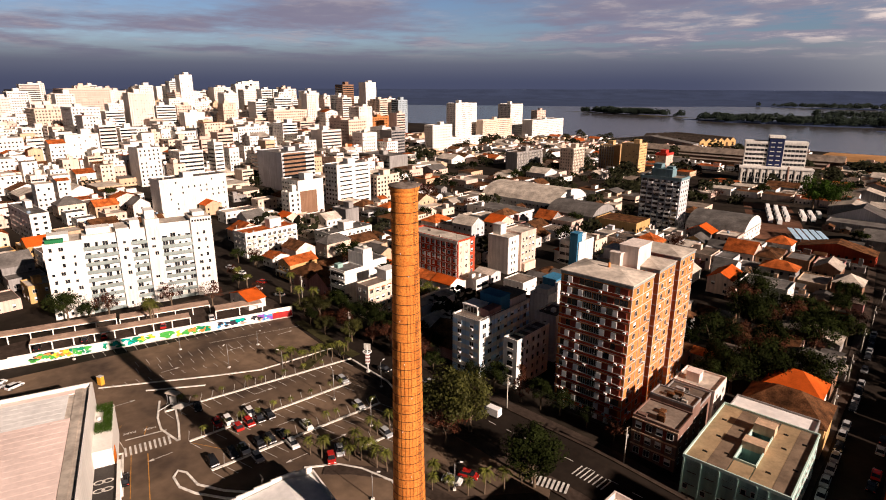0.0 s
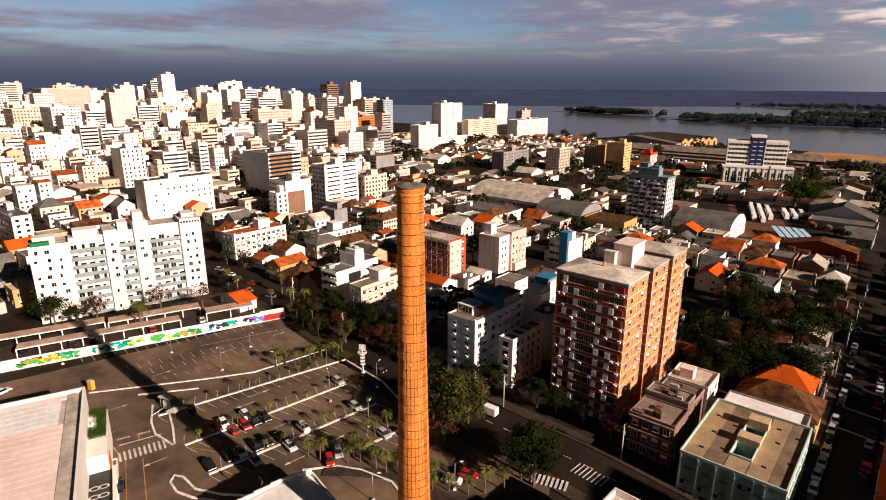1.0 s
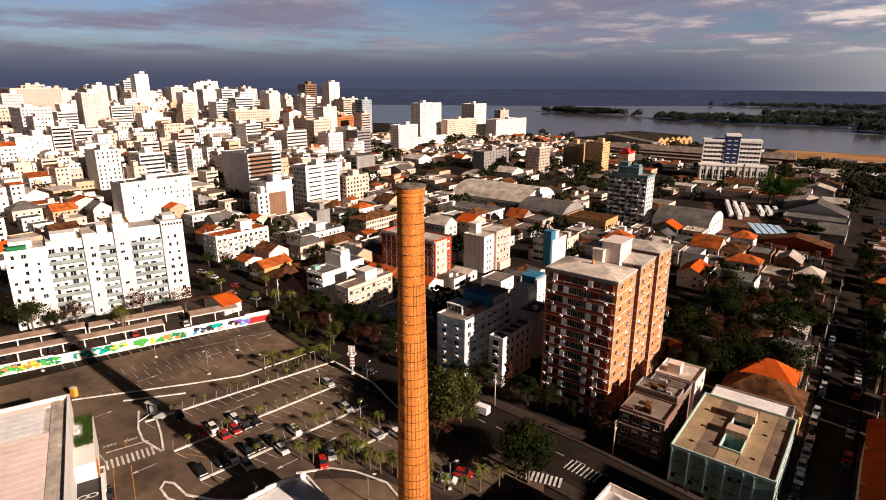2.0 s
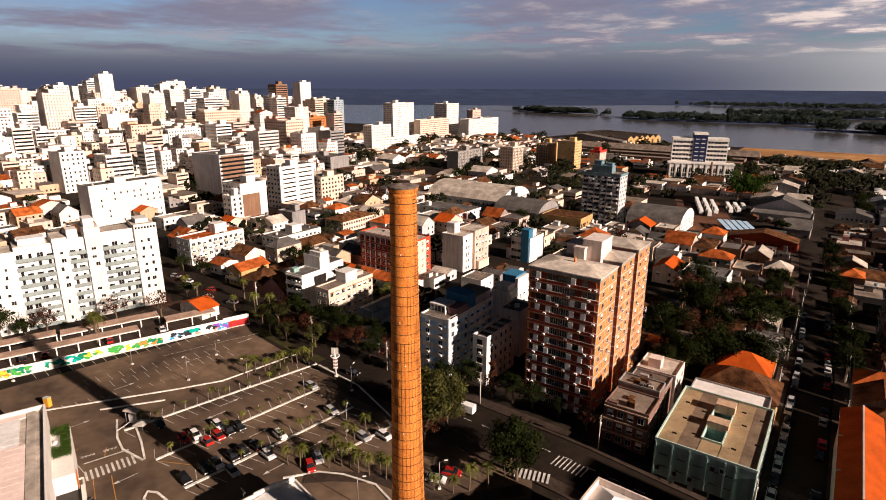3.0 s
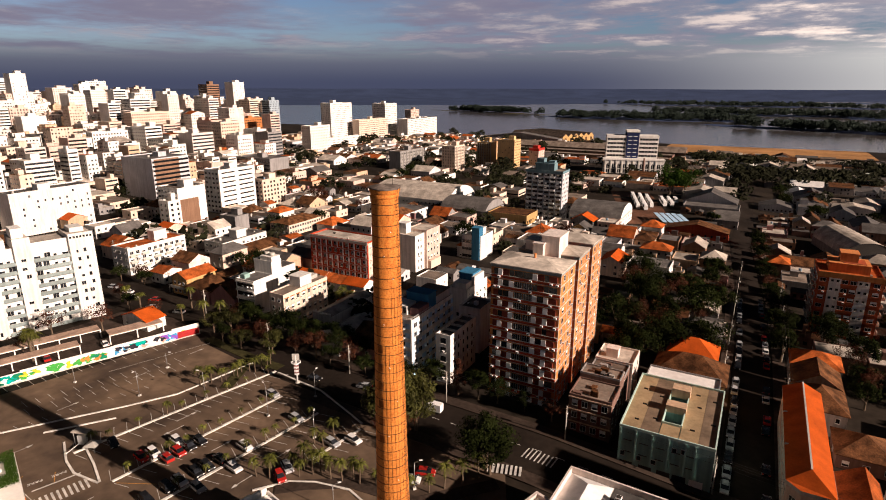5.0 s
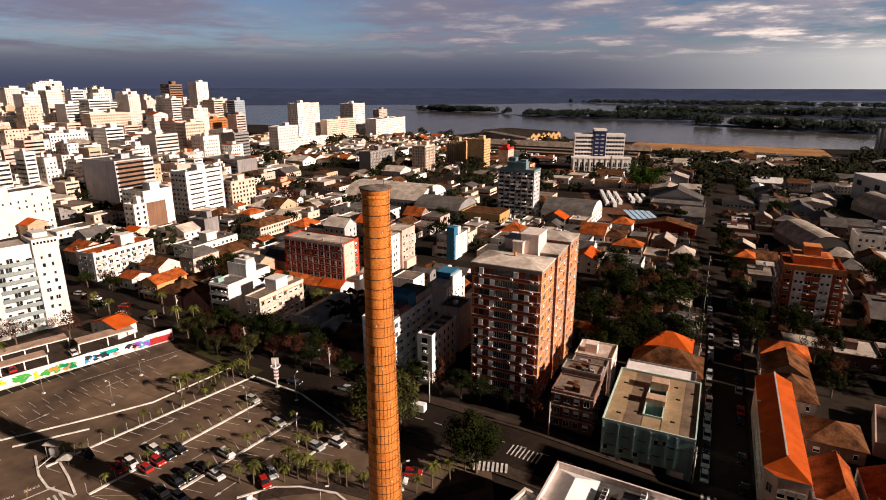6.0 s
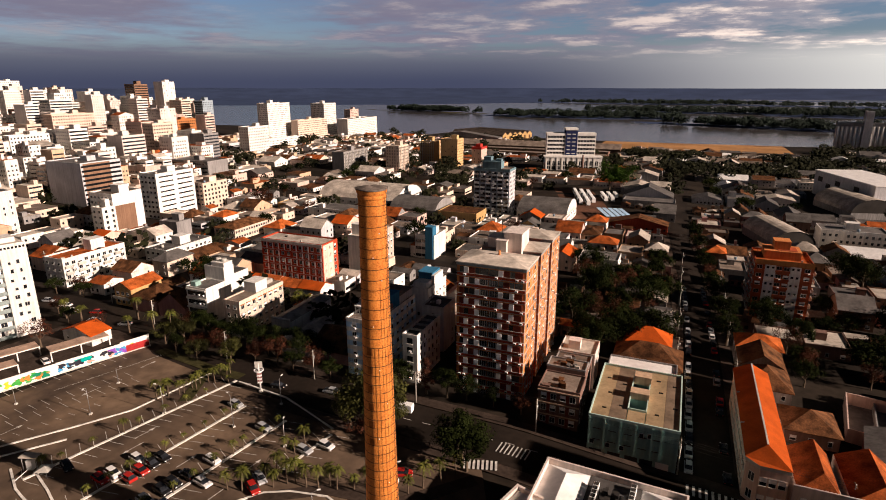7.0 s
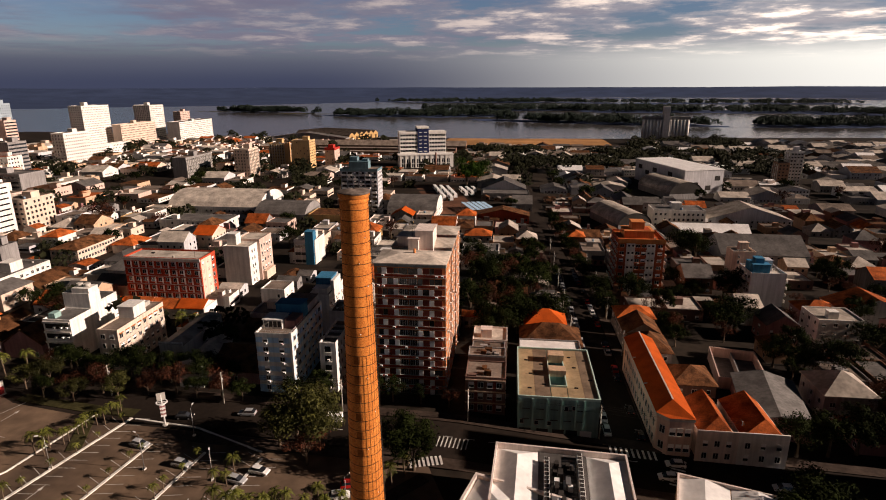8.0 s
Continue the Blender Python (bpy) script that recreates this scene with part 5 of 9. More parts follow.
# ---- low houses and sheds of the quarter ----
def gable(bm, x0, y0, x1, y1, z, rise, along_x, over=0.35, thick=0.16):
    """A gabled roof with thickness, and the gable triangles below it in slot 1."""
    if along_x:
        cy = (y0 + y1) / 2
        eave = [(x0 - over, y0 - over, z - 0.1), (x1 + over, y0 - over, z - 0.1), (x1 + over, cy, z + rise), (x0 - over, cy, z + rise), (x0 - over, y1 + over, z - 0.1), (x1 + over, y1 + over, z - 0.1)]
        tri = [[(x0, y0, z - 0.1), (x0, y1, z - 0.1), (x0, cy, z + rise - 0.1)], [(x1, y0, z - 0.1), (x1, y1, z - 0.1), (x1, cy, z + rise - 0.1)]]
    else:
        cx = (x0 + x1) / 2
        eave = [(x0 - over, y0 - over, z - 0.1), (x0 - over, y1 + over, z - 0.1), (cx, y1 + over, z + rise), (cx, y0 - over, z + rise), (x1 + over, y0 - over, z - 0.1), (x1 + over, y1 + over, z - 0.1)]
        tri = [[(x0, y0, z - 0.1), (x1, y0, z - 0.1), (cx, y0, z + rise - 0.1)], [(x0, y1, z - 0.1), (x1, y1, z - 0.1), (cx, y1, z + rise - 0.1)]]
    up = [(x, y, q + thick) for x, y, q in eave]
    for f in ((0, 1, 2, 3), (3, 2, 5, 4)):
        poly(bm, [up[i] for i in f])
        poly(bm, [eave[i] for i in f][::-1])
    for a, b in ((0, 1), (4, 5), (1, 2), (2, 5), (0, 3), (3, 4)):
        poly(bm, [eave[a], eave[b], up[b], up[a]])
    for t in tri:
        poly(bm, t, 1)
    bmesh.ops.remove_doubles(bm, verts=bm.verts, dist=0.002)


HOUSE_WALL = [WALL[k] for k in ("white", "cream", "pinkw", "peach", "grey", "white", "redbrown", "ochre", "greyred", "bluew", "tealw")]


def house(x, y, w, d, h, style, roof, wall, label, rnd, windows=True, name="house", group="low houses of the quarter"):
    z = land(x + w / 2, y + d / 2)
    t = thing(name, x, y, z, 0, label, "house" if name == "house" else name.replace("_", " "), group)
    bm = bmesh.new()
    if style == "flat":
        box(bm, 0, 0, -1.5, w, d, h - 0.3)
        edge = bmesh.new()
        rim(edge, 0, 0, w, d, 0.2, h - 0.3, h + 0.35)
        part("parapet", edge, wall, t)
    else:
        box(bm, 0, 0, -1.5, w, d, h)
    part("wall", bm, wall, t)
    bm = bmesh.new()
    rise = min(w, d) * rnd.uniform(0.26, 0.38)
    if style == "hip":
        low_hip(bm, 0, 0, w, d, h + 0.2, rise, over=0.45, thick=0.18)
        part("roof", bm, (roof, wall), t)
    elif style == "gable":
        gable(bm, 0, 0, w, d, h, rise, rnd.random() < 0.5)
        part("roof", bm, (roof, wall), t)
    elif style == "arch":
        k = 10
        prev = None
        for i in range(k + 1):
            a = math.pi * (0.12 + 0.76 * i / k)
            py, pz = d / 2 - d / 2 * math.cos(a) / math.cos(math.pi * 0.12), h - 0.6 + d * 0.3 * (math.sin(a) - math.sin(math.pi * 0.12)) + 0.6
            if prev:
                poly(bm, [(-0.2, prev[0], prev[1]), (w + 0.2, prev[0], prev[1]), (w + 0.2, py, pz), (-0.2, py, pz)])
                poly(bm, [(0, prev[0], prev[1]), (0, py, pz), (0, py, h - 0.5), (0, prev[0], h - 0.5)], 1)
                poly(bm, [(w, prev[0], prev[1]), (w, py, pz), (w, py, h - 0.5), (w, prev[0], h - 0.5)], 1)
            prev = (py, pz)
        part("roof", bm, (roof, wall), t)
    else:
        box(bm, 0.2, 0.2, h - 0.3, w - 0.2, d - 0.2, h - 0.1)
        part("roof", bm, roof, t)
        if rnd.random() < 0.3 and min(w, d) > 6:
            bm = bmesh.new()
            bx, by = rnd.uniform(1, w - 4), rnd.uniform(1, d - 4)
            box(bm, bx, by, h - 0.1, bx + 3, by + 2.6, h + 2.2)
            box(bm, bx - 0.1, by - 0.1, h + 2.2, bx + 3.1, by + 2.7, h + 2.36)
            part("roof_room", bm, wall, t)
        if rnd.random() < 0.14:
            bm = bmesh.new()
            bx, by = rnd.uniform(0.9, w - 1), rnd.uniform(0.9, d - 1)
            tube(bm, bx, by, h - 0.1, h + 1.1, 0.6, 0.7, 10)
            part("water_tank", bm, TANK, t)
    if not windows and math.hypot(x, y) < 460:
        rows = bmesh.new()
        for f in range(max(1, int(h / 2.8))):
            for side in ((0, 0, 0, w), (w, 0, 90, d)):
                n = max(1, int(side[3] / 3.0))
                for i in range(n):
                    if rnd.random() < 0.75:
                        u = (i + 0.5) * side[3] / n
                        strip_box(rows, side, u - 0.5, u + 0.5, f * 2.8 + 1.0, f * 2.8 + 2.2, 0.04, 0.02)
        tagged(part("glazing", rows, GLASS, t), kind="stuff")
    if windows:
        floors = max(1, int(h / 2.8))
        for f in range(floors):
            for side in (((0, 0, 0, w), (w, 0, 90, d)) if x < -30 else ((0, 0, 0, w), (0, d, -90, d))):
                n = max(1, int(side[3] / 3.4))
                for i in range(n):
                    if rnd.random() < 0.3:
                        continue
                    px, py = along(side, (i + 0.5) * side[3] / n)
                    hang(window_mesh(rnd.choice((0.8, 1.2)), 1.2, rnd.choice(("plain", "shutter"))), t, px, py, f * 2.8 + 1.0, side[2])
    FOOT.append((x - 0.5, y - 0.5, x + w + 0.5, y + d + 0.5))
    return t


ROADS = [(AVENUE, 9.5), (STREET, 6.8)]


def clear(x0, y0, x1, y1):
    for a, b, c, e in FOOT:
        if x0 < c and x1 > a and y0 < e and y1 > b:
            return False
    for line, half in ROADS:
        for (xa, ya), (xb, yb) in zip(line, line[1:]):
            for k in range(13):
                px, py = xa + (xb - xa) * k / 12, ya + (yb - ya) * k / 12
                for q in ((x0, y0), (x1, y0), (x1, y1), (x0, y1), ((x0 + x1) / 2, (y0 + y1) / 2)):
                    if math.hypot(px - q[0], py - q[1]) < half:
                        return False
    return True


def near_line(px, py, line):
    best = 1e9
    for (xa, ya), (xb, yb) in zip(line, line[1:]):
        vx, vy = xb - xa, yb - ya
        k = max(0, min(1, ((px - xa) * vx + (py - ya) * vy) / (vx * vx + vy * vy)))
        best = min(best, math.hypot(px - xa - k * vx, py - ya - k * vy))
    return best


# ---- the cluster between the avenue and the tower ----
def wall_windows(t, side, floors, step, xs, sizes, rnd, low=0.95, ac=0.25, kinds=("plain", "shutter")):
    """Windows at the given places along a wall, floor by floor, some with a cooling unit under the sill."""
    for f in range(floors):
        for u in xs:
            px, py = along(side, u)
            hang(window_mesh(rnd.choice(sizes), 1.2, rnd.choice(kinds)), t, px, py, f * step + low, side[2])
            if rnd.random() < ac:
                ax, ay = along(side, u + 0.2)
                hang(ac_mesh(), t, ax, ay, f * step + low - 0.55, side[2], "air_conditioner")


def pale_blue_block():
    w, d, h, floors, step = 9.3, 23.0, 15.9, 6, 2.62
    x, y = -93.6, 108.6
    t = thing("apartment_building", x, y, land(x + 5, y + 5), 0, "pale blue and white banded apartment block with roof terrace", "building")
    FOOT.append((x - 1, y - 1, x + w + 1, y + d + 1))
    rnd = random.Random(15)
    s = sides_of(w, d)
    bm = bmesh.new()
    box(bm, 0, 0, -2, w, d, h)
    part("wall", bm, WALL["bluew"], t)
    bm = bmesh.new()
    box(bm, 0.22, 0.22, h, w - 0.22, d - 0.22, h + 0.1)
    part("roof", bm, ROOF_FLAT, t)
    for f in range(floors):
        for key in ("front", "right"):
            bm = bmesh.new()
            strip_box(bm, s[key], 0.02, s[key][3] - 0.02, f * step + 2.2, f * step + step + 0.78, 0.02, 0.01)
            part("wall_band", bm, WALL["white"], t, "white painted wall band")
    # White strip puts the sunlit sliver of the corner into the colour.
    bm = bmesh.new()
    box(bm, w - 0.5, -0.12, -1, w + 0.06, 0.4, h + 0.9)
    part("corner_strip", bm, WALL["white"], t, "white corner strip standing for a sunlit sliver of wall")
    bm = bmesh.new()
    rim(bm, -0.06, -0.06, w + 0.04, d + 0.05, 0.22, h, h + 0.55)
    part("parapet", bm, WALL["white"], t)
    bm = bmesh.new()
    for k in range(8):
        tube(bm, 0.3 + k * 1.24, 0.1, h + 0.55, h + 1.1, 0.03, 0.03, 5)
    for k in range(14):
        tube(bm, w - 0.1, 0.1 + k * 0.8, h + 0.55, h + 1.1, 0.03, 0.03, 5)
    box(bm, 0.2, 0.07, h + 1.06, w - 0.06, 0.13, h + 1.12)
    box(bm, w - 0.13, 0.1, h + 1.06, w - 0.07, 10.5, h + 1.12)
    part("railing", bm, FRAME, t)
    wall_windows(t, s["front"], floors, step, (2.4, 6.6), (1.0, 1.2), rnd, ac=0.8)
    wall_windows(t, s["right"], floors, step, (1.9, 4.4, 8.2, 11.4, 14.4, 17.6, 20.8), (0.8, 1.2, 1.4), rnd, ac=0.2)
    bm = bmesh.new()
    box(bm, 0.6, 3.6, h + 0.1, 5.6, 8.2, h + 2.5)
    box(bm, 0.4, 3.4, h + 2.5, 5.8, 8.4, h + 2.65)
    part("terrace_room", bm, WALL["white"], t, "white roof terrace room")
    bm = bmesh.new()
    for k in range(4):
        box(bm, 1.0 + k * 1.15, 3.56, h + 0.6, 1.9 + k * 1.15, 3.62, h + 2.2)
    part("window_pane", bm, GLASS, t)
    bm = bmesh.new()
    box(bm, 6.0, 4.4, h + 0.1, 8.9, 9.8, h + 2.2)
    part("terrace_room", bm, WALL["greyred"], t, "dark red roof terrace room")
    stair_tower(t, 1.6, 9.8, 8.6, 14.2, h + 0.1, h + 4.2)
    bm = bmesh.new()
    box(bm, 1.2, 14.4, h + 0.1, 8.4, 22.4, h + 2.6)
    part("roof_storey", bm, WALL["tealw"], t)
    bm = bmesh.new()
    box(bm, 1.0, 14.3, h + 2.6, 8.7, 22.6, h + 2.8)
    part("roof", bm, ROOF_FLAT, t)


pale_blue_block()


def narrow_block():
    w, d, h, floors = 4.2, 15.1, 13.2, 5
    x, y = -78.0, 110.5
    t = thing("apartment_building", x, y, land(x, y), 0, "narrow white apartment block with dark balcony openings", "building")
    FOOT.append((x - 1, y - 1, x + w + 1, y + d + 1))
    rnd = random.Random(25)
    body(t, w, d, h, WALL["white"], parapet=0.45)
    bm = bmesh.new()
    box(bm, 0.25, 0.25, h - 0.4, w - 0.25, d - 0.25, h - 0.15)
    part("roof", bm, ROOF_GREY, t)
    for k in range(3):
        bm = bmesh.new()
        box(bm, 0.3, 4.0 + k * 3.4, h - 0.15, w - 0.3, 4.15 + k * 3.4, h + 0.5)
        part("roof_kerb", bm, TRIM, t)
    side = (0, 0, 0, w)
    for f in range(floors):
        bm = bmesh.new()
        strip_box(bm, side, 1.3, 2.9, f * 2.55 + 0.9, f * 2.55 + 2.45, 0.02, 0.02)
        part("balcony_opening", bm, GLASS, t, "dark balcony opening")
        bm = bmesh.new()
        strip_box(bm, side, 1.2, 3.0, f * 2.55 + 0.75, f * 2.55 + 0.9, 0.3, 0.02)
        part("sill", bm, TRIM, t)
        if rnd.random() < 0.7:
            hang(ac_mesh(), t, 2.2, -0.02, f * 2.55 + 1.1, 0, "air_conditioner")
    wall_windows(t, (w, 0, 90, d), floors, 2.55, (2.4, 4.6, 7.4, 9.8, 12.6), (0.6, 0.8), rnd, ac=0.3, kinds=("plain",))


narrow_block()
block(-82.0, 131.0, 7.0, 9.0, 13.6, "tealw", "grey shaded apartment block behind the narrow one", "sparse", "sparse", exact=True, tank=False)


def blue_box_block():
    w, d, h = 6.6, 15.4, 13.0
    x, y = -93.4, 146.0
    t = block(x, y, w, d, h, "white", "white apartment block with a dark blue roof box", "sparse", "none", exact=True, tank=False, roof=ROOF_GREY)
    rnd = random.Random(33)
    wall_windows(t, (w, 0, 90, d), 4, 3.0, (1.6, 4.4, 7.4, 10.2, 13.4), (0.8, 1.0), rnd, ac=0.5)
    stair_tower(t, 0.4, 6.4, 5.4, 12.6, h - 0.1, h + 3.6)
    bm = bmesh.new()
    box(bm, 5.45, 5.6, h - 0.1, 6.5, 13.0, h + 3.2)
    box(bm, 1.0, 1.2, h - 0.1, 5.6, 5.4, h + 1.9)
    part("roof_storey", bm, WALL["white"], t)


blue_box_block()


def pink_white_block():
    x, y = -143.6, 189.6
    t = thing("apartment_building", x, y, land(x, y), 0, "blank white gable block with a pinkish rear wing", "building")
    FOOT.append((x - 1, y - 1, x + 14, y + 22))
    rnd = random.Random(44)
    for a, b, c, d, h, m in ((0, 0, 10.6, 7.4, 15.6, "white"), (2.0, 7.42, 11.8, 19.0, 16.6, "pink")):
        bm = bmesh.new()
        box(bm, a, b, -2, c, d, h)
        part("wall", bm, WALL[m], t)
        bm = bmesh.new()
        rim(bm, a - 0.05, b - 0.02, c + 0.05, d + 0.02, 0.25, h, h + 0.5)
        part("parapet", bm, WALL[m], t)
        bm = bmesh.new()
        box(bm, a + 0.2, b + 0.2, h, c - 0.2, d - 0.2, h + 0.1)
        part("roof", bm, ROOF_PALE, t)
    bm = bmesh.new()
    box(bm, 0.3, 3.0, 15.6, 4.2, 7.0, 20.0)
    box(bm, 0.1, 2.8, 20.0, 4.4, 7.2, 20.25)
    part("stair_tower", bm, WALL["white"], t)
    wall_windows(t, (10.6, 0, 90, 7.4), 5, 3.0, (2.6, 4.6), (0.6, 0.8), rnd, ac=0.1, kinds=("plain",))
    wall_windows(t, (11.8, 7.42, 90, 11.6), 5, 3.1, (1.6, 4.2, 6.8, 9.4), (0.8, 1.2), rnd, ac=0.3)
    bm = bmesh.new()
    box(bm, 10.62, 8.4, -1, 13.4, 17.0, 3.4)
    part("annex", bm, WALL["cream"], t)


pink_white_block()


def stepped_block():
    """Shop floor and three storeys, a blank lit flank that climbs in steps, and a tank tower at the back."""
    x, y, w = -161.2, 119.0, 8.3
    t = thing("apartment_building", x, y, land(x, y), 0, "white stepped apartment block with a tall roof tank", "building")
    FOOT.append((x - 1, y - 1, x + w + 1, y + 22))
    rnd = random.Random(52)
    for b, d, h in ((0, 8.6, 12.0), (8.6, 13.2, 16.6), (13.2, 20.0, 13.2)):
        bm = bmesh.new()
        box(bm, 0, b, -2, w, d, h)
        part("wall", bm, WALL["white"], t)
        bm = bmesh.new()
        rim(bm, -0.05, b, w + 0.05, d, 0.22, h, h + 0.6)
        part("parapet", bm, WALL["white"], t)
        bm = bmesh.new()
        box(bm, 0.2, b + 0.2, h, w - 0.2, d - 0.2, h + 0.1)
        part("roof", bm, ROOF_GREY, t)
    bm = bmesh.new()
    box(bm, 2.8, 9.0, 16.6, 8.2, 13.0, 18.6)
    part("tank_house", bm, WALL["white"], t)
    for u in (4.2, 6.6):
        bm = bmesh.new()
        tube(bm, u, 11.0, 18.6, 19.6, 0.8, 0.9, 12)
        part("water_tank", bm, TRIM, t)
    bm = bmesh.new()
    box(bm, 0.6, 1.6, 12.1, 2.6, 4.0, 13.6)
    part("roof_room", bm, WALL["teal"], t, "green roof room")
    side = (0, 0, 0, w)
    for f in range(4):
        bm = bmesh.new()
        strip_box(bm, side, 0.1, w - 0.1, f * 3.0 + 2.5, f * 3.0 + 3.0, 0.5, 0.02)
        part("balcony", bm, TRIM, t)
        bm = bmesh.new()
        strip_box(bm, side, 0.5, w - 0.5, f * 3.0 + 0.8, f * 3.0 + 2.3, 0.03, 0.02)
        part("window_band", bm, GLASS, t)
        for u in (1.4, 3.4, 5.4, 7.2):
            if rnd.random() < 0.6:
                hang(ac_mesh(), t, u, -0.05, f * 3.0 + 1.0, 0, "air_conditioner")


stepped_block()


def cream_block():
    x, y, w, d, h = -142.2, 115.4, 6.0, 21.0, 11.6
    t = thing("apartment_building", x, y, land(x, y), 0, "cream four-storey apartment block with orange-topped windows", "building")
    FOOT.append((x - 1, y - 1, x + w + 1, y + d + 1))
    rnd = random.Random(61)
    body(t, w, d, h, WALL["cream"], parapet=0.3)
    bm = bmesh.new()
    box(bm, 0.25, 0.25, h - 0.4, w - 0.25, d - 0.25, h - 0.1)
    part("roof", bm, ROOF_FLAT, t)
    side = (w, 0, 90, d)
    bm = bmesh.new()
    strip_box(bm, side, -0.05, d + 0.05, h - 0.9, h + 0.35, 0.12, 0.02)
    part("attic_band", bm, WALL["cream"], t)
    for f in range(4):
        for k in range(8):
            u = 1.4 + k * 2.6
            px, py = along(side, u)
            hang(window_mesh(1.2, 1.2, rnd.choice(("plain", "shutter", "shutter"))), t, px, py, f * 2.75 + 0.9, 90)
            bm = bmesh.new()
            strip_box(bm, side, u - 0.85, u + 0.85, f * 2.75 + 2.2, f * 2.75 + 2.42, 0.35, 0.02)
            part("window_hood", bm, WALL["orange"] if f == 3 else TRIM, t)
            if rnd.random() < 0.25:
                hang(ac_mesh(), t, px, py + 1.2, f * 2.75 + 0.6, 90, "air_conditioner")
        bm = bmesh.new()
        strip_box(bm, side, 0, d, f * 2.75 - 0.1, f * 2.75 + 0.1, 0.08, 0.02)
        part("floor_band", bm, TRIM, t)
    wall_windows(t, (0, 0, 0, w), 4, 2.75, (1.6, 4.2), (0.8, 1.2), rnd)
    bm = bmesh.new()
    box(bm, 0.4, 9.0, h - 0.1, 5.0, 14.4, h + 3.2)
    box(bm, 0.2, 8.8, h + 3.2, 5.2, 14.6, h + 3.45)
    part("penthouse", bm, WALL["white"], t)
    for a in (0.6, 1.8):
        bm = bmesh.new()
        box(bm, a, 15.0, h - 0.1, a + 0.9, 20.0, h + 1.2)
        part("roof_unit", bm, TRIM, t)


cream_block()


def old_town_house(x, y, w, d, h, rise, label, curved):
    """A long narrow old house behind a decorated front gable."""
    t = thing("townhouse", x, y, land(x, y), 0, label, "house")
    FOOT.append((x - 0.5, y - 1, x + w + 0.5, y + d + 0.5))
    rnd = random.Random(round(x))
    bm = bmesh.new()
    box(bm, 0, 0.3, -1.5, w, d, h)
    part("wall", bm, WALL["white"], t)
    bm = bmesh.new()
    gable(bm, 0, 0.35, w, d, h, rise, False, over=0.1)
    part("roof", bm, (ROOF_PALE, WALL["white"]), t, "grey sheet roof")
    bm = bmesh.new()
    k = 14
    top = []
    for i in range(k + 1):
        u = i / k
        lift = 0.9 * math.sin(math.pi * u) if curved else 0.0
        top.append((u * (w + 0.2) - 0.1, h + 0.9 + lift + (0.25 if i % 7 == 0 else 0)))
    for (xa, za), (xb, zb) in zip(top, top[1:]):
        box(bm, xa, 0, -1.5, xb, 0.3, (za + zb) / 2)
    part("front_gable", bm, WALL["white"], t, "plastered front gable with mouldings")
    for z0, out in ((h + 0.4, 0.25), (3.1, 0.15)):
        bm = bmesh.new()
        box(bm, -0.15, -out, z0, w + 0.15, 0.0, z0 + 0.22)
        part("cornice", bm, TRIM, t)
    for u in ((1.3, w / 2, w - 1.3) if w > 5 else (1.3, w - 1.3)):
        for z0 in (0.6, 3.7):
            if z0 + 1.6 < h:
                hang(window_mesh(1.0, 1.6, "plain"), t, u, 0, z0, 0)
                bm = bmesh.new()
                box(bm, u - 0.75, -0.14, z0 + 1.7, u + 0.75, 0.0, z0 + 1.86)
                part("window_hood", bm, TRIM, t)
    wall_windows(t, (w, 0.3, 90, d), 1, 3.0, (d * 0.55, d * 0.7, d * 0.85), (1.0,), rnd, low=h - 2.4, ac=0, kinds=("plain",))


old_town_house(-125.6, 117.0, 6.6, 22.0, 7.4, 1.0, "old white townhouse with a long grey roof", False)
old_town_house(-115.4, 108.6, 6.4, 17.0, 5.8, 1.2, "old white townhouse with a curved decorated gable", True)


def ochre_villa():
    x, y, w, d, h = -198.0, 120.8, 8.2, 13.0, 6.6
    t = thing("house", x, y, land(x, y), 0, "ochre two-storey house with an orange tiled roof", "house")
    FOOT.append((x - 1, y - 1, x + w + 1, y + d + 1))
    bm = bmesh.new()
    box(bm, 0, 0, -1.5, w, d, h)
    part("wall", bm, WALL["ochre"], t)
    bm = bmesh.new()
    gable(bm, 0, 0, w, d, h, 2.2, False, over=0.5)
    part("roof", bm, (ROOF_TILE, WALL["ochre"]), t)
    rnd = random.Random(71)
    wall_windows(t, (0, 0, 0, w), 2, 3.0, (1.6, 4.0, 6.4), (1.2,), rnd, ac=0)
    wall_windows(t, (w, 0, 90, d), 2, 3.0, (9.0, 11.2), (1.0,), rnd, ac=0)
    bm = bmesh.new()
    box(bm, 0.3, -1.2, 2.7, w - 0.3, 0.0, 2.9)
    box(bm, 0.3, -1.25, 2.9, w - 0.3, -1.1, 3.8)
    part("balcony", bm, TRIM, t)


ochre_villa()


def window_hall():
    x, y, w, d, h = -237.7, 210.0, 13.6, 25.5, 6.0
    t = thing("school_building", x, y, land(x, y), 0, "cream building with close window rows and dark hipped roof", "building")
    FOOT.append((x - 1, y - 1, x + w + 1, y + d + 1))
    bm = bmesh.new()
    box(bm, 0, 0, -1.5, w, d, h)
    part("wall", bm, WALL["cream"], t)
    bm = bmesh.new()
    low_hip(bm, 0, 0, w, d, h + 0.2, 2.4, over=0.5, thick=0.2)
    part("roof", bm, ROOF_OLD, t, "dark hipped roof")
    rnd = random.Random(81)
    wall_windows(t, (w, 0, 90, d), 2, 2.8, [1.2 + k * 1.93 for k in range(13)], (1.2,), rnd, ac=0, kinds=("plain",))
    wall_windows(t, (0, 0, 0, w), 2, 2.8, [1.6 + k * 2.6 for k in range(5)], (1.2,), rnd, ac=0, kinds=("plain",))


window_hall()


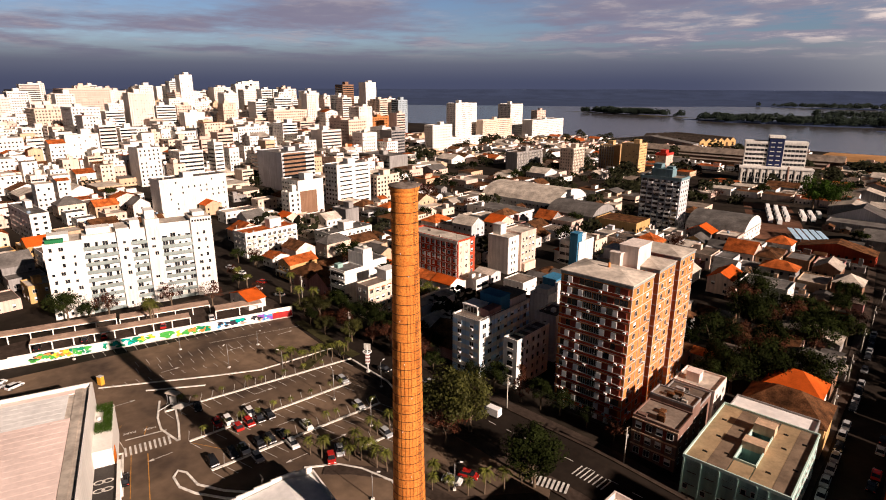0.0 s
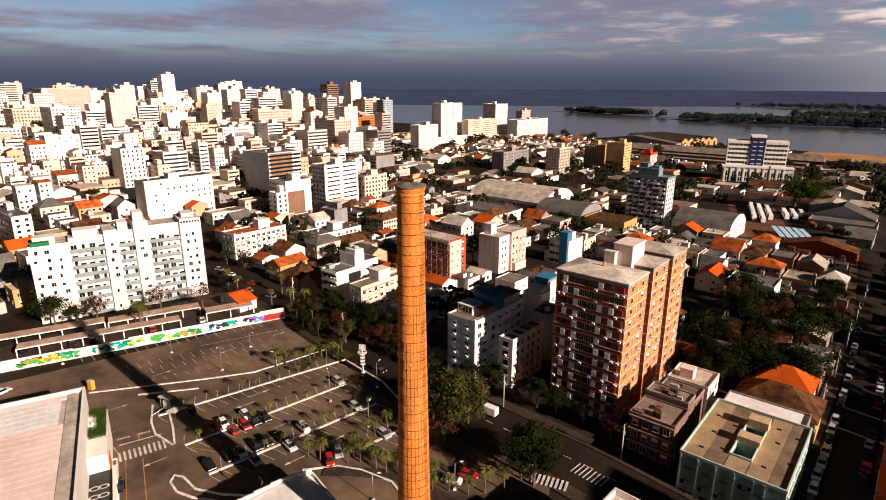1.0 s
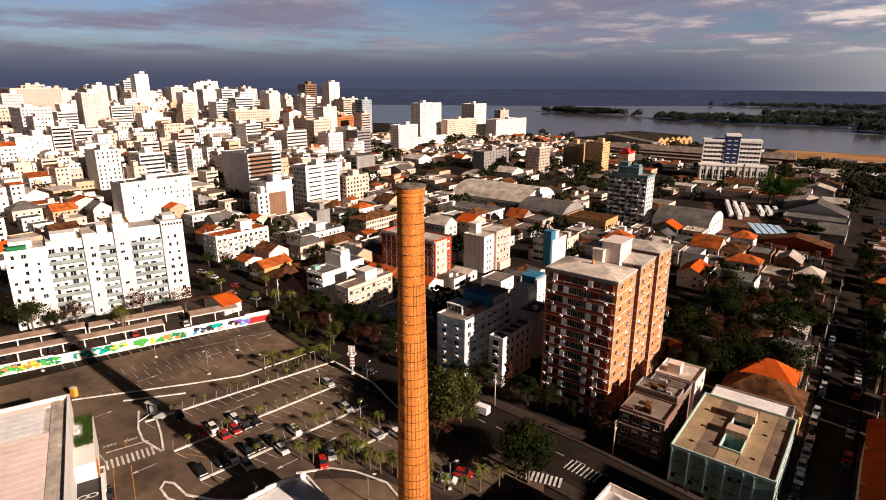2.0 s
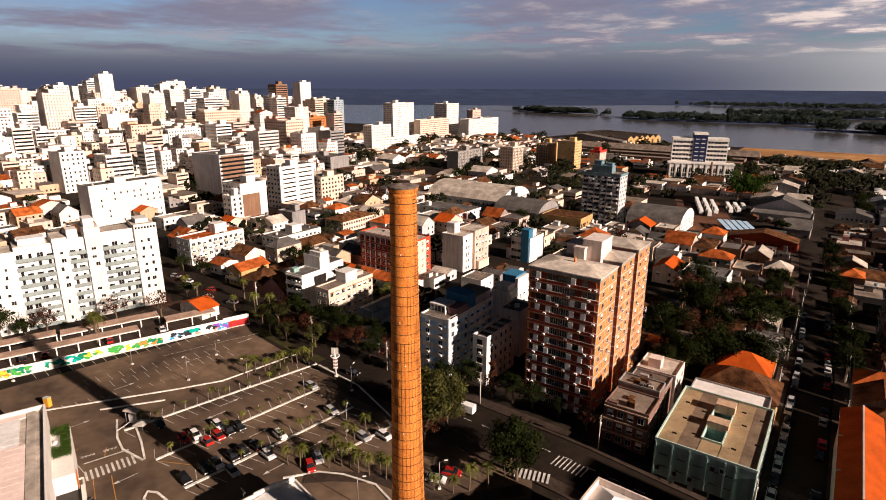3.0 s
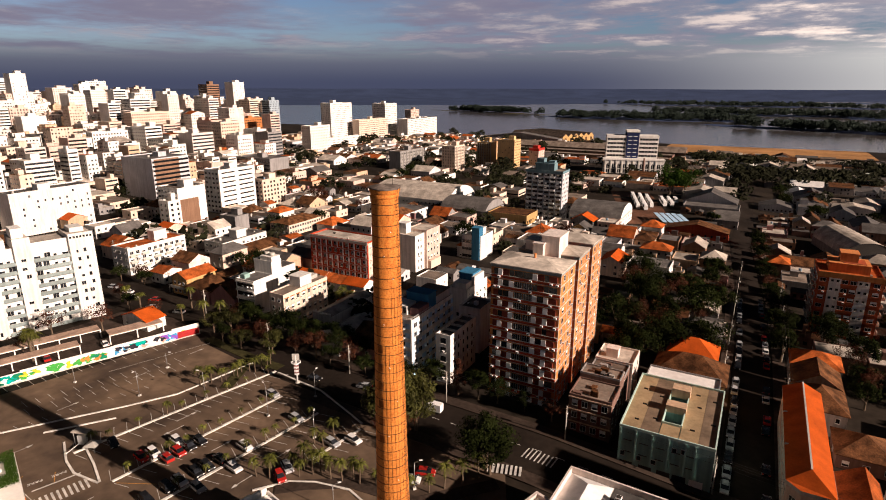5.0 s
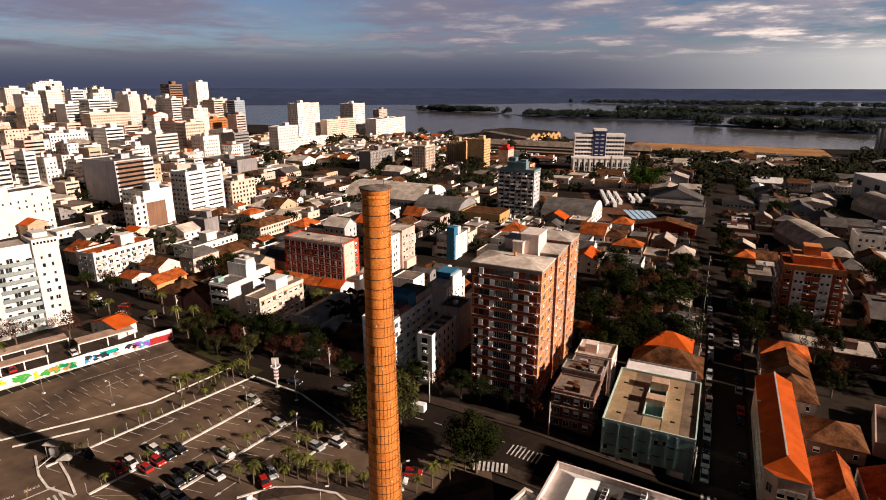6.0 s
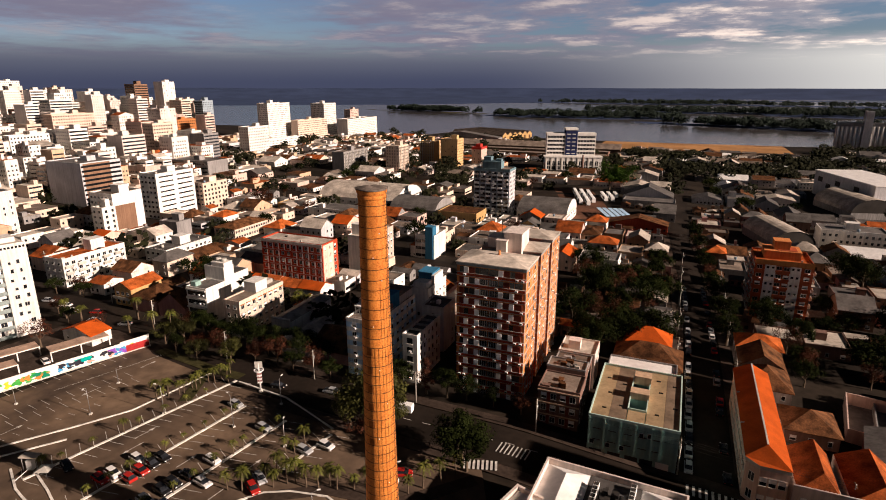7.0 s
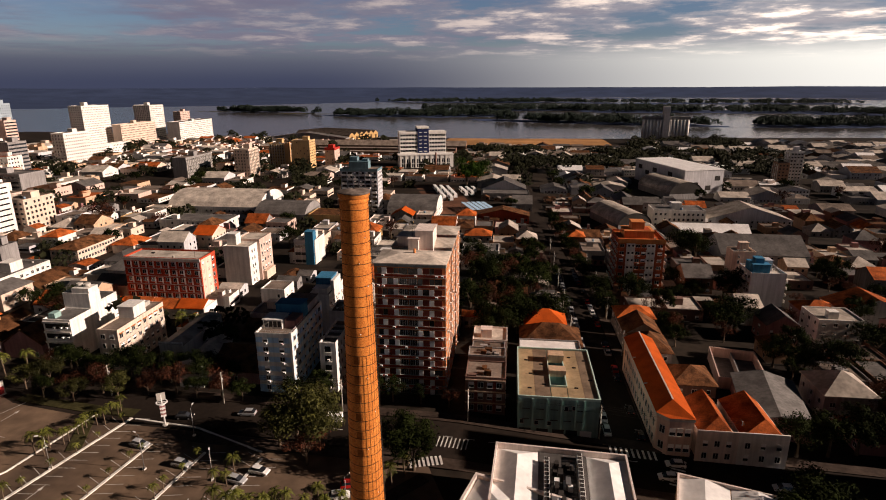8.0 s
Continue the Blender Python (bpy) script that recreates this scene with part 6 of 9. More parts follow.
def orange_roof_row():
    """Low shops under one long tiled roof, with a white gable at the sunny end."""
    x, y, w, d, h = -172.0, 152.5, 39.0, 8.6, 3.6
    t = thing("shop_row", x, y, land(x, y), 0, "low shop row under a long orange tiled roof", "house")
    FOOT.append((x - 0.5, y - 1, x + w + 0.5, y + d + 0.5))
    bm = bmesh.new()
    box(bm, 0, 0, -1.5, w, d, h)
    box(bm, w - 0.02, -0.2, -1.5, w + 0.35, d + 0.2, h + 0.5)
    part("wall", bm, WALL["white"], t)
    for k in range(4):
        bm = bmesh.new()
        a, b = w * k / 4, w * (k + 1) / 4 - 0.15
        gable(bm, a, 0, b, d, h + 0.3 * (k % 2), 2.0, True, over=0.1)
        part("roof", bm, (ROOF_TILE if k % 3 else ROOF_BRIGHT, WALL["white"]), t)
    rnd = random.Random(91)
    wall_windows(t, (0, 0, 0, w), 1, 3.0, [2 + k * 4.4 for k in range(9)], (1.2, 1.6), rnd, ac=0)


orange_roof_row()


# houses set by measure: the orange-roofed row, the white roofed hall and its neighbours
HAND = random.Random(21)


def white_hall():
    x0, y0, w, d, z = -34.2, 59.6, 24.4, 21.5, -2.0
    t = thing("market_hall", x0, y0, z, -3, "white-roofed hall with a sunken plant deck on top", "hall")
    FOOT.append((x0 - 1, y0 - 1, x0 + w + 2, y0 + d + 2))
    h = 10.4
    bm = bmesh.new()
    box(bm, 0, 0, -2, w, d, h - 1.0)
    part("wall", bm, WALL["peach"], t, "peach coloured walls")
    bm = bmesh.new()
    rim(bm, 0, 0, w, d, 0.35, h - 1.0, h + 0.3)
    part("parapet", bm, WALL["pinkw"], t, "pale parapet round the roof")
    for a, c in ((0.4, 8.2), (17.0, 24.6)):
        bm = bmesh.new()
        m = (a + c) / 2
        e0, e1 = 0.4, d - 0.4
        poly(bm, [(a, e0, h - 0.9), (m, e0 + 3, h + 0.5), (m, e1 - 3, h + 0.5), (a, e1, h - 0.9)])
        poly(bm, [(c, e1, h - 0.9), (m, e1 - 3, h + 0.5), (m, e0 + 3, h + 0.5), (c, e0, h - 0.9)])
        poly(bm, [(a, e0, h - 0.9), (c, e0, h - 0.9), (m, e0 + 3, h + 0.5)])
        poly(bm, [(c, e1, h - 0.9), (a, e1, h - 0.9), (m, e1 - 3, h + 0.5)])
        part("roof", bm, ROOF_WHITE, t, "white hipped metal roof")
    bm = bmesh.new()
    box(bm, 8.2, 0.4, h - 1.0, 17.0, d - 0.4, h - 0.8)
    part("deck", bm, ROOF_GREY, t, "dark sunken roof deck")
    unit = bmesh.new()
    box(unit, 0, 0, 0, 0.95, 1.0, 1.1)
    box(unit, 0.1, 0.1, 1.1, 0.85, 0.9, 1.16, 1)
    unit = to_mesh("cooling_unit", unit, SHUTTER, DARK_METAL)
    for x, k0, k1 in ((9.2, 6, 17), (15.2, 5, 19)):
        for k in range(k0, k1):
            o = part("cooling_unit", unit, None, t)
            o.location = (x, k * 1.08, h - 0.78)
    rnd = random.Random(8)
    for k in range(20):
        bm = bmesh.new()
        a, b = rnd.uniform(10.4, 14), rnd.uniform(4, 17)
        box(bm, a, b, h - 0.8, a + rnd.uniform(0.5, 1.3), b + rnd.uniform(0.5, 2.2), h + rnd.uniform(-0.2, 1.0))
        part("plant_box", bm, rnd.choice((DARK_METAL, DARK_METAL, METAL, SHUTTER)), t)
    for a, b in ((10.4, 0.9), (14.9, 0.9)):
        bm = bmesh.new()
        for k in range(12):
            tube(bm, a, 5 + k * 1.1, h - 0.8, h + 0.6, 0.04, 0.04, 5)
        box(bm, a - 0.04, 5, h + 0.56, a + 0.04, 17.2, h + 0.64)
        box(bm, a - 0.04, 5, h - 0.1, a + 0.04, 17.2, h - 0.02)
        part("railing", bm, DARK_METAL, t)


white_hall()
t = thing("market_wing", -42.5, 52.0, -2.0, -17, "lower hall wing with white hipped metal roofs", "hall")
FOOT.append((-40, 48, -10, 74))
bm = bmesh.new()
box(bm, 0, 0, -1, 24, 21, 9.2)
part("wall", bm, WALL["peach"], t)
bm = bmesh.new()
rim(bm, -0.1, -0.1, 24.1, 21.1, 0.5, 9.2, 10.2)
part("parapet", bm, WALL["pinkw"], t)
for a, c in ((0.6, 11.8), (12.2, 23.4)):
    bm = bmesh.new()
    low_hip(bm, a, 0.6, c, 20.4, 9.5, 1.6, over=0.0, thick=0.2)
    part("roof", bm, ROOF_WHITE, t, "white hipped metal roof")

t = thing("corner_hall", -2.4, 68.0, -3.5, -16, "brown-walled corner hall with a white sheet roof", "hall")
FOOT.append((-4, 60, 21, 84))
bm = bmesh.new()
box(bm, 0, 0, -1, 18, 14, 7.0)
part("wall", bm, WALL["peach"], t)
bm = bmesh.new()
rim(bm, -0.1, -0.1, 18.1, 14.1, 0.35, 7.0, 7.8)
part("parapet", bm, WALL["pinkw"], t)
for a, c in ((0.3, 8.9), (9.1, 17.7)):
    bm = bmesh.new()
    gable(bm, a, 0.3, c, 13.7, 7.0, 0.8, False, over=0.0)
    part("roof", bm, (ROOF_WHITE, WALL["pinkw"]), t, "white gabled metal roof")


def orange_row():
    x0, y0, w, d = 1.8, 98.0, 7.2, 40.5
    z = -3.6
    t = thing("corner_house", x0, y0, z, 0, "old corner house row with a bright orange tiled roof", "house")
    FOOT.append((x0 - 2, y0 - 2, x0 + w + 1, y0 + d + 1))
    h = 9.4
    bm = bmesh.new()
    prism(bm, [(2.2, 0), (w, 0), (w, d), (0, d), (0, 2.2)], -1.5, h)
    part("wall", bm, WALL["pink"], t, "rose rendered old facade")
    bm = bmesh.new()
    cx, r = w * 0.5, 2.2
    e = 0.35
    poly(bm, [(-e, 2.0, h + 0.1), (cx, 4.2, h + r), (cx, d, h + r), (-e, d + e, h + 0.1)])
    poly(bm, [(w + e, -e, h + 0.1), (w + e, d + e, h + 0.1), (cx, d, h + r), (cx, 4.2, h + r)])
    poly(bm, [(-e, 2.0, h + 0.1), (2.0, -e, h + 0.1), (w + e, -e, h + 0.1), (cx, 4.2, h + r)])
    part("roof", bm, ROOF_BRIGHT, t, "bright orange tiled roof with pale ridges")
    bm = bmesh.new()
    for a, b in (((cx, 6.0), (cx, d)),):
        box(bm, cx - 0.16, 4.2, h + r - 0.03, cx + 0.16, d, h + r + 0.12)
    for yy in (14.0, 27.5):
        prism(bm, [(-0.3, yy), (cx, yy), (cx, yy + 0.3), (-0.3, yy + 0.3)], h + 0.2, h + 0.5)
    part("ridge", bm, TRIM, t)
    bm = bmesh.new()
    prism(bm, [(2.0, -0.3), (w + 0.2, -0.3), (w + 0.2, -0.02), (2.15, -0.02), (-0.02, 2.15), (-0.02, d), (-0.3, d), (-0.3, 2.0)], h - 0.7, h + 0.05)
    part("cornice", bm, TRIM, t)
    rnd = random.Random(2)
    for f in range(2):
        for k in range(14):
            hang(window_mesh(1.2, 1.8, "plain"), t, 0, 4 + k * 2.6, 1.2 + f * 3.9, -90)
        for k in range(3):
            hang(window_mesh(1.2, 1.8, "shutter"), t, 3.0 + k * 1.6, 0, 1.2 + f * 3.9, 0)
        hang(window_mesh(1.2, 1.8, "plain"), t, 1.1, 1.1, 1.2 + f * 3.9, -45)
    # the two gabled wings that follow along the cross street
    for k, (a, wd, dd) in enumerate(((8.4, 7.4, 15.0), (17.0, 9.0, 15.5))):
        o = thing("terrace_house", x0 + a, y0 - 1.0, z - 0.2, 0, "pale rendered terrace house with a half-lit orange roof", "house")
        FOOT.append((x0 + a - 1, y0 - 2, x0 + a + wd + 1, y0 + dd + 2))
        hh = 6.6
        bm = bmesh.new()
        box(bm, 0, 0, -1.5, wd, dd, hh)
        box(bm, -0.6, -0.1, hh, wd + 0.6, 0.25, hh + 1.1)
        box(bm, -0.6, -0.1, -1.5, wd + 0.6, 0.0, hh)
        part("wall", bm, WALL["pinkw"] if k == 0 else WALL["white"], o)
        bm = bmesh.new()
        m, a0, a1, r = wd * 0.62, 0.1, wd - 0.1, 2.8
        poly(bm, [(a0, 0.3, hh), (m, 3.2, hh + r), (m, dd, hh + r), (a0, dd, hh)])
        poly(bm, [(a1, dd, hh), (m, dd, hh + r), (m, 3.2, hh + r), (a1, 0.3, hh)])
        poly(bm, [(a1, 0.3, hh), (m, 3.2, hh + r), (a0, 0.3, hh)])
        poly(bm, [(a0, dd, hh), (m, dd, hh + r), (a1, dd, hh)], 1)
        poly(bm, [(a0, 0.3, hh), (a0, dd, hh), (a1, dd, hh), (a1, 0.3, hh)], 1)
        weld(bm)
        part("roof", bm, (ROOF_TILE, WALL["white"]), o)
        for f in range(2):
            for u in (1.3, wd / 2, wd - 1.3):
                hang(window_mesh(1.0, 1.4, rnd.choice(("plain", "shutter"))), o, u, -0.1, 1.0 + f * 3.0, 0)


orange_row()
t = thing("gabled_hall", 24.6, 110.0, -5.8, -12, "pale grey sheet-roofed hall with a low gable", "hall")
FOOT.append((22, 104, 46, 134))
bm = bmesh.new()
box(bm, 0, 0, -1.5, 14.4, 23, 5.4)
part("wall", bm, WALL["greyred"], t)
bm = bmesh.new()
gable(bm, 0, 0, 14.4, 23, 5.4, 1.9, False)
part("roof", bm, (surface("grey fibre roof", (0.17, 0.16, 0.15), var=0.3, coarse=0.3, fine=1.2), WALL["greyred"]), t)
t = thing("walled_yard", 26.0, 132.0, -5.0, -10, "unroofed concrete yard with bare walls", "yard")
FOOT.append((24, 128, 46, 154))
bm = bmesh.new()
rim(bm, 0, 0, 12.5, 19.5, 0.3, -1.0, 3.6)
part("wall", bm, WALL["pink"], t, "bare reddish yard wall")
bm = bmesh.new()
box(bm, 0.3, 0.3, -0.5, 12.2, 19.2, 0.5)
part("slab", bm, ROOF_GREY, t)
bm = bmesh.new()
box(bm, 6.0, 0.3, 0.5, 6.3, 19.2, 2.6)
part("partition", bm, WALL["grey"], t)
for x, y, w, d, h, style, roof, wall, label in (
        (12.5, 126.0, 11.0, 11.0, 3.4, "hip", ROOF_OLD, "redbrown", "low house with an old tiled roof beside the yard"),
        (4.4, 139.0, 11.0, 12.0, 6.0, "hip", ROOF_OLD, "grey", "house with an old orange brown hipped roof"),
        (4.6, 152.5, 11.0, 11.0, 6.0, "gable", ROOF_OLD, "grey", "house with an old orange brown gabled roof"),
        (4.6, 165.0, 12.0, 10.0, 6.2, "hip", ROOF_TILE, "grey", "house with a weathered hipped tile roof"),
        (-40.8, 128.0, 9.4, 9.0, 9.2, "flat", ROOF_PALE, "pinkw", "pale rear house with a tan flat roof"),
        (-187.5, 119.0, 11.5, 13.0, 5.0, "hip", ROOF_OLD, "greyred", "old rose house with a dark hipped roof"),
        (-175.0, 119.0, 12.0, 12.0, 4.6, "gable", ROOF_OLD, "greyred", "old dark-roofed house beside the stepped block"),
        (-28.0, 128.0, 16.5, 6.0, 8.6, "flat", ROOF_WHITE, "grey", "low building with a pale sheet roof"),
        (-27.5, 134.5, 17.0, 12.5, 7.0, "hip", ROOF_OLD, "ochre", "house with a broad brown tiled roof"),
        (-26.0, 149.0, 12.5, 10.5, 6.6, "hip", ROOF_BRIGHT, "white", "villa with a bright orange hipped roof"),
        (-34.0, 198.0, 18.0, 9.0, 3.4, "gable", ROOF_PALE, "grey", "shed with a long pale roof among trees"),
        (-52.0, 222.0, 16.0, 12.0, 8.6, "flat", ROOF_GREY, "white", "white three-storey house with a grey roof"),
        (14.0, 236.0, 24.0, 16.0, 7.0, "flat", ROOF_PALE, "grey", "grey flat-roofed workshop beside the yards"),
        (-246.0, 316.0, 60.0, 40.0, 7.0, "arch", ROOF_PALE, "white", "large arched warehouse with a tan roof"),
        (-318.0, 700.0, 215.0, 17.0, 6.0, "flat", ROOF_FLAT, "brown", "long dark railway shed"),
        (-335.0, 742.0, 230.0, 19.0, 6.5, "flat", ROOF_FLAT, "redbrown", "long dark goods shed beside the railway"),
        (-345.0, 784.0, 250.0, 20.0, 7.0, "gable", ROOF_FLAT, "brown", "long dark goods shed near the port"),
        (-178.0, 292.0, 30.0, 28.0, 8.0, "arch", ROOF_GREY, "grey", "arched warehouse with a grey sheet roof"),
        (-228.0, 278.0, 40.0, 16.0, 6.0, "flat", ROOF_GREY, "white", "showroom with a grey roof and white wall"),
        (-146.0, 292.0, 24.0, 18.0, 8.0, "flat", ROOF_OLD, "ochre", "open ochre shed with a rusty roof"),
        (-30.0, 366.0, 13.0, 20.0, 5.0, "gable", ROOF_GREY, "grey", "depot hall with a grey roof"),
        (-52.0, 402.0, 34.0, 16.0, 5.0, "flat", ROOF_GREY, "grey", "wide depot hall with a dark flat roof"),
        (-54.0, 420.0, 34.0, 20.0, 5.5, "gable", ROOF_GREY, "tealw", "wide depot hall with a grey gabled roof"),
        (-106.0, 320.0, 30.0, 34.0, 6.5, "arch", ROOF_GREY, "white", "white hall with an arched end and dark roof"),
        (-108.5, 112.0, 13.5, 17.0, 3.6, "gable", ROOF_OLD, "greyred", "low dark-roofed house beside the avenue"),
        (-109.0, 131.0, 14.0, 12.0, 4.6, "gable", ROOF_OLD, "redbrown", "house with a dark brown roof behind the avenue"),
        (68.7, 169.0, 14.0, 12.0, 8.6, "flat", ROOF_PALE, "white", "white two-storey house in the shade"),
        (84.0, 186.0, 24.0, 13.0, 6.6, "gable", ROOF_TILE, "white", "white house with a wide red tiled roof"),
        (-52.0, 326.0, 32.0, 12.0, 4.0, "gable", ROOF_OLD, "red", "long dark red depot roof"),
        (70.0, 262.0, 40.0, 26.0, 6.0, "gable", ROOF_GREY, "tealw", "long grey workshop with a low roof"),
        (92.0, 352.0, 50.0, 22.0, 6.0, "gable", ROOF_PALE, "tealw", "long pale workshop with a low roof"),
        (60.0, 316.0, 44.0, 12.0, 4.0, "gable", ROOF_WHITE, "grey", "long open canopy with white roof"),
        (-130.0, 222.0, 12.0, 10.0, 5.5, "hip", ROOF_TILE, "white", "white house with an orange hipped roof")):
    house(x, y, w, d, h, style, roof, WALL[wall], label, HAND, windows=y < 260)


def stepped_house():
    """Three storeys of dark red render with cream bands, and a cluttered roof in steps."""
    z = land(-36, 112)
    t = thing("townhouse", -41.0, 106.0, z, 0, "dark red and cream townhouse with stepped cluttered roofs", "house")
    FOOT.append((-42, 105, -31, 128))
    rnd = random.Random(12)
    steps = ((0, 0, 9.5, 8.6, 9.2), (0, 8.6, 9.2, 13.6, 10.6), (0.4, 13.6, 9.0, 21.6, 8.4))
    for a, b, c, d, h in steps:
        bm = bmesh.new()
        box(bm, a, b, -2, c, d, h)
        part("wall", bm, WALL["redbrown"], t)
        bm = bmesh.new()
        box(bm, a + 0.2, b + 0.2, h, c - 0.2, d - 0.2, h + 0.08)
        part("roof", bm, ROOF_FLAT, t)
        bm = bmesh.new()
        rim(bm, a - 0.05, b + 0.02, c + 0.05, d - 0.02, 0.22, h, h + 0.45)
        part("parapet", bm, WALL["redbrown"] if b == 0 else WALL["grey"], t)
        for k in range(5):
            bm = bmesh.new()
            ux, uy = rnd.uniform(a + 0.5, c - 2.4), rnd.uniform(b + 0.5, d - 2.2)
            box(bm, ux, uy, h + 0.08, ux + rnd.uniform(0.5, 2.0), uy + rnd.uniform(0.4, 1.8), h + rnd.uniform(0.4, 1.5))
            part("roof_clutter", bm, rnd.choice((ROOF_OLD, WALL["grey"], ROOF_GREY, WALL["redbrown"], TRIM)), t)
    for f in range(3):
        bm = bmesh.new()
        box(bm, -0.06, -0.16, f * 3.0 + 2.7, 9.56, 0.02, f * 3.0 + 3.0)
        part("floor_band", bm, WALL["peach"], t, "cream floor band")
        for u in (1.4, 3.6, 5.8, 8.0):
            hang(window_mesh(1.2, 1.4, "plain" if rnd.random() < 0.6 else "shutter"), t, u, 0, f * 3.0 + 0.9, 0)
            if u in (1.4, 5.8):
                bm = bmesh.new()
                box(bm, u + 0.75, -0.05, f * 3.0 + 0.3, u + 1.45, 0.02, f * 3.0 + 2.6)
                part("panel", bm, RED_PANEL, t, "dark red wall panel")
        for u in (2.0, 6.0, 11.0, 16.0):
            hang(window_mesh(0.8, 1.2), t, 9.5 if u < 8.6 else 9.2 if u < 13.6 else 9.0, u, f * 2.6 + 1.0, 90)


stepped_house()

# flat-roofed white shed by the river district
t = thing("exhibition_shed", 113.4, 483.7, -13.6, 16.6, "large white industrial shed with a pale flat roof", "shed")
FOOT.append((86, 480, 150, 580))
bm = bmesh.new()
box(bm, 0, 0, -3, 36, 84, 18)
part("wall", bm, WALL["tealw"], t)
bm = bmesh.new()
box(bm, -0.4, -0.4, 18, 36.4, 84.4, 18.7)
part("roof", bm, ROOF_WHITE, t)
for k in range(6):
    bm = bmesh.new()
    box(bm, -0.06, 6 + k * 13, 6 + 4 * (k % 2), 0.1, 13 + k * 13, 10 + 4 * (k % 2))
    part("opening", bm, DARK_METAL, t)
for u, z in ((8, 4), (20, 1), (28, 9)):
    bm = bmesh.new()
    box(bm, u, -0.06, z, u + 5, 0.1, z + 4)
    part("opening", bm, DARK_METAL, t)


def barrel(x, y, turn, w, d, wall_h, rise, label):
    t = thing("barrel_hall", x, y, land(x, y), turn, label, "hall")
    bm = bmesh.new()
    box(bm, 0, 0, -3, w, d, wall_h)
    part("wall", bm, WALL["grey"], t)
    bm = bmesh.new()
    k = 14
    arc = [(w / 2 - w / 2 * math.cos(math.pi * i / k), wall_h + rise * math.sin(math.pi * i / k)) for i in range(k + 1)]
    for (xa, za), (xb, zb) in zip(arc, arc[1:]):
        poly(bm, [(xa, -0.3, za), (xb, -0.3, zb), (xb, d + 0.3, zb), (xa, d + 0.3, za)])
    weld(bm)
    part("roof", bm, ROOF_PALE, t, "pale curved sheet roof")
    for yy in (0.0, d):
        bm = bmesh.new()
        poly(bm, [(a, yy, b) for a, b in arc])
        part("gable_end", bm, DARK_METAL if yy == 0 else WALL["grey"], t)


barrel(94.0, 452.0, 16.6, 29, 50, 4, 9.5, "large barrel-roofed grey hall with a dark end")
barrel(32.0, 322.0, 16.6, 21, 40, 4, 7.0, "smaller barrel-roofed grey hall")
FOOT.append((76, 448, 128, 512))
FOOT.append((16, 318, 56, 372))

# ground that stays free of houses
FOOT.append((-205, -60, -20, 88))
FOOT.append((-110, 388, -62, 470))
FOOT.append((-82, 338, -36, 392))
FOOT.append((-140, 850, 140, 1100))
FOOT.append((-212, 0, -150, 104))
FOOT.append((-158, 96, -42, 111))
FOOT.append((8, 30, 130, 96))
FOOT.append((-66, 100, -40, 152))
FOOT.append((-10, 96, 2, 240))
FOOT.append((-200, 60, -112, 99))
# unseen apartment blocks added at the top of the avenue to shade the crossing
block(62.0, 82.0, 13.0, 14.0, 46.0, "cream", "unseen cream apartment tower added to shade the avenue", "grid", "grid")
block(62.0, 100.0, 13.0, 14.0, 12.0, "cream", "unseen low cream apartment block added beyond the avenue", "grid", "grid")
STREETS = [([(110, 96), (112, 700)], 6), ([(-119, 146), (-126, 185), (-137, 240), (-152, 330), (-168, 440), (-185, 640)], 6), ([(-225, 124), (-228, 640)], 6), ([(-330, 215), (420, 205)], 6), ([(-340, 325), (420, 322)], 6), ([(-400, 436), (420, 436)], 6),
           ([(-560, 560), (420, 556)], 6), ([(-335, 150), (-350, 600)], 6), ([(215, 90), (218, 620)], 6)]
PARK = [(-60, 150, 46, 205), (-60, 150, -11, 262)]      # the wooded yards behind the tower


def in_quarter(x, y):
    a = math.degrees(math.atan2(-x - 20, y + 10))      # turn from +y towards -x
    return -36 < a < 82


fill = random.Random(77)
count_near = 0
y = 26.0
STYLES = (("hip", 2), ("gable", 4), ("flat", 9))
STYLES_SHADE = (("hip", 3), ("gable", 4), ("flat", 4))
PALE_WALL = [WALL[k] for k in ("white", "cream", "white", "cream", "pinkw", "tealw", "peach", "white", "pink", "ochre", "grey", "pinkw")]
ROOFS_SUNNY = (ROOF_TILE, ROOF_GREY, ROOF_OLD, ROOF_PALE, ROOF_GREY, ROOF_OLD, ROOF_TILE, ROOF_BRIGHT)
ROOFS_SHADED = (ROOF_GREY, ROOF_PALE, ROOF_OLD, ROOF_OLD, ROOF_PALE, ROOF_GREY, ROOF_OLD, ROOF_TILE)
KINDS = {"hip": "house with a hipped tile roof", "gable": "house with a gabled roof", "flat": "flat-roofed rendered house"}
spots = []
while y < 420:
    x = -420.0
    while x < 190:
        w, d = fill.uniform(7.5, 13.5), fill.uniform(9, 15)
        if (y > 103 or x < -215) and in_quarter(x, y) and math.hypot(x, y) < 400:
            spots.append((x + fill.uniform(0, 2), y + fill.uniform(0, 2.5), w, d))
        x += w + fill.uniform(0.3, 1.6)
    y += 15.5
spots.sort(key=lambda s: math.hypot(s[0] + 20, s[1]))
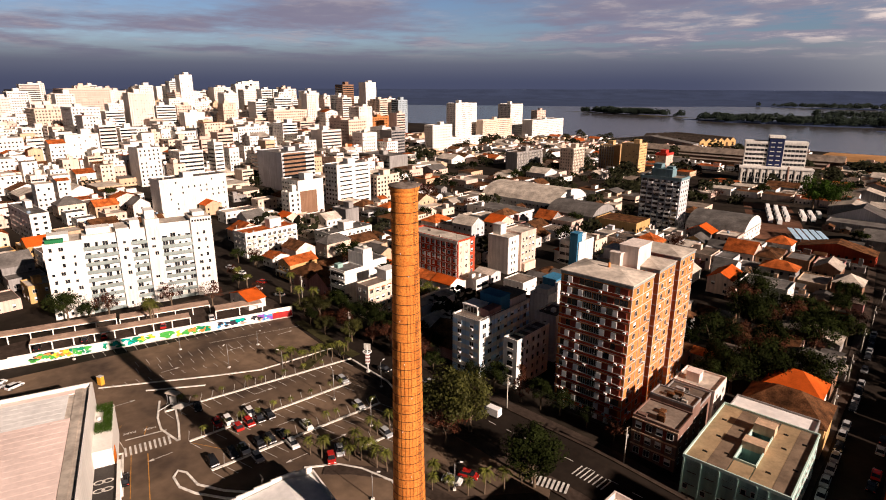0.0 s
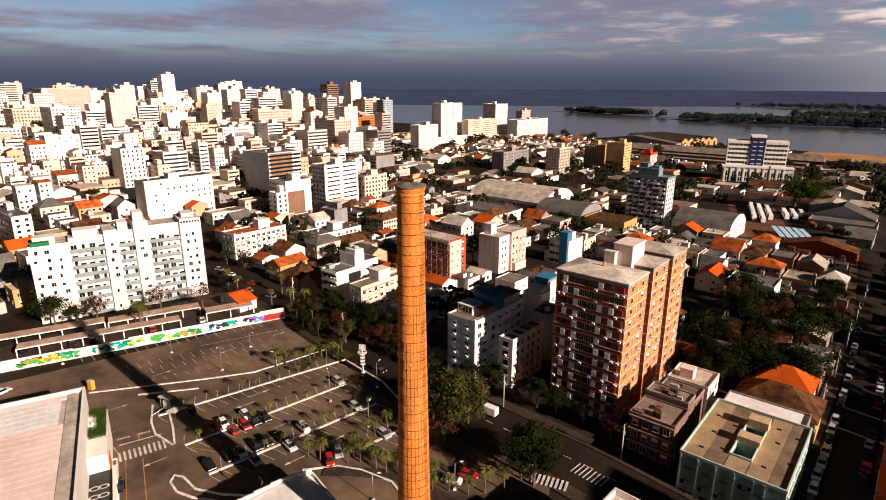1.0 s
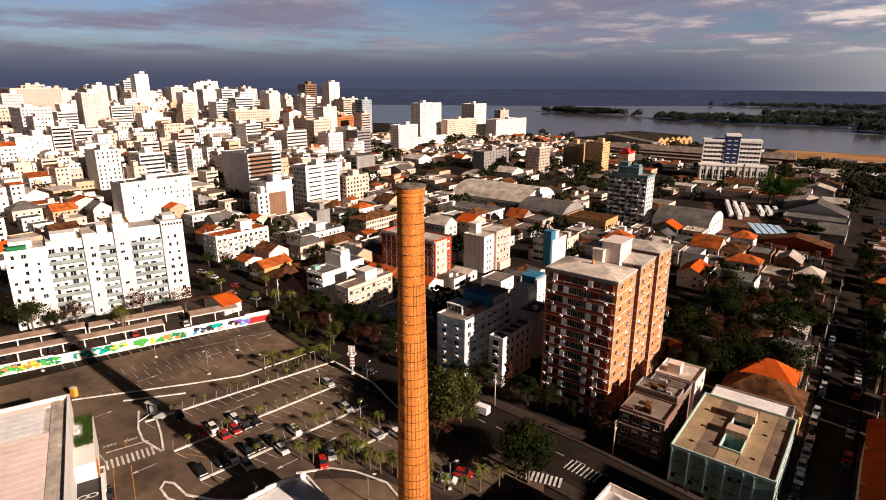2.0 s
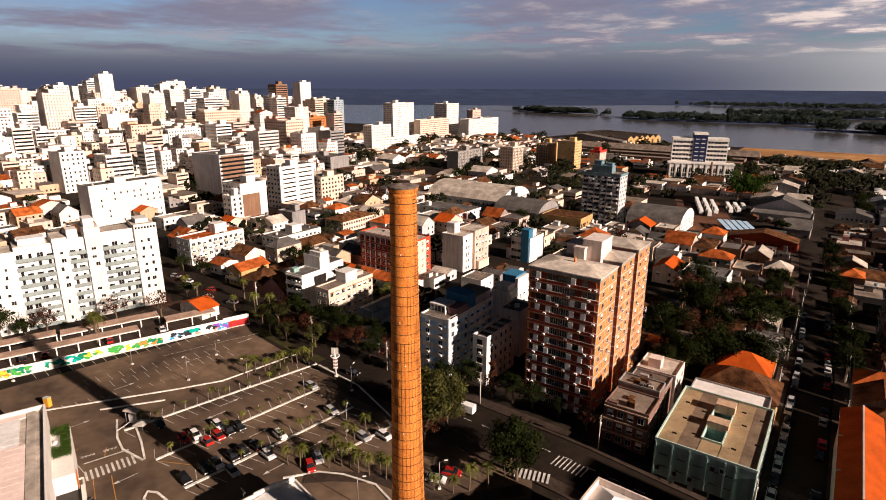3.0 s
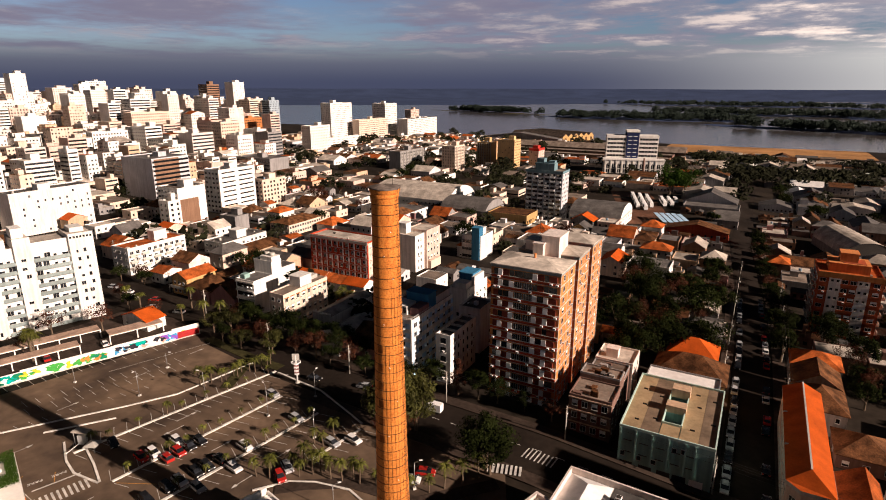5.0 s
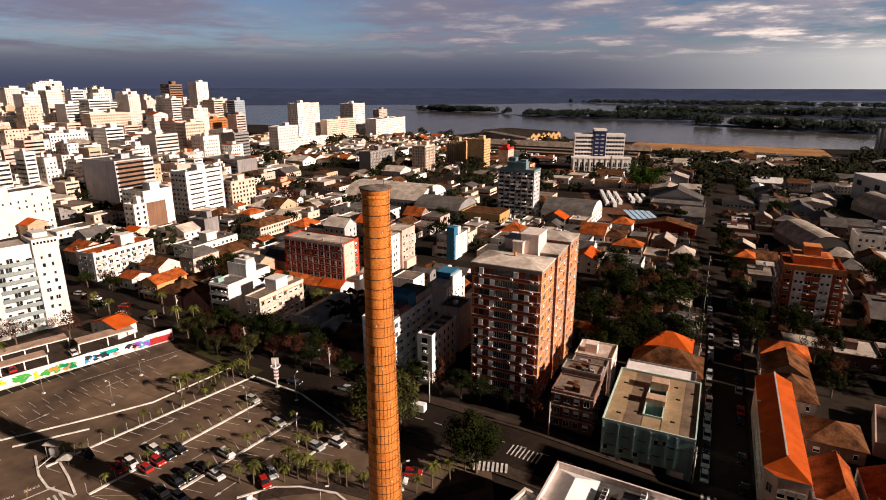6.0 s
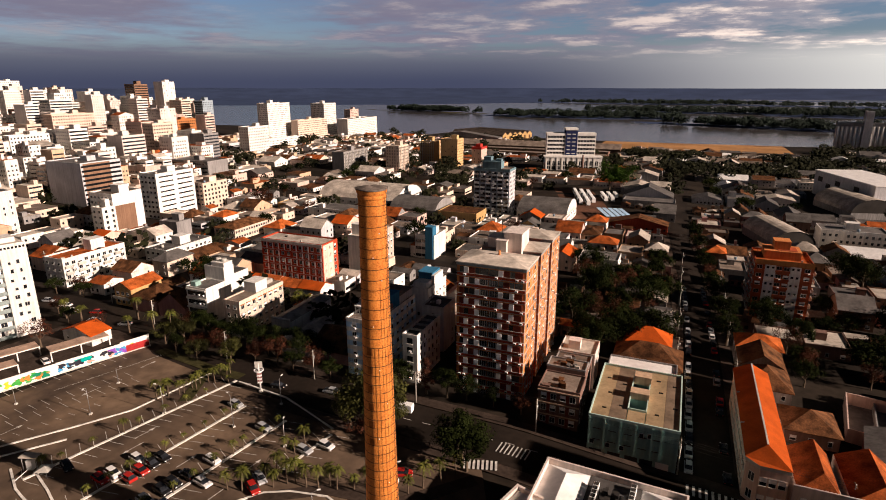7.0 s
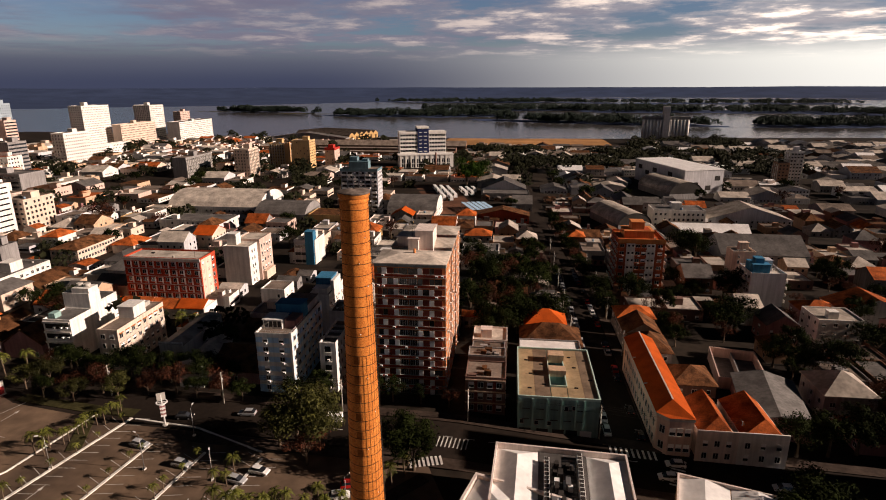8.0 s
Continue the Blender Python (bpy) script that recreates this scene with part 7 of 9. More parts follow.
for x, y, w, d in spots:
    if not clear(x, y, x + w, y + d) or any(near_line(x + w / 2, y + d / 2, l) < w / 2 + 4.4 for l, h in STREETS):
        continue
    if any(a < x + w / 2 < c and b < y + d / 2 < e for a, b, c, e in PARK) and fill.random() < 0.8:
        continue
    style = fill.choice([s for s, k in (STYLES if x < -60 else STYLES_SHADE) for _ in range(k)])
    h = fill.choice((3.4, 4.2, 6.0, 6.4, 6.8)) if style != "flat" else fill.choice((3.6, 4.0, 4.4, 6.2, 6.6) if x < -60 else (3.4, 3.8, 4.2))
    # East of x = -60 the shade is put into darker roofs and walls.
    roofs = ROOFS_SUNNY if x < -60 else ROOFS_SHADED
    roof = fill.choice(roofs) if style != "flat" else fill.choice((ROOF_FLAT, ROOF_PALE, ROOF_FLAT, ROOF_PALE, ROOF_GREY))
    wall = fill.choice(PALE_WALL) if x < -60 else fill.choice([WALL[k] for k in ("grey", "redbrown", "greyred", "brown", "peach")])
    tone = {ROOF_TILE: "orange tiled", ROOF_OLD: "old brown tiled", ROOF_PALE: "pale grey", ROOF_GREY: "dark grey sheet", ROOF_BRIGHT: "bright orange tiled", ROOF_FLAT: "weathered"}[roof]
    count_near += 1
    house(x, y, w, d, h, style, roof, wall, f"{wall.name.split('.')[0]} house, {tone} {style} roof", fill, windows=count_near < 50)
    if count_near >= 270:
        break


# the further low quarters: real roofs and walls, too many to count
def far_quarter(name, label, area, cell, seed, roofs, walls, low, high, keep, level=0.55):
    rnd = random.Random(seed)
    mats = list(roofs) + list(walls) + [GLASS]
    built = []
    verts, faces, slots = [], [], []

    def quad(*pts, slot):
        k = len(verts)
        verts.extend(pts)
        faces.append(tuple(range(k, k + len(pts))))
        slots.append(slot)

    x0, y0, x1, y1 = area
    y = y0
    while y < y1:
        x = x0
        while x < x1:
            w, d = rnd.uniform(0.6, 1.15) * cell, rnd.uniform(0.6, 1.0) * cell
            px, py = x + rnd.uniform(0, 3), y + rnd.uniform(0, 3)
            x += w + rnd.uniform(0.5, 4)
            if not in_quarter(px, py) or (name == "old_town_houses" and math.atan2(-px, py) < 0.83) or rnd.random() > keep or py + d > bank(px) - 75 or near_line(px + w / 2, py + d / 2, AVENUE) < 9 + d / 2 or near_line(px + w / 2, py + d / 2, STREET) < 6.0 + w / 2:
                continue
            if any(px < c and px + w > a and py < e and py + d > b for a, b, c, e in FOOT):
                continue
            if any(near_line(px + w / 2, py + d / 2, l) < 4.6 + w / 2 for l, h in STREETS):
                continue
            h = rnd.uniform(low, high) * (1 if rnd.random() < 0.85 or high < 7 else 1.5) * (0.5 if high > 20 and math.hypot(px, py) < 540 else 1)
            z = land(px + w / 2, py + d / 2)
            zb, zt = z - 1.5, z + h
            if math.hypot(px, py) < 480:
                built.append((px - 0.3, py - 0.3, px + w + 0.3, py + d + 0.3))
            rs, ws = rnd.randrange(len(roofs)), len(roofs) + rnd.randrange(len(walls))
            a, b, c, e = (px, py), (px + w, py), (px + w, py + d), (px, py + d)
            for p, q in ((a, b), (b, c), (c, e), (e, a)):
                quad((*p, zb), (*q, zb), (*q, zt), (*p, zt), slot=ws)
            k = rnd.random()
            if k < level:
                for p, q, r, s in ((px, py, px + w, py + d),):
                    quad((p, q, zt), (r, q, zt), (r, s, zt), (p, s, zt), slot=rs)
                for _ in range(rnd.choice((0, 1, 1, 2))):
                    bs, bt, bh = w * rnd.uniform(0.15, 0.4), d * rnd.uniform(0.15, 0.4), rnd.uniform(1.2, 3.4)
                    bx, by = px + rnd.uniform(0, w - bs), py + rnd.uniform(0, d - bt)
                    for p, q in (((bx, by), (bx + bs, by)), ((bx + bs, by), (bx + bs, by + bt)), ((bx + bs, by + bt), (bx, by + bt)), ((bx, by + bt), (bx, by))):
                        quad((*p, zt), (*q, zt), (*q, zt + bh), (*p, zt + bh), slot=ws)
                    quad((bx, by, zt + bh), (bx + bs, by, zt + bh), (bx + bs, by + bt, zt + bh), (bx, by + bt, zt + bh), slot=rs)
            else:
                rise, o = min(w, d) * rnd.uniform(0.14, 0.26), 0.4
                if rnd.random() < 0.5:
                    m = py + d / 2
                    quad((px - o, py - o, zt - .1), (px + w + o, py - o, zt - .1), (px + w + o, m, zt + rise), (px - o, m, zt + rise), slot=rs)
                    quad((px + w + o, py + d + o, zt - .1), (px - o, py + d + o, zt - .1), (px - o, m, zt + rise), (px + w + o, m, zt + rise), slot=rs)
                    for q in (px, px + w):
                        quad((q, py, zt), (q, py + d, zt), (q, m, zt + rise - .1), slot=ws)
                else:
                    m = px + w / 2
                    quad((px - o, py - o, zt - .1), (m, py - o, zt + rise), (m, py + d + o, zt + rise), (px - o, py + d + o, zt - .1), slot=rs)
                    quad((px + w + o, py + d + o, zt - .1), (m, py + d + o, zt + rise), (m, py - o, zt + rise), (px + w + o, py - o, zt - .1), slot=rs)
                    for q in (py, py + d):
                        quad((px, q, zt), (px + w, q, zt), (m, q, zt + rise - .1), slot=ws)
            kind = rnd.random()
            for f in range(max(1, int(h / 3))):
                if kind < 0.22:
                    q, lo, hi = px + w + 0.04, z + f * 3 + 1, z + f * 3 + 2.1
                    quad((q, py + .5, lo), (q, py + d - .5, lo), (q, py + d - .5, hi), (q, py + .5, hi), slot=len(mats) - 1)
                    if kind < 0.12:
                        quad((px + .5, py - .04, lo), (px + w - .5, py - .04, lo), (px + w - .5, py - .04, hi), (px + .5, py - .04, hi), slot=len(mats) - 1)
                    continue
                for u in range(int(w / 2.6)):
                    if rnd.random() < 0.8:
                        p = px + 0.8 + u * 2.6
                        quad((p, py - .04, z + f * 3 + 1), (p + 1.1, py - .04, z + f * 3 + 1), (p + 1.1, py - .04, z + f * 3 + 2.2), (p, py - .04, z + f * 3 + 2.2), slot=len(mats) - 1)
                for u in range(int(d / 2.6)):
                    if rnd.random() < 0.8:
                        p, q = py + 0.8 + u * 2.6, px + w + 0.04
                        quad((q, p, z + f * 3 + 1), (q, p + 1.1, z + f * 3 + 1), (q, p + 1.1, z + f * 3 + 2.2), (q, p, z + f * 3 + 2.2), slot=len(mats) - 1)
        y += cell + rnd.uniform(0, 3)
    me = bpy.data.meshes.new(name)
    me.from_pydata(verts, [], faces)
    me.polygons.foreach_set("material_index", slots)
    for m in mats:
        me.materials.append(m)
    FOOT.extend(built)
    tagged(new(name, me), label, "houses", kind="stuff")


W = WALL
far_quarter("far_houses", "far low pale houses with tan and orange roofs", (-620, 60, -60, 900), 21, 5, (ROOF_PALE, ROOF_FLAT, ROOF_FLAT, ROOF_GREY, ROOF_PALE, ROOF_TILE, ROOF_OLD, ROOF_OLD), [W[k] for k in ("white", "cream", "pinkw", "peach", "pink", "tealw", "white")], 3.4, 6.0, 0.92, 0.78)
far_quarter("far_sheds", "far grey sheds and workshops towards the river", (-60, 400, 620, 900), 24, 6, (ROOF_GREY, ROOF_PALE, ROOF_PALE, ROOF_WHITE, ROOF_PALE, ROOF_OLD, ROOF_GREY, ROOF_FLAT), [W[k] for k in ("grey", "tealw", "white", "pinkw", "tealw")], 3.5, 6.5, 0.9, 0.35)
far_quarter("far_houses", "low houses with shade put into dark grey and brown roofs", (120, 90, 520, 420), 16, 7, ROOFS_SHADED, [W[k] for k in ("grey", "redbrown", "greyred", "brown")], 4, 7, 0.8)

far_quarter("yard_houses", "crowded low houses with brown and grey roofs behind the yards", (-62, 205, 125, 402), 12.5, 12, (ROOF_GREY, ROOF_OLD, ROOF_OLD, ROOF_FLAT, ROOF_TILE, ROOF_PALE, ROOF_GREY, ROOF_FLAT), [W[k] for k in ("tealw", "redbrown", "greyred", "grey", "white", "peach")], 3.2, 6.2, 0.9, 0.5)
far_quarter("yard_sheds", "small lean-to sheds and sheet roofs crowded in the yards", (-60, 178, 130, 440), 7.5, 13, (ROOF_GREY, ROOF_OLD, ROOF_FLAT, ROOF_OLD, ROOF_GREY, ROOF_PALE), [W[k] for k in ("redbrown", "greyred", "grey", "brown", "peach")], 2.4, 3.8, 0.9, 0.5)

far_quarter("back_houses", "small sheds and back houses crowded between the larger ones", (-335, 112, -42, 330), 8.5, 23, (ROOF_GREY, ROOF_OLD, ROOF_FLAT, ROOF_GREY, ROOF_PALE, ROOF_TILE, ROOF_OLD), [W[k] for k in ("tealw", "peach", "grey", "white", "greyred", "pinkw")], 2.6, 4.6, 0.9, 0.4)

# the dense old town on its hill
hill = random.Random(31)
HILL_COLOURS = ("white", "white", "white", "pinkw", "white", "cream", "pinkw", "white", "pink", "white", "cream", "pinkw")
count = 0
for k in range(1400):
    x, y = hill.uniform(-1250, -400), hill.uniform(130, 800)
    a = math.degrees(math.atan2(-x, y))
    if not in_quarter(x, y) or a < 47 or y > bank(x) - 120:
        continue
    w, d = hill.uniform(11, 20), hill.uniform(13, 25)
    if any(x < c + 2 and x + w > p - 2 and y < e + 2 and y + d > q - 2 for p, q, c, e in FOOT):
        continue
    far = math.hypot(x, y)
    tall = hill.random()
    h = hill.uniform(14, 24) if tall < 0.5 else hill.uniform(24, 40)
    if far > 700:
        h = hill.uniform(30, 54)
    h = min(h, 81 + (far - 700) * 0.015 - land(x, y)) if far > 600 else min(h, 0.06 * far)
    c = hill.choice(HILL_COLOURS)
    block(x, y, w, d, h, c, f"{W[c].name.split('.')[0]} apartment block on the old town hill", hill.choice(("grid", "blank", "grid")), hill.choice(("grid", "grid", "band", "sparse")), group="old town apartment blocks", rows=False)
    count += 1
    if count >= 165:
        break
far_quarter("old_town_houses", "densely packed pale houses and flats of the old town", (-1180, 60, -390, 800), 20, 9, (ROOF_PALE, ROOF_FLAT, ROOF_PALE, ROOF_PALE, ROOF_TILE), [W[k] for k in ("white", "white", "pinkw", "white", "pink", "cream", "white")], 10, 27, 0.96, 0.95)
far_quarter("old_town_houses", "narrow pale houses filling the gaps of the old town", (-1180, 60, -390, 800), 11, 19, (ROOF_PALE, ROOF_TILE, ROOF_FLAT, ROOF_PALE, ROOF_OLD), [W[k] for k in ("white", "pinkw", "white", "peach", "cream", "white")], 9, 19, 0.9, 0.8)


# ---- trees ----
def leaf_crown(name, seed, radius, height, clumps, leaves, size, material, flat=0.8, tall=False):
    """A crown of many small leaves set in clumps round the limbs, with gaps and an uneven outline."""
    rnd = random.Random(seed)
    verts, faces = [], []
    centres = []
    for k in range(clumps):
        a = rnd.uniform(0, 2 * math.pi)
        q = rnd.random() ** 0.6
        z = rnd.uniform(-0.5, 0.55)
        r = radius * q * math.sqrt(max(0.1, 1 - (z * 1.5) ** 2))
        if tall:
            z = rnd.uniform(-0.9, 0.9)
            r = radius * q * (0.95 - z) * 0.5
        centres.append((r * math.cos(a), r * math.sin(a), height + z * radius * flat * (2.2 if tall else 1), radius * rnd.uniform(0.22, 0.42)))
    for k in range(leaves):
        cx, cy, cz, cr = rnd.choice(centres)
        u, v = rnd.uniform(-1, 1), rnd.uniform(0, 2 * math.pi)
        s = math.sqrt(1 - u * u)
        d = cr * rnd.uniform(0.55, 1.08)
        p = Vector((cx + d * s * math.cos(v), cy + d * s * math.sin(v), cz + d * u * 0.8))
        nrm = Vector((s * math.cos(v) + rnd.uniform(-.6, .6), s * math.sin(v) + rnd.uniform(-.6, .6), u + rnd.uniform(-.2, .9))).normalized()
        t = nrm.orthogonal().normalized()
        t = (t * math.cos(v * 7) + nrm.cross(t) * math.sin(v * 7))
        b = nrm.cross(t)
        w = size * rnd.uniform(0.6, 1.3)
        i = len(verts)
        verts += [p - t * w, p - b * w * 0.5, p + t * w, p + b * w * 0.5]
        faces.append((i, i + 1, i + 2, i + 3))
    me = bpy.data.meshes.new(name)
    me.from_pydata([tuple(v) for v in verts], [], faces)
    me.materials.append(material)
    return me, centres


def trunk_mesh(seed, height, r, centres):
    rnd = random.Random(seed)
    bm = bmesh.new()
    top = height * 0.62
    tube(bm, 0, 0, -0.4, top * 0.5, r * 1.25, r * 0.85, 8, cap=False)
    tube(bm, 0, 0, top * 0.5, top, r * 0.85, r * 0.5, 8, cap=False)
    for cx, cy, cz, cr in rnd.sample(centres, min(9, len(centres))):
        z0 = top * rnd.uniform(0.45, 0.95)
        tube(bm, 0, 0, z0, max(cz, z0 + 0.3), r * 0.42, r * 0.1, 5, cap=False, lean=(cx * 0.9, cy * 0.9))
    return to_mesh("trunk", bm, BARK)


TREES = {}


def tree_kind(key, seed, radius, height, clumps, leaves, size, material, r, tall=False):
    crown, centres = leaf_crown("crown", seed, radius, height, clumps, leaves, size, material, tall=tall)
    TREES[key] = (trunk_mesh(seed, height, r, centres), crown)


tree_kind("green_a", 1, 3.6, 5.2, 26, 3200, 0.2, LEAF_SHADED, 0.24)
tree_kind("green_b", 2, 3.2, 5.0, 20, 2800, 0.2, LEAF_SHADED, 0.22)
tree_kind("green_c", 3, 4.2, 5.6, 34, 3800, 0.2, LEAF_SHADED, 0.28)
tree_kind("red_a", 4, 3.4, 4.8, 22, 1700, 0.17, LEAF_RED, 0.22)
tree_kind("red_b", 5, 3.0, 4.6, 18, 1300, 0.16, LEAF_RED, 0.2)
tree_kind("tall", 6, 2.6, 6.0, 30, 2800, 0.19, LEAF_RED, 0.24, tall=True)
tree_kind("olive_a", 11, 3.6, 5.4, 28, 3400, 0.19, LEAF_SUNLIT, 0.24)
tree_kind("olive_c", 12, 4.2, 6.0, 34, 4000, 0.19, LEAF_SUNLIT, 0.28)
tree_kind("fresh", 13, 4.4, 6.0, 36, 4200, 0.21, LEAF_BRIGHT, 0.3)
LABELS = {"fresh": "broad bright green tree", "olive_a": "leafy olive green tree", "olive_c": "broad olive green tree", "green_a": "leafy green street tree", "green_b": "small dense green street tree", "green_c": "broad dark green tree", "red_a": "sparse reddish street tree", "red_b": "half-bare reddish tree", "tall": "tall narrow brownish conifer-like tree"}


def tree(kind, x, y, scale, where, z=None):
    trunk, crown = TREES[kind]
    rnd = random.Random(round(x * 31 + y * 17))
    t = thing("tree", x, y, land(x, y) if z is None else z, rnd.uniform(0, 360), f"{LABELS[kind]} {where}", "tree", "trees of the quarter")
    t.scale = (scale, scale, scale * rnd.uniform(0.9, 1.12))
    part("trunk", trunk, None, t)
    part("crown", crown, None, t)


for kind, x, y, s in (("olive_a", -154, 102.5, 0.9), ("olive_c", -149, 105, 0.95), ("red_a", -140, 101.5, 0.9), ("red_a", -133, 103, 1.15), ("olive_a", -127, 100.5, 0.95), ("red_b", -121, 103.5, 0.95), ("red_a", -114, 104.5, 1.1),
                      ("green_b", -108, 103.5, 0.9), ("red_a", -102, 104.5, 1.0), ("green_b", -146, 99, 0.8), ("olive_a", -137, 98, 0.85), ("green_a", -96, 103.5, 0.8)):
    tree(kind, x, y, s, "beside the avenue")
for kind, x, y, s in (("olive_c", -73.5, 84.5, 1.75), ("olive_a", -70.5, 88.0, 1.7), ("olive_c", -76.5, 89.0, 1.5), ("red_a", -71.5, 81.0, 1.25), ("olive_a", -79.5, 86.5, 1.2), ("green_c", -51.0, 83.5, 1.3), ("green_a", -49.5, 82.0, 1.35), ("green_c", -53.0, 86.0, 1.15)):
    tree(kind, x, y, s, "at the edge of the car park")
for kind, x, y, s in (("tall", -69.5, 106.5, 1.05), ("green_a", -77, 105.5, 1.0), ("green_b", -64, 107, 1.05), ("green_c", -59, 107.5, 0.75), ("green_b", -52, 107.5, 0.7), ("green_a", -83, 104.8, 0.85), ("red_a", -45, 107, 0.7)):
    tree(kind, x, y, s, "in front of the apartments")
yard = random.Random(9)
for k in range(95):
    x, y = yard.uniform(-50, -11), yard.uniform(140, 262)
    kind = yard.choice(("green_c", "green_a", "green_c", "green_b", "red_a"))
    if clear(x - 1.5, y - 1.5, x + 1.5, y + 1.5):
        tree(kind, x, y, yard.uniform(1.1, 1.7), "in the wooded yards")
for kind, x, y, s in (("red_a", -30, 165, 1.8), ("green_b", -27, 160.5, 1.5), ("fresh", -68, 455, 2.6), ("fresh", -58, 459, 2.4), ("green_b", -27.5, 158.0, 1.2), ("red_a", -262, 276, 2.2), ("green_c", 54, 266, 1.9), ("green_c", 58, 262, 1.7), ("green_b", 24, 184, 1.5), ("red_b", 20, 180, 1.3),
                      ("green_c", -179, 146, 1.6), ("red_a", -174, 143, 1.6), ("green_a", -200, 156, 1.1), ("green_c", 16, 205, 1.3), ("green_c", 40, 170, 1.6), ("green_c", 46, 176, 1.7), ("green_a", 52, 150, 1.5), ("green_c", 62, 142, 1.6), ("green_a", 70, 128, 1.5),
                      ("green_c", 58, 210, 1.5), ("green_c", 82, 160, 1.6), ("green_a", 90, 185, 1.5), ("green_c", 76, 110, 1.5), ("green_c", 33, 102, 1.2), ("green_a", 40, 103, 1.4), ("green_c", 47, 105, 1.4)):
    tree(kind, x, y, s, "among the houses")
for kind, x, y, s in (("green_c", -206.5, 47.5, 1.25), ("green_a", -203.5, 53, 0.9), ("red_b", -201, 58, 1.35), ("red_b", -195, 76, 1.3), ("red_b", -186.5, 86.5, 1.35), ("green_b", -236, 30, 1.0), ("red_b", -192, 66, 1.0), ("green_a", -226, 20, 1.0), ("red_b", -179.5, 100.5, 1.0), ("green_b", -195.5, 101.5, 0.8), ("red_b", -207, 106, 1.0), ("green_a", -228, 119.5, 0.9), ("red_a", -219.5, 122.5, 1.0), ("green_b", -215.5, 121, 0.9)):
    tree(kind, x, y, s, "by the white slab block")
# Dense grove, mostly out of view, added to shade the corner and terraces.
dark = random.Random(41)
for k in range(46):
    x, y = dark.uniform(16, 120), dark.uniform(52, 82)
    tree(dark.choice(("green_c", "green_a", "green_c", "green_b")), x, y, dark.uniform(1.2, 1.8), "in the grove added for shade beyond the avenue")
k = 0
while k < 40:
    x, y = dark.uniform(12, 125), dark.uniform(104, 250)
    if clear(x - 0.8, y - 0.8, x + 0.8, y + 0.8):
        tree(dark.choice(("green_c", "green_a", "green_c", "red_a")), x, y, dark.uniform(0.8, 1.3), "in a shaded yard")
        k += 1
for k in range(14):
    x = -156 + k * 4.2 + dark.uniform(-1.5, 1.5)
    tree(dark.choice(("green_c", "red_a", "green_a", "green_b")), x, (110 if x > -140 else 112 + (-140 - x) * 0.15) + dark.uniform(-1, 1.5), dark.uniform(0.8, 1.15), "on the far side of the avenue")
for k in range(15):
    y = 176 + k * 11 + dark.uniform(-3, 3)
    tree(dark.choice(("green_c", "green_a", "green_c", "red_a")), float(np.interp(y, [q for _, q in STREET], [p for p, _ in STREET])) + 7.4, y, dark.uniform(0.85, 1.2), "shading the side street")
scat = random.Random(14)
n_trees = 0
for k in range(900):
    x, y = scat.uniform(-420, 240), scat.uniform(105, 520)
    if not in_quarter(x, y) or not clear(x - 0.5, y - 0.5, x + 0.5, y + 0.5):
        continue
    tree(scat.choice(("green_a", "green_b", "green_c", "red_a")), x, y, scat.uniform(0.7, 1.35) * (1.25 if x > 0 else 1), "in a back yard")
    n_trees += 1
    if n_trees > 85:
        break


# ---- palms ----
def palm_meshes(seed, height, fronds, length, thick):
    rnd = random.Random(seed)
    bm = bmesh.new()
    z, r = -0.2, thick * 1.3
    lean = (rnd.uniform(-.2, .2), rnd.uniform(-.2, .2))
    k = 5
    for i in range(k):
        tube(bm, lean[0] * i / k, lean[1] * i / k, height * i / k - (0.2 if i == 0 else 0), height * (i + 1) / k, r, r * 0.93, 8, cap=False, lean=(lean[0] / k, lean[1] / k))
        r *= 0.93
    trunk = to_mesh("trunk", bm, BARK)
    verts, faces = [], []
    for f in range(fronds):
        a = 2 * math.pi * f / fronds + rnd.uniform(-.25, .25)
        rise = rnd.uniform(0.15, 1.15)
        L = length * rnd.uniform(0.8, 1.15)
        pts = []
        for i in range(7):
            s = i / 6
            out = L * s * (1 - 0.15 * s)
            up = L * (rise * s - (0.75 + 0.5 * rise) * s * s)
            pts.append(Vector((lean[0] + out * math.cos(a), lean[1] + out * math.sin(a), height + up)))
        side = Vector((-math.sin(a), math.cos(a), 0))
        for i in range(6):
            for g in range(3):
                p = pts[i].lerp(pts[i + 1], g / 3)
                way = (pts[i + 1] - pts[i]).normalized()
                w = length * 0.26 * (1 - abs((i + g / 3) / 6 - 0.4)) * rnd.uniform(0.8, 1.1)
                for sgn in (-1, 1):
                    tip = p + side * sgn * w + way * w * 0.5 - Vector((0, 0, w * 0.45))
                    q = p + way * length * 0.045
                    j = len(verts)
                    verts += [p, q, tip]
                    faces.append((j, j + 1, j + 2))
    me = bpy.data.meshes.new("fronds")
    me.from_pydata([tuple(v) for v in verts], [], faces)
    me.materials.append(PALM_LEAF)
    return trunk, me


PALMS = [palm_meshes(1, 3.6, 15, 1.7, 0.1), palm_meshes(2, 4.3, 17, 1.8, 0.11), palm_meshes(3, 3.0, 14, 1.6, 0.09), palm_meshes(4, 9.0, 34, 3.0, 0.36)]


def palm(k, x, y, s=1.0, label="young palm with a thin trunk on the parking kerb"):
    rnd = random.Random(round(x * 11 + y * 5))
    t = thing("palm_tree", x, y, 0.06 if x < -40 else land(x, y), rnd.uniform(0, 360), label, "palm tree", "palms of the car park")
    t.scale = (s, s, s)
    part("trunk", PALMS[k][0], None, t)
    part("fronds", PALMS[k][1], None, t)


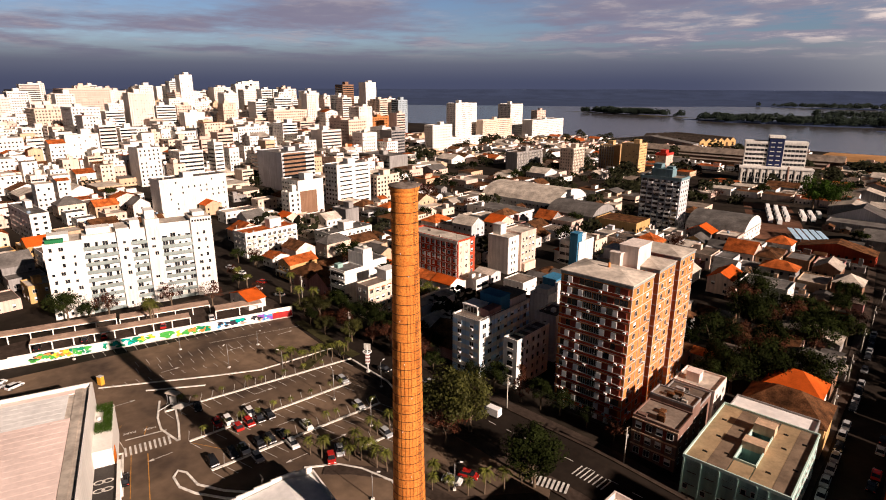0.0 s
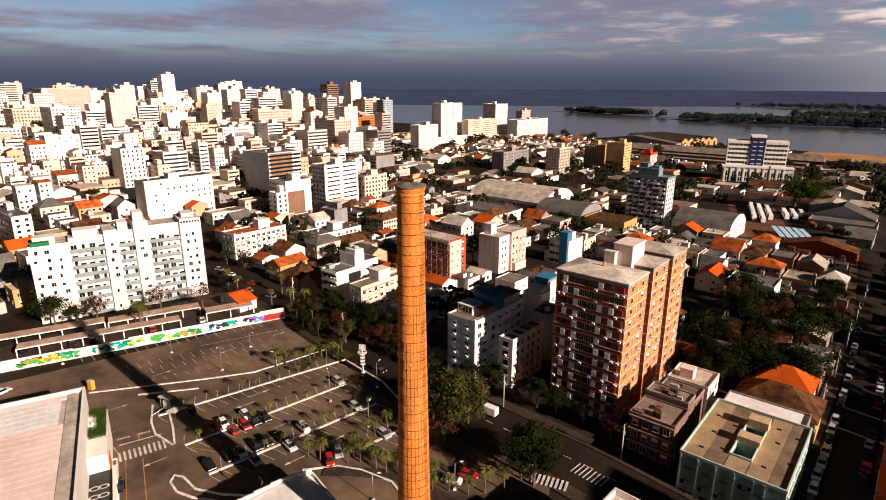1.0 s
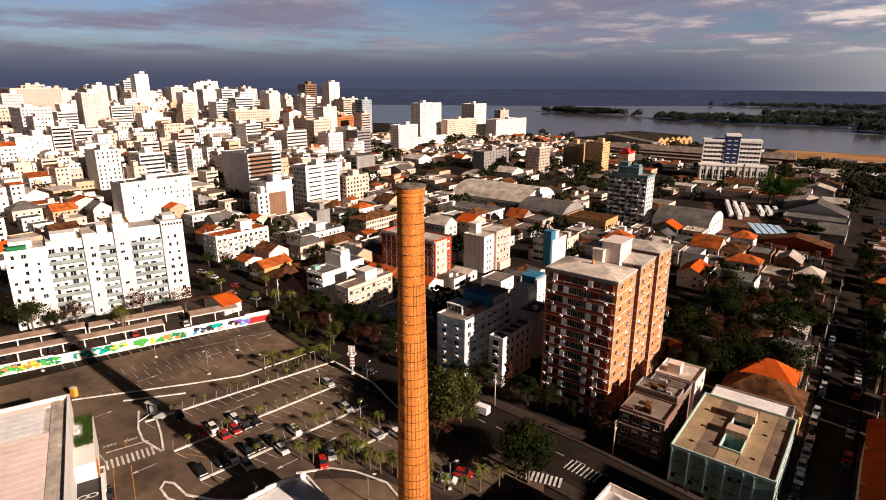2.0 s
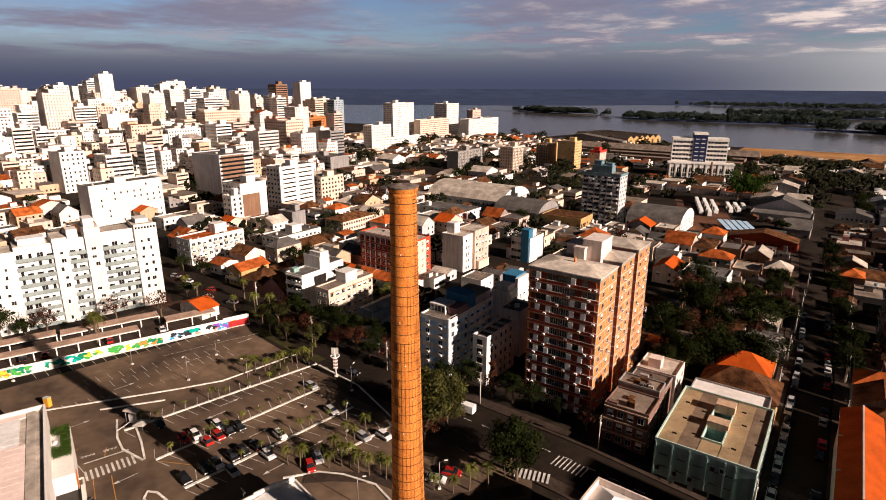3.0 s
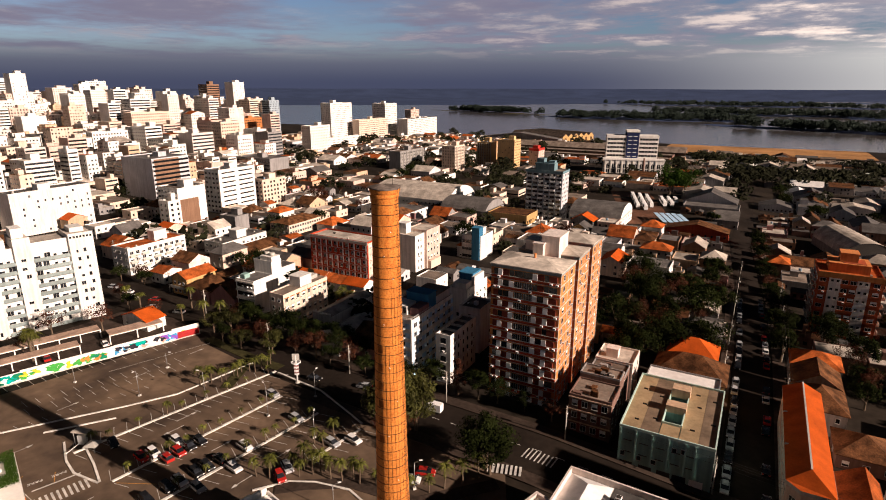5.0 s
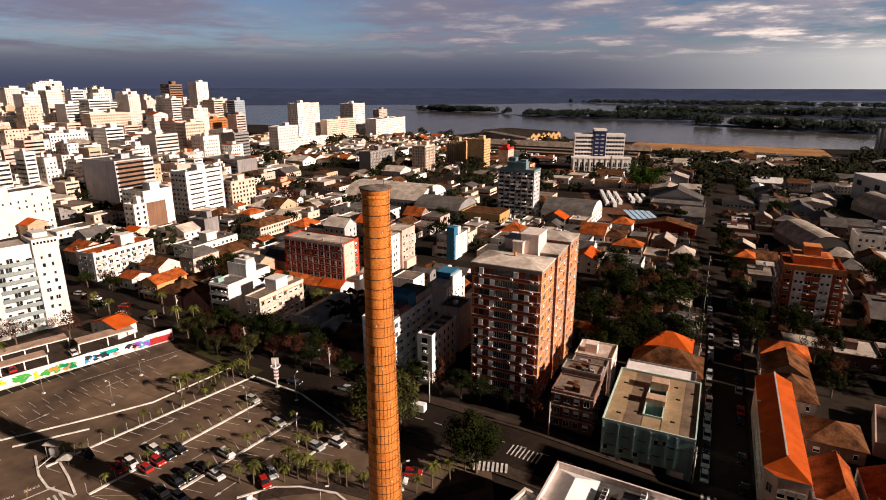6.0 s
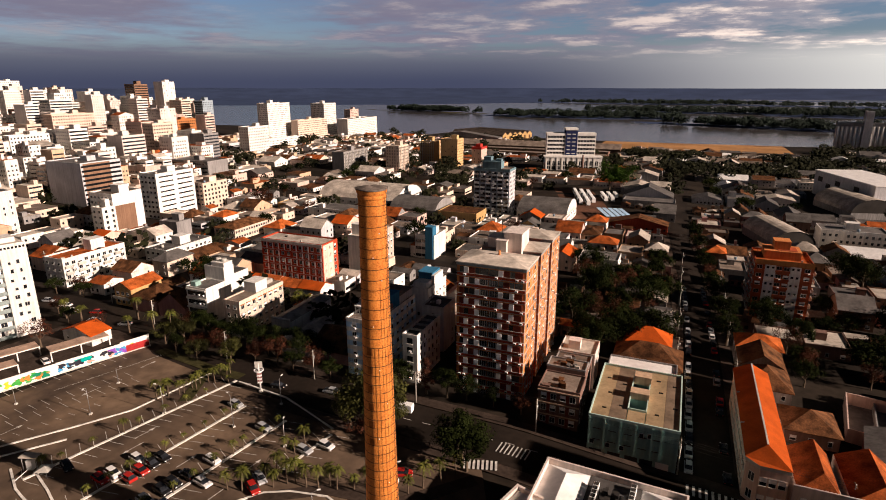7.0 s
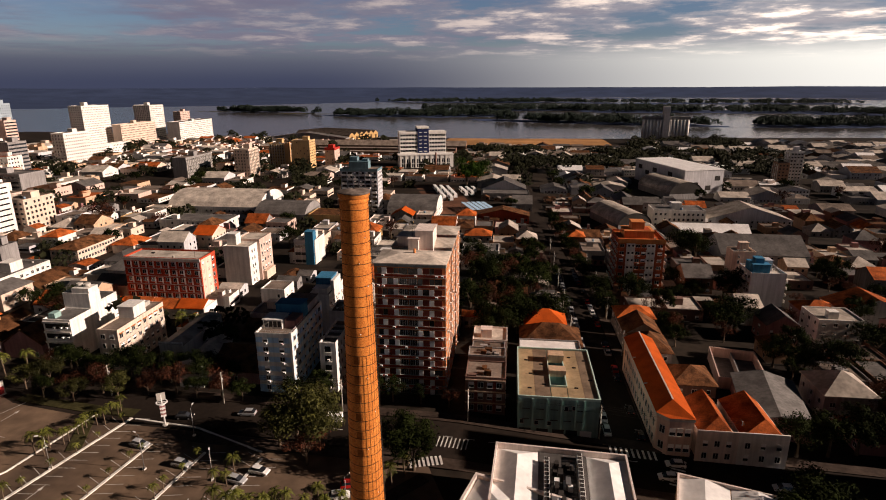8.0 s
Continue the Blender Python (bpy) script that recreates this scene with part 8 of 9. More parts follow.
grow = random.Random(6)
palm(0, -184.0, 65.5, 2.0, "large date palm with a dry reddish crown")
for a, b in ISLANDS[:3]:
    for k in range(9):
        if grow.random() < 0.85:
            p = between(a, b, (k + 0.5) / 9 + grow.uniform(-.03, .03))
            palm(grow.randrange(3), p[0], p[1], grow.uniform(0.55, 0.85))
for x, y in ((-86.9, 72.7), (-84.9, 73.1), (-85.3, 77.2), (-90, 58.9), (-87.2, 59.7), (-85.3, 64.5), (-83.1, 65.1), (-80.6, 64.9), (-79, 65.6), (-79.2, 67), (-76.4, 65.4), (-74, 66), (-70.5, 67), (-67.5, 68.4), (-63.5, 68), (-61, 70), (-57.5, 71.5),
             (-55.5, 74), (-53, 77), (-51, 80), (-82.4, 63.0), (-88.5, 61.5), (-65.6, 70.5), (-72.4, 67.6)):
    palm(grow.randrange(3), x, y, grow.uniform(1.0, 1.35), "bushy young palm on the planted verge")
for k in range(14):
    p = between((-129.5, 77), (-122, 94.5), k / 13)
    palm(grow.randrange(3), p[0] + grow.uniform(-1.6, 1.6), p[1] + grow.uniform(-1, 1), grow.uniform(0.9, 1.2), "young palm in the planted strip")
palm(3, -183.0, 64.5, 1.0, "tall old palm with a dense crown between the carports")
palm(3, -178.0, 113.0, 0.8, "tall palm beside the avenue")
for x, y, s in ((-189.0, 101.5, 0.75), (-201.0, 104.5, 0.7), (-171.0, 104.0, 0.6)):
    palm(3, x, y, s, "palm on the strip beside the avenue")
for x, y in ((-165, 108), (-160, 110), (-128, 139), (-131, 137), (-134, 141)):
    palm(1, x, y, 1.5, "slender palm among the houses")


# ---- cars ----
def car(paint_name, colour, label):
    """A hatchback about four metres long, nose to +x."""
    paint = surface(paint_name, colour, rough=0.25, var=0.06, bump=0.0, spec=0.5)
    t = thing("car", 0, 0, -200, 0, label, "car", "parked cars")
    bm = bmesh.new()
    prof = [(-2.0, 0.32), (2.0, 0.32), (2.03, 0.55), (1.95, 0.72), (1.15, 0.9), (-1.75, 0.95), (-2.02, 0.85), (-2.05, 0.5)]
    left = [bm.verts.new((x, -0.84, z)) for x, z in prof]
    right = [bm.verts.new((x, 0.84, z)) for x, z in prof]
    k = len(prof)
    for i in range(k):
        bm.faces.new((left[i], left[(i + 1) % k], right[(i + 1) % k], right[i]))
    bm.faces.new(left[::-1])
    bm.faces.new(right)
    roof = [(0.45, 1.42), (-1.35, 1.45)]
    r = [bm.verts.new(c) for c in ((0.4, -0.6, 1.4), (0.4, 0.6, 1.4), (-1.3, 0.6, 1.44), (-1.3, -0.6, 1.44), (0.4, -0.6, 1.46), (0.4, 0.6, 1.46), (-1.3, 0.6, 1.5), (-1.3, -0.6, 1.5))]
    for f in ((4, 5, 6, 7), (0, 1, 5, 4), (1, 2, 6, 5), (2, 3, 7, 6), (3, 0, 4, 7), (3, 2, 1, 0)):
        bm.faces.new([r[i] for i in f])
    bmesh.ops.recalc_face_normals(bm, faces=bm.faces)
    part("body", bm, paint, t)
    bm = bmesh.new()
    lo = [bm.verts.new(c) for c in ((1.2, -0.76, 0.88), (1.2, 0.76, 0.88), (-1.85, 0.76, 0.93), (-1.85, -0.76, 0.93))]
    hi = [bm.verts.new(c) for c in ((0.42, -0.59, 1.41), (0.42, 0.59, 1.41), (-1.32, 0.59, 1.45), (-1.32, -0.59, 1.45))]
    for i in range(4):
        bm.faces.new((lo[i], lo[(i + 1) % 4], hi[(i + 1) % 4], hi[i]))
    part("glazing", bm, GLASS, t, "dark tinted car windows")
    wheel = bmesh.new()
    for y0, y1, r0, s in ((-0.1, 0.1, 0.31, 0), (-0.115, 0.115, 0.19, 1)):
        a = [wheel.verts.new((r0 * math.cos(2 * math.pi * i / 14), y0, r0 * math.sin(2 * math.pi * i / 14))) for i in range(14)]
        b = [wheel.verts.new((r0 * math.cos(2 * math.pi * i / 14), y1, r0 * math.sin(2 * math.pi * i / 14))) for i in range(14)]
        for i in range(14):
            wheel.faces.new((a[i], b[i], b[(i + 1) % 14], a[(i + 1) % 14])).material_index = s
        wheel.faces.new(a).material_index = s
        wheel.faces.new(b[::-1]).material_index = s
    wheel = to_mesh("wheel", wheel, TYRE, METAL)
    for x, y in ((1.25, -0.78), (1.25, 0.78), (-1.25, -0.78), (-1.25, 0.78)):
        o = part("wheel", wheel, None, t)
        o.location = (x, y, 0.31)
    for nm, x, y, z, m in (("headlight", 1.98, -0.6, 0.62, SHUTTER), ("headlight", 1.98, 0.6, 0.62, SHUTTER), ("tail_light", -2.02, -0.62, 0.75, RED_PAINT), ("tail_light", -2.02, 0.62, 0.75, RED_PAINT)):
        bm = bmesh.new()
        box(bm, x - 0.06, y - 0.16, z - 0.07, x + 0.06, y + 0.16, z + 0.07)
        part(nm, bm, m, t)
    return t


CARS = {"white": car("white car paint", (0.75, 0.74, 0.72), "white parked hatchback"), "red": car("red car paint", (0.4, 0.02, 0.015), "dark red parked hatchback"),
        "black": car("black car paint", (0.012, 0.012, 0.013), "black parked hatchback"), "silver": car("silver car paint", (0.38, 0.39, 0.4), "silver grey parked hatchback")}
CAR_USED = set()


def park(kind, x, y, turn, where):
    z = 0.07 if (x < -40 and y < 92) else land(x, y) + 0.06
    m = pose(x, y, z, 0, 0, turn)
    src = CARS[kind]
    if kind in CAR_USED:
        o = copy_thing(src, m)
    else:
        CAR_USED.add(kind)
        src.matrix_world = m
        o = src
    tagged(o, f"{kind if kind != 'red' else 'dark red'} parked hatchback {where}")


across = 350
for kind, x, y, turn in (("red", -115.1, 51.3, across), ("white", -114.4, 53.5, across), ("red", -110.4, 53.7, across + 180), ("red", -110.0, 56.3, across), ("white", -113.7, 58.7, across), ("black", -109.8, 58.7, across), ("black", -109.3, 61.1, across),
                         ("black", -124.9, 51.4, 340), ("black", -102.3, 47.9, across), ("white", -101.7, 50.3, across), ("black", -102.7, 43.8, across), ("black", -101.2, 53.6, across), ("black", -100.9, 56.0, across), ("black", -100.3, 58.9, across + 180),
                         ("white", -99.2, 64.4, across), ("white", -95.6, 58.3, across), ("silver", -97.0, 50.7, across), ("silver", -86.2, 63.6, 330), ("red", -85.5, 60.8, 330), ("silver", -97.0, 77.9, across), ("silver", -109.8, 83.2, across), ("silver", -83.6, 74.5, 350),
                         ("white", -80.2, 77.6, 350), ("black", -109.8, 29.4, 160), ("red", -60.8, 75.8, 20), ("white", -62.2, 72.4, 20), ("white", -174.4, 22.0, 110), ("silver", -171.6, 21.0, 110), ("white", -169.5, 24.6, 110), ("silver", -152.8, 31.8, 290)):
    park(kind, x, y, turn, "in the car park")
lane = random.Random(19)


def street_x(y):
    return float(np.interp(y, [q for _, q in STREET], [p for p, _ in STREET]))


# Mostly black and silver paints, so the street's shade is put into the cars.
for k in range(24):
    if lane.random() < 0.86:
        park(lane.choice(("white", "silver", "black", "black", "silver", "red", "black")), street_x(104 + k * 5.6) + 3.6 + lane.uniform(-.15, .15), 104 + k * 5.6, 90, "along the shaded street")
    if lane.random() < 0.7:
        park(lane.choice(("black", "silver", "black", "silver")), street_x(104 + k * 5.6) - 3.8 + lane.uniform(-.15, .15), 104 + k * 5.6, 270, "along the shaded street")
for kind, x, y, turn in (("white", 5.0, 94.2, 180), ("white", 2.4, 89.6, 180), ("white", 25, 89.5, 176), ("silver", -92, 97.5, 183), ("black", -106, 94.5, 5), ("white", -205, 109, 195), ("white", -212, 111.8, 195), ("white", -190, 106, 195), ("silver", -222, 112.5, 15), ("red", -196, 111.5, 195), ("silver", -178, 108, 195)):
    park(kind, x, y, turn, "on the avenue")
for k in (0.16, 0.3, 0.36, 0.55, 0.72):
    park(lane.choice(("white", "silver", "black", "red")), -196.0 + 28.9 * k, 22.0 + 81 * k, 160, "under the carports")


# ---- lamps, poles, signs ----
def lamp_post(x, y, h, turn, z=0.06, label="slim grey car park lamp post"):
    t = thing("street_lamp", x, y, z, turn, label, "street lamp", "lamps of the car park")
    bm = bmesh.new()
    tube(bm, 0, 0, -0.3, h, 0.09, 0.05, 8)
    part("pole", bm, METAL, t)
    bm = bmesh.new()
    tube(bm, 0, 0, h - 0.1, h + 0.35, 0.035, 0.03, 6, lean=(1.1, 0))
    part("arm", bm, METAL, t)
    bm = bmesh.new()
    box(bm, 0.95, -0.13, h + 0.3, 1.6, 0.13, h + 0.42)
    part("lamp_head", bm, SHUTTER, t)
    bm = bmesh.new()
    box(bm, -0.3, -0.3, -0.05, 0.3, 0.3, 0.35)
    part("base", bm, KERB, t)


for x, y, h, turn in ((-160, 63, 4.5, 20), (-146, 80, 4.5, 20), (-139, 67, 7, 300), (-123.2, 74, 7.5, 200), (-104, 76, 8, 160), (-88.5, 74.5, 6, 120), (-70.1, 58.7, 5.8, 40), (-60.4, 71, 6, 40), (-100, 88, 7, 100), (-176, 40, 4.5, 20)):
    lamp_post(x, y, h, turn)


def sign_tower():
    t = thing("sign_tower", -108.9, 91.2, 0.06, 30, "white tubular sign tower with stacked rings and a panel", "sign")
    bm = bmesh.new()
    tube(bm, 0, 0, 0, 8.0, 0.22, 0.16, 10)
    part("pole", bm, SHUTTER, t)
    for k in range(7):
        bm = bmesh.new()
        box(bm, -0.55, -0.3, 2.4 + k * 0.48, 0.55, 0.3, 2.68 + k * 0.48)
        part("sign_plate", bm, SHUTTER if k % 2 == 0 else WALL["greyred"], t)
    bm = bmesh.new()
    for i in range(20):
        a0, a1 = 2 * math.pi * i / 20, 2 * math.pi * (i + 1) / 20
        for r0, r1, z0, z1 in ((1.25, 1.25, 5.9, 6.1), (1.25, 1.05, 6.1, 6.1), (1.05, 1.05, 6.1, 5.9), (1.05, 1.25, 5.9, 5.9)):
            poly(bm, [(r0 * math.cos(a0), r0 * math.sin(a0), z0), (r1 * math.cos(a0), r1 * math.sin(a0), z1), (r1 * math.cos(a1), r1 * math.sin(a1), z1), (r0 * math.cos(a1), r0 * math.sin(a1), z0)])
    for s in (-1, 1):
        box(bm, min(0, s * 1.1), -0.05, 5.95, max(0, s * 1.1), 0.05, 6.05)
    part("ring", bm, SHUTTER, t)
    bm = bmesh.new()
    box(bm, -0.9, -0.12, 6.6, 0.9, 0.12, 8.3)
    part("panel", bm, TRIM, t)
    bm = bmesh.new()
    tube(bm, 0, 0, -0.05, 0.3, 0.6, 0.5, 10)
    part("base", bm, KERB, t)


sign_tower()


def pole(x, y, h=8.5, turn=0):
    t = thing("utility_pole", x, y, land(x, y), turn, "grey concrete utility pole with crossarms and cables", "utility pole", "poles of the streets")
    bm = bmesh.new()
    tube(bm, 0, 0, -0.5, h, 0.16, 0.1, 8)
    part("pole", bm, TRIM, t)
    for z in (h - 0.3, h - 1.3):
        bm = bmesh.new()
        box(bm, -1.0, -0.06, z, 1.0, 0.06, z + 0.12)
        part("crossarm", bm, BARK, t)
    bm = bmesh.new()
    tube(bm, 0.3, 0, h - 2.6, h - 1.7, 0.24, 0.24, 10)
    part("transformer", bm, METAL, t)


def cable(name, a, b, sag, n=10):
    bm = bmesh.new()
    r = 0.022
    prev = None
    for i in range(n + 1):
        s = i / n
        x, y = a[0] + (b[0] - a[0]) * s, a[1] + (b[1] - a[1]) * s
        z = a[2] + (b[2] - a[2]) * s - 4 * sag * s * (1 - s)
        ring = [bm.verts.new((x + r * c, y + r * c2, z + r * c3)) for c, c2, c3 in ((1, 0, 0.3), (0, 1, 0.3), (-0.7, -0.7, 0.3), (0, 0, -1))]
        if prev:
            for k in range(4):
                bm.faces.new((prev[k], prev[(k + 1) % 4], ring[(k + 1) % 4], ring[k]))
        prev = ring
    tagged(new(name, to_mesh(name, bm, DARK_METAL)), "sagging dark overhead cable between poles", "cable", "overhead cables")


lines = [[(-11.4, 104 + k * 26) for k in range(7)], [(20 - k * 30, 100.6 + k * 0.3) for k in range(6)], [(-170 - k * 30, 112.5 + k * 8.2) for k in range(4)], [(3.4, 118 + k * 30) for k in range(5)]]
for line in lines:
    for k, (x, y) in enumerate(line):
        pole(x, y, 8.5, 0 if line[0][0] - line[-1][0] < 5 else 90)
    for (xa, ya), (xb, yb) in zip(line, line[1:]):
        for off in (-0.8, 0.0, 0.8):
            dx, dy = (off, 0) if abs(xa - xb) < 5 else (0, off)
            cable("cable", (xa + dx, ya + dy, land(xa, ya) + 8.3), (xb + dx, yb + dy, land(xb, yb) + 8.3), 0.5)
        cable("cable", (xa, ya, land(xa, ya) + 7.0), (xb, yb, land(xb, yb) + 7.0), 0.6)


# ---- the painted wall and the carports behind it ----
def painted_wall():
    turn = math.degrees(math.atan2(wd[1], wd[0]))
    t = thing("wall_mural", WALL_A[0], WALL_A[1], 0.0, turn, "long white boundary wall with bright painted murals", "wall", kind="structure")
    steps = [(0, 8, 2.6), (8, 26, 3.0), (26, 40, 2.7), (40, 62, 3.1), (62, 78, 3.2), (78, wm, 3.6)]
    bm = bmesh.new()
    for a, b, h in steps:
        box(bm, a, 0, -0.5, b, 0.25, h)
    part("wall", bm, PLASTER, t)
    bm = bmesh.new()
    box(bm, 0, -0.5, 0.0, wm, -0.005, 0.2)
    part("kerb", bm, KERB, t)
    rnd = random.Random(12)
    tones = {}

    def paint(c):
        if c not in tones:
            tones[c] = surface("mural paint", c, rough=0.8, var=0.2, coarse=0.8, fine=3.0)
        return tones[c]

    green, dgreen, yellow, orange, teal, purple, blue, red, pinkish, dark = (0.06, 0.34, 0.06), (0.01, 0.2, 0.1), (0.7, 0.5, 0.04), (0.6, 0.22, 0.05), (0.0, 0.34, 0.3), (0.22, 0.08, 0.42), (0.06, 0.28, 0.5), (0.35, 0.03, 0.03), (0.6, 0.3, 0.25), (0.03, 0.03, 0.04)
    plan = [(13.5, 20.5, (green, dgreen, orange, green, dark, dgreen)), (18.5, 22.5, (yellow, yellow, orange)), (22, 27, (dgreen, green, dgreen)), (29.5, 39.5, (dgreen, teal, dgreen, teal, green)), (40.5, 45, (yellow, green)), (46, 51, (green, yellow, green)),
            (52, 60.5, (green, orange, dgreen, pinkish, green, orange)), (62.5, 65.5, (dark, blue)), (65.5, 70, (teal, teal, dark, pinkish)), (73, 75.5, (dark, pinkish)), (75, 79, (blue, purple, purple, blue)), (80, 81.5, (yellow,))]
    layer = 0
    for a, b, cols in plan:
        for k in range(len(cols) * 3):
            c = rnd.choice(cols)
            bm = bmesh.new()
            u, v = rnd.uniform(a, b), rnd.uniform(0.6, 2.3)
            rx, rz = rnd.uniform(0.35, 1.0) * min(1.3, (b - a) / 3), rnd.uniform(0.3, 0.8)
            ph = rnd.uniform(0, 6)
            ring = []
            for i in range(16):
                th = 2 * math.pi * i / 16
                q = 1 + 0.28 * math.sin(3 * th + ph) + 0.16 * math.sin(5 * th + 2 * ph)
                ring.append((u + rx * q * math.cos(th), 0, max(0.15, min(2.5, v + rz * q * math.sin(th)))))
            layer = (layer + 1) % 12
            y0 = -0.004 - 0.003 * layer
            poly(bm, [(x, y0, z) for x, _, z in ring])
            part("mural_patch", bm, paint(c), t)
    bm = bmesh.new()
    box(bm, 79.4, -0.05, 0.2, wm - 0.2, -0.005, 2.2)
    part("mural_patch", bm, paint(red), t)


painted_wall()


CARPORT_ROOF = surface("dusty carport roof", (0.45, 0.31, 0.23), var=0.35, coarse=0.3, fine=1.5)


def carport(u0, u1, off, h, width, label):
    x, y = WALL_A[0] + wu[0] * u0 - wn_[0] * off, WALL_A[1] + wu[1] * u0 - wn_[1] * off
    t = thing("carport", x, y, 0, math.degrees(math.atan2(wd[1], wd[0])), label, "carport", "carports behind the painted wall")
    n = max(2, int((u1 - u0) / 5.2))
    bm = bmesh.new()
    for i in range(n):
        a, b = (u1 - u0) * i / n, (u1 - u0) * (i + 1) / n
        dz = 0.05 * (i % 2)
        bm = bmesh.new()
        box(bm, a, 0, h + dz, b - 0.02, width, h + 0.16 + dz)
        part("roof_panel", bm, CARPORT_ROOF, t)
    bm = bmesh.new()
    box(bm, 0, -0.05, h - 0.25, u1 - u0, 0.1, h)
    part("fascia", bm, PLASTER, t)
    for i in range(n + 1):
        bm = bmesh.new()
        box(bm, (u1 - u0) * i / n - 0.15, 0.1, -0.2, (u1 - u0) * i / n + 0.15, 0.4, h)
        part("post", bm, PLASTER, t)


carport(12, 55, 8.0, 2.7, 4.2, "long dusty flat carport roof on white posts")
carport(-6, 34, 17.5, 2.9, 4.6, "long pinkish carport roof on white posts")
carport(35, 62, 16.5, 2.8, 4.6, "dusty flat carport roof over parked cars")
carport(63, 78, 9.0, 3.0, 5.0, "flat carport roof beside the avenue")
bm = bmesh.new()
prism(bm, [(-204, 0), (-187.5, 19), (-158.6, 100), (-176, 104), (-196, 99)], -0.5, 0.05)
tagged(new("yard", to_mesh("yard", bm, PAVING)), "paved yard under the carports", "yard", kind="structure")
house(-185.0, 92.5, 12.5, 6.5, 3.4, "gable", ROOF_BRIGHT, WALL["white"], "small white house with an orange tiled roof", HAND)


# ---- the mall ----
def mall():
    turn = -20.4
    t = thing("mall_building", -130.6, 32.2, 0.0, turn, "pale mall building with a pinkish ribbed roof", "building")
    L, D, h = 72.0, 60.0, 12.6
    bm = bmesh.new()
    box(bm, 0, -D, -1, L, 0, h - 0.6)
    for a, b, c, e in ((0, -0.4, L, 0), (0, -D, 0.4, -0.4)):
        box(bm, a, b, h - 0.6, c, e, h + 0.55)
    part("wall", bm, PLASTER, t)
    rnd = random.Random(5)
    bm = bmesh.new()
    box(bm, 0.4, -D, h - 0.6, L, -0.4, h - 0.3)
    part("roof_deck", bm, ROOF_PALE, t)
    for k in range(58):
        bm = bmesh.new()
        a = 0.6 + k * 0.95
        white = 2.2 < a < 12.5
        far = -D + 1 if not white else -D + 1
        box(bm, a, -D, h - 0.3, a + 0.94, -3.2 - (1.0 if white else 0), h - 0.1 + 0.012 * (k % 2))
        part("roof_sheet", bm, ROOF_WHITE if white else PINK_ROOF, t, "white roof sheet" if white else "pinkish ribbed roof sheet")
    bm = bmesh.new()
    box(bm, 0.5, -3.1, h - 0.3, L, -1.7, h - 0.12)
    part("gutter", bm, ROOF_PALE, t, "grey gutter strip")
    # entrance box with a planted top
    bm = bmesh.new()
    box(bm, 1.6, 0.002, 0, 19.5, 3.4, 7.6)
    part("entrance_box", bm, PLASTER, t, "white rendered entrance box")
    for k in range(1):
        verts, faces = [], []
        for i in range(7000):
            px, py = rnd.uniform(1.8, 13.0), rnd.uniform(0.2, 3.3)
            if 4.2 < px < 9.8 and py < 1.6:
                continue
            pz = 7.6 + rnd.uniform(0.0, 1.1)
            s = 0.1
            j = len(verts)
            ax = Vector((rnd.uniform(-1, 1), rnd.uniform(-1, 1), rnd.uniform(-0.6, 1))).normalized()
            bx = ax.orthogonal().normalized()
            p = Vector((px, py, pz))
            verts += [tuple(p + ax * s), tuple(p + bx * s), tuple(p - ax * s), tuple(p - bx * s)]
            faces.append((j, j + 1, j + 2, j + 3))
        me = bpy.data.meshes.new("hedge")
        me.from_pydata(verts, [], faces)
        me.materials.append(surface("clipped hedge leaf", (0.05, 0.1, 0.012), rough=0.6, var=0.4, coarse=0.8, fine=3.0, bump=0.0))
        part("hedge", me, None, t, "clipped green hedge on the entrance roof")
    bm = bmesh.new()
    tube(bm, 7.0, 0.8, 7.6, 8.1, 0.45, 0.3, 10)
    part("roof_vent", bm, SHUTTER, t)
    for a, b in ((15.0, 16.8), (17.3, 19.1)):
        bm = bmesh.new()
        box(bm, a, 3.4, 3.0, b, 3.55, 5.6)
        part("sign_panel", bm, surface("orange sign", (0.6, 0.16, 0.02), var=0.1), t, "plain orange sign panel")
    for k in range(7):
        bm = bmesh.new()
        box(bm, 20.5 + k * 4.0, 4.0, 0, 20.9 + k * 4.0, 4.4, 4.4)
        part("column", bm, PLASTER, t)
    bm = bmesh.new()
    box(bm, 19.5, 3.9, 4.4, 49, 4.5, 4.8)
    part("beam", bm, PLASTER, t)
    bm = bmesh.new()
    box(bm, 19.5, 0.0, 3.9, 49, 3.9, 4.1)
    part("canopy_deck", bm, DARK_METAL, t, "dark canopy deck with ring lettering")
    ringm = bmesh.new()
    for i in range(18):
        a0, a1 = 2 * math.pi * i / 18, 2 * math.pi * (i + 1) / 18
        poly(ringm, [(0.42 * math.cos(a0), 0.7 * math.sin(a0), 0), (0.7 * math.cos(a0), 1.0 * math.sin(a0), 0), (0.7 * math.cos(a1), 1.0 * math.sin(a1), 0), (0.42 * math.cos(a1), 0.7 * math.sin(a1), 0)])
    ringm = to_mesh("ring_mark", ringm, MARKING)
    for k in range(4):
        o = part("ring_mark", ringm, None, t)
        o.location = (24.5 + (k // 2) * 2.6, 1.0 + 1.0 * (k % 2) * 1.4, 4.12)


mall()


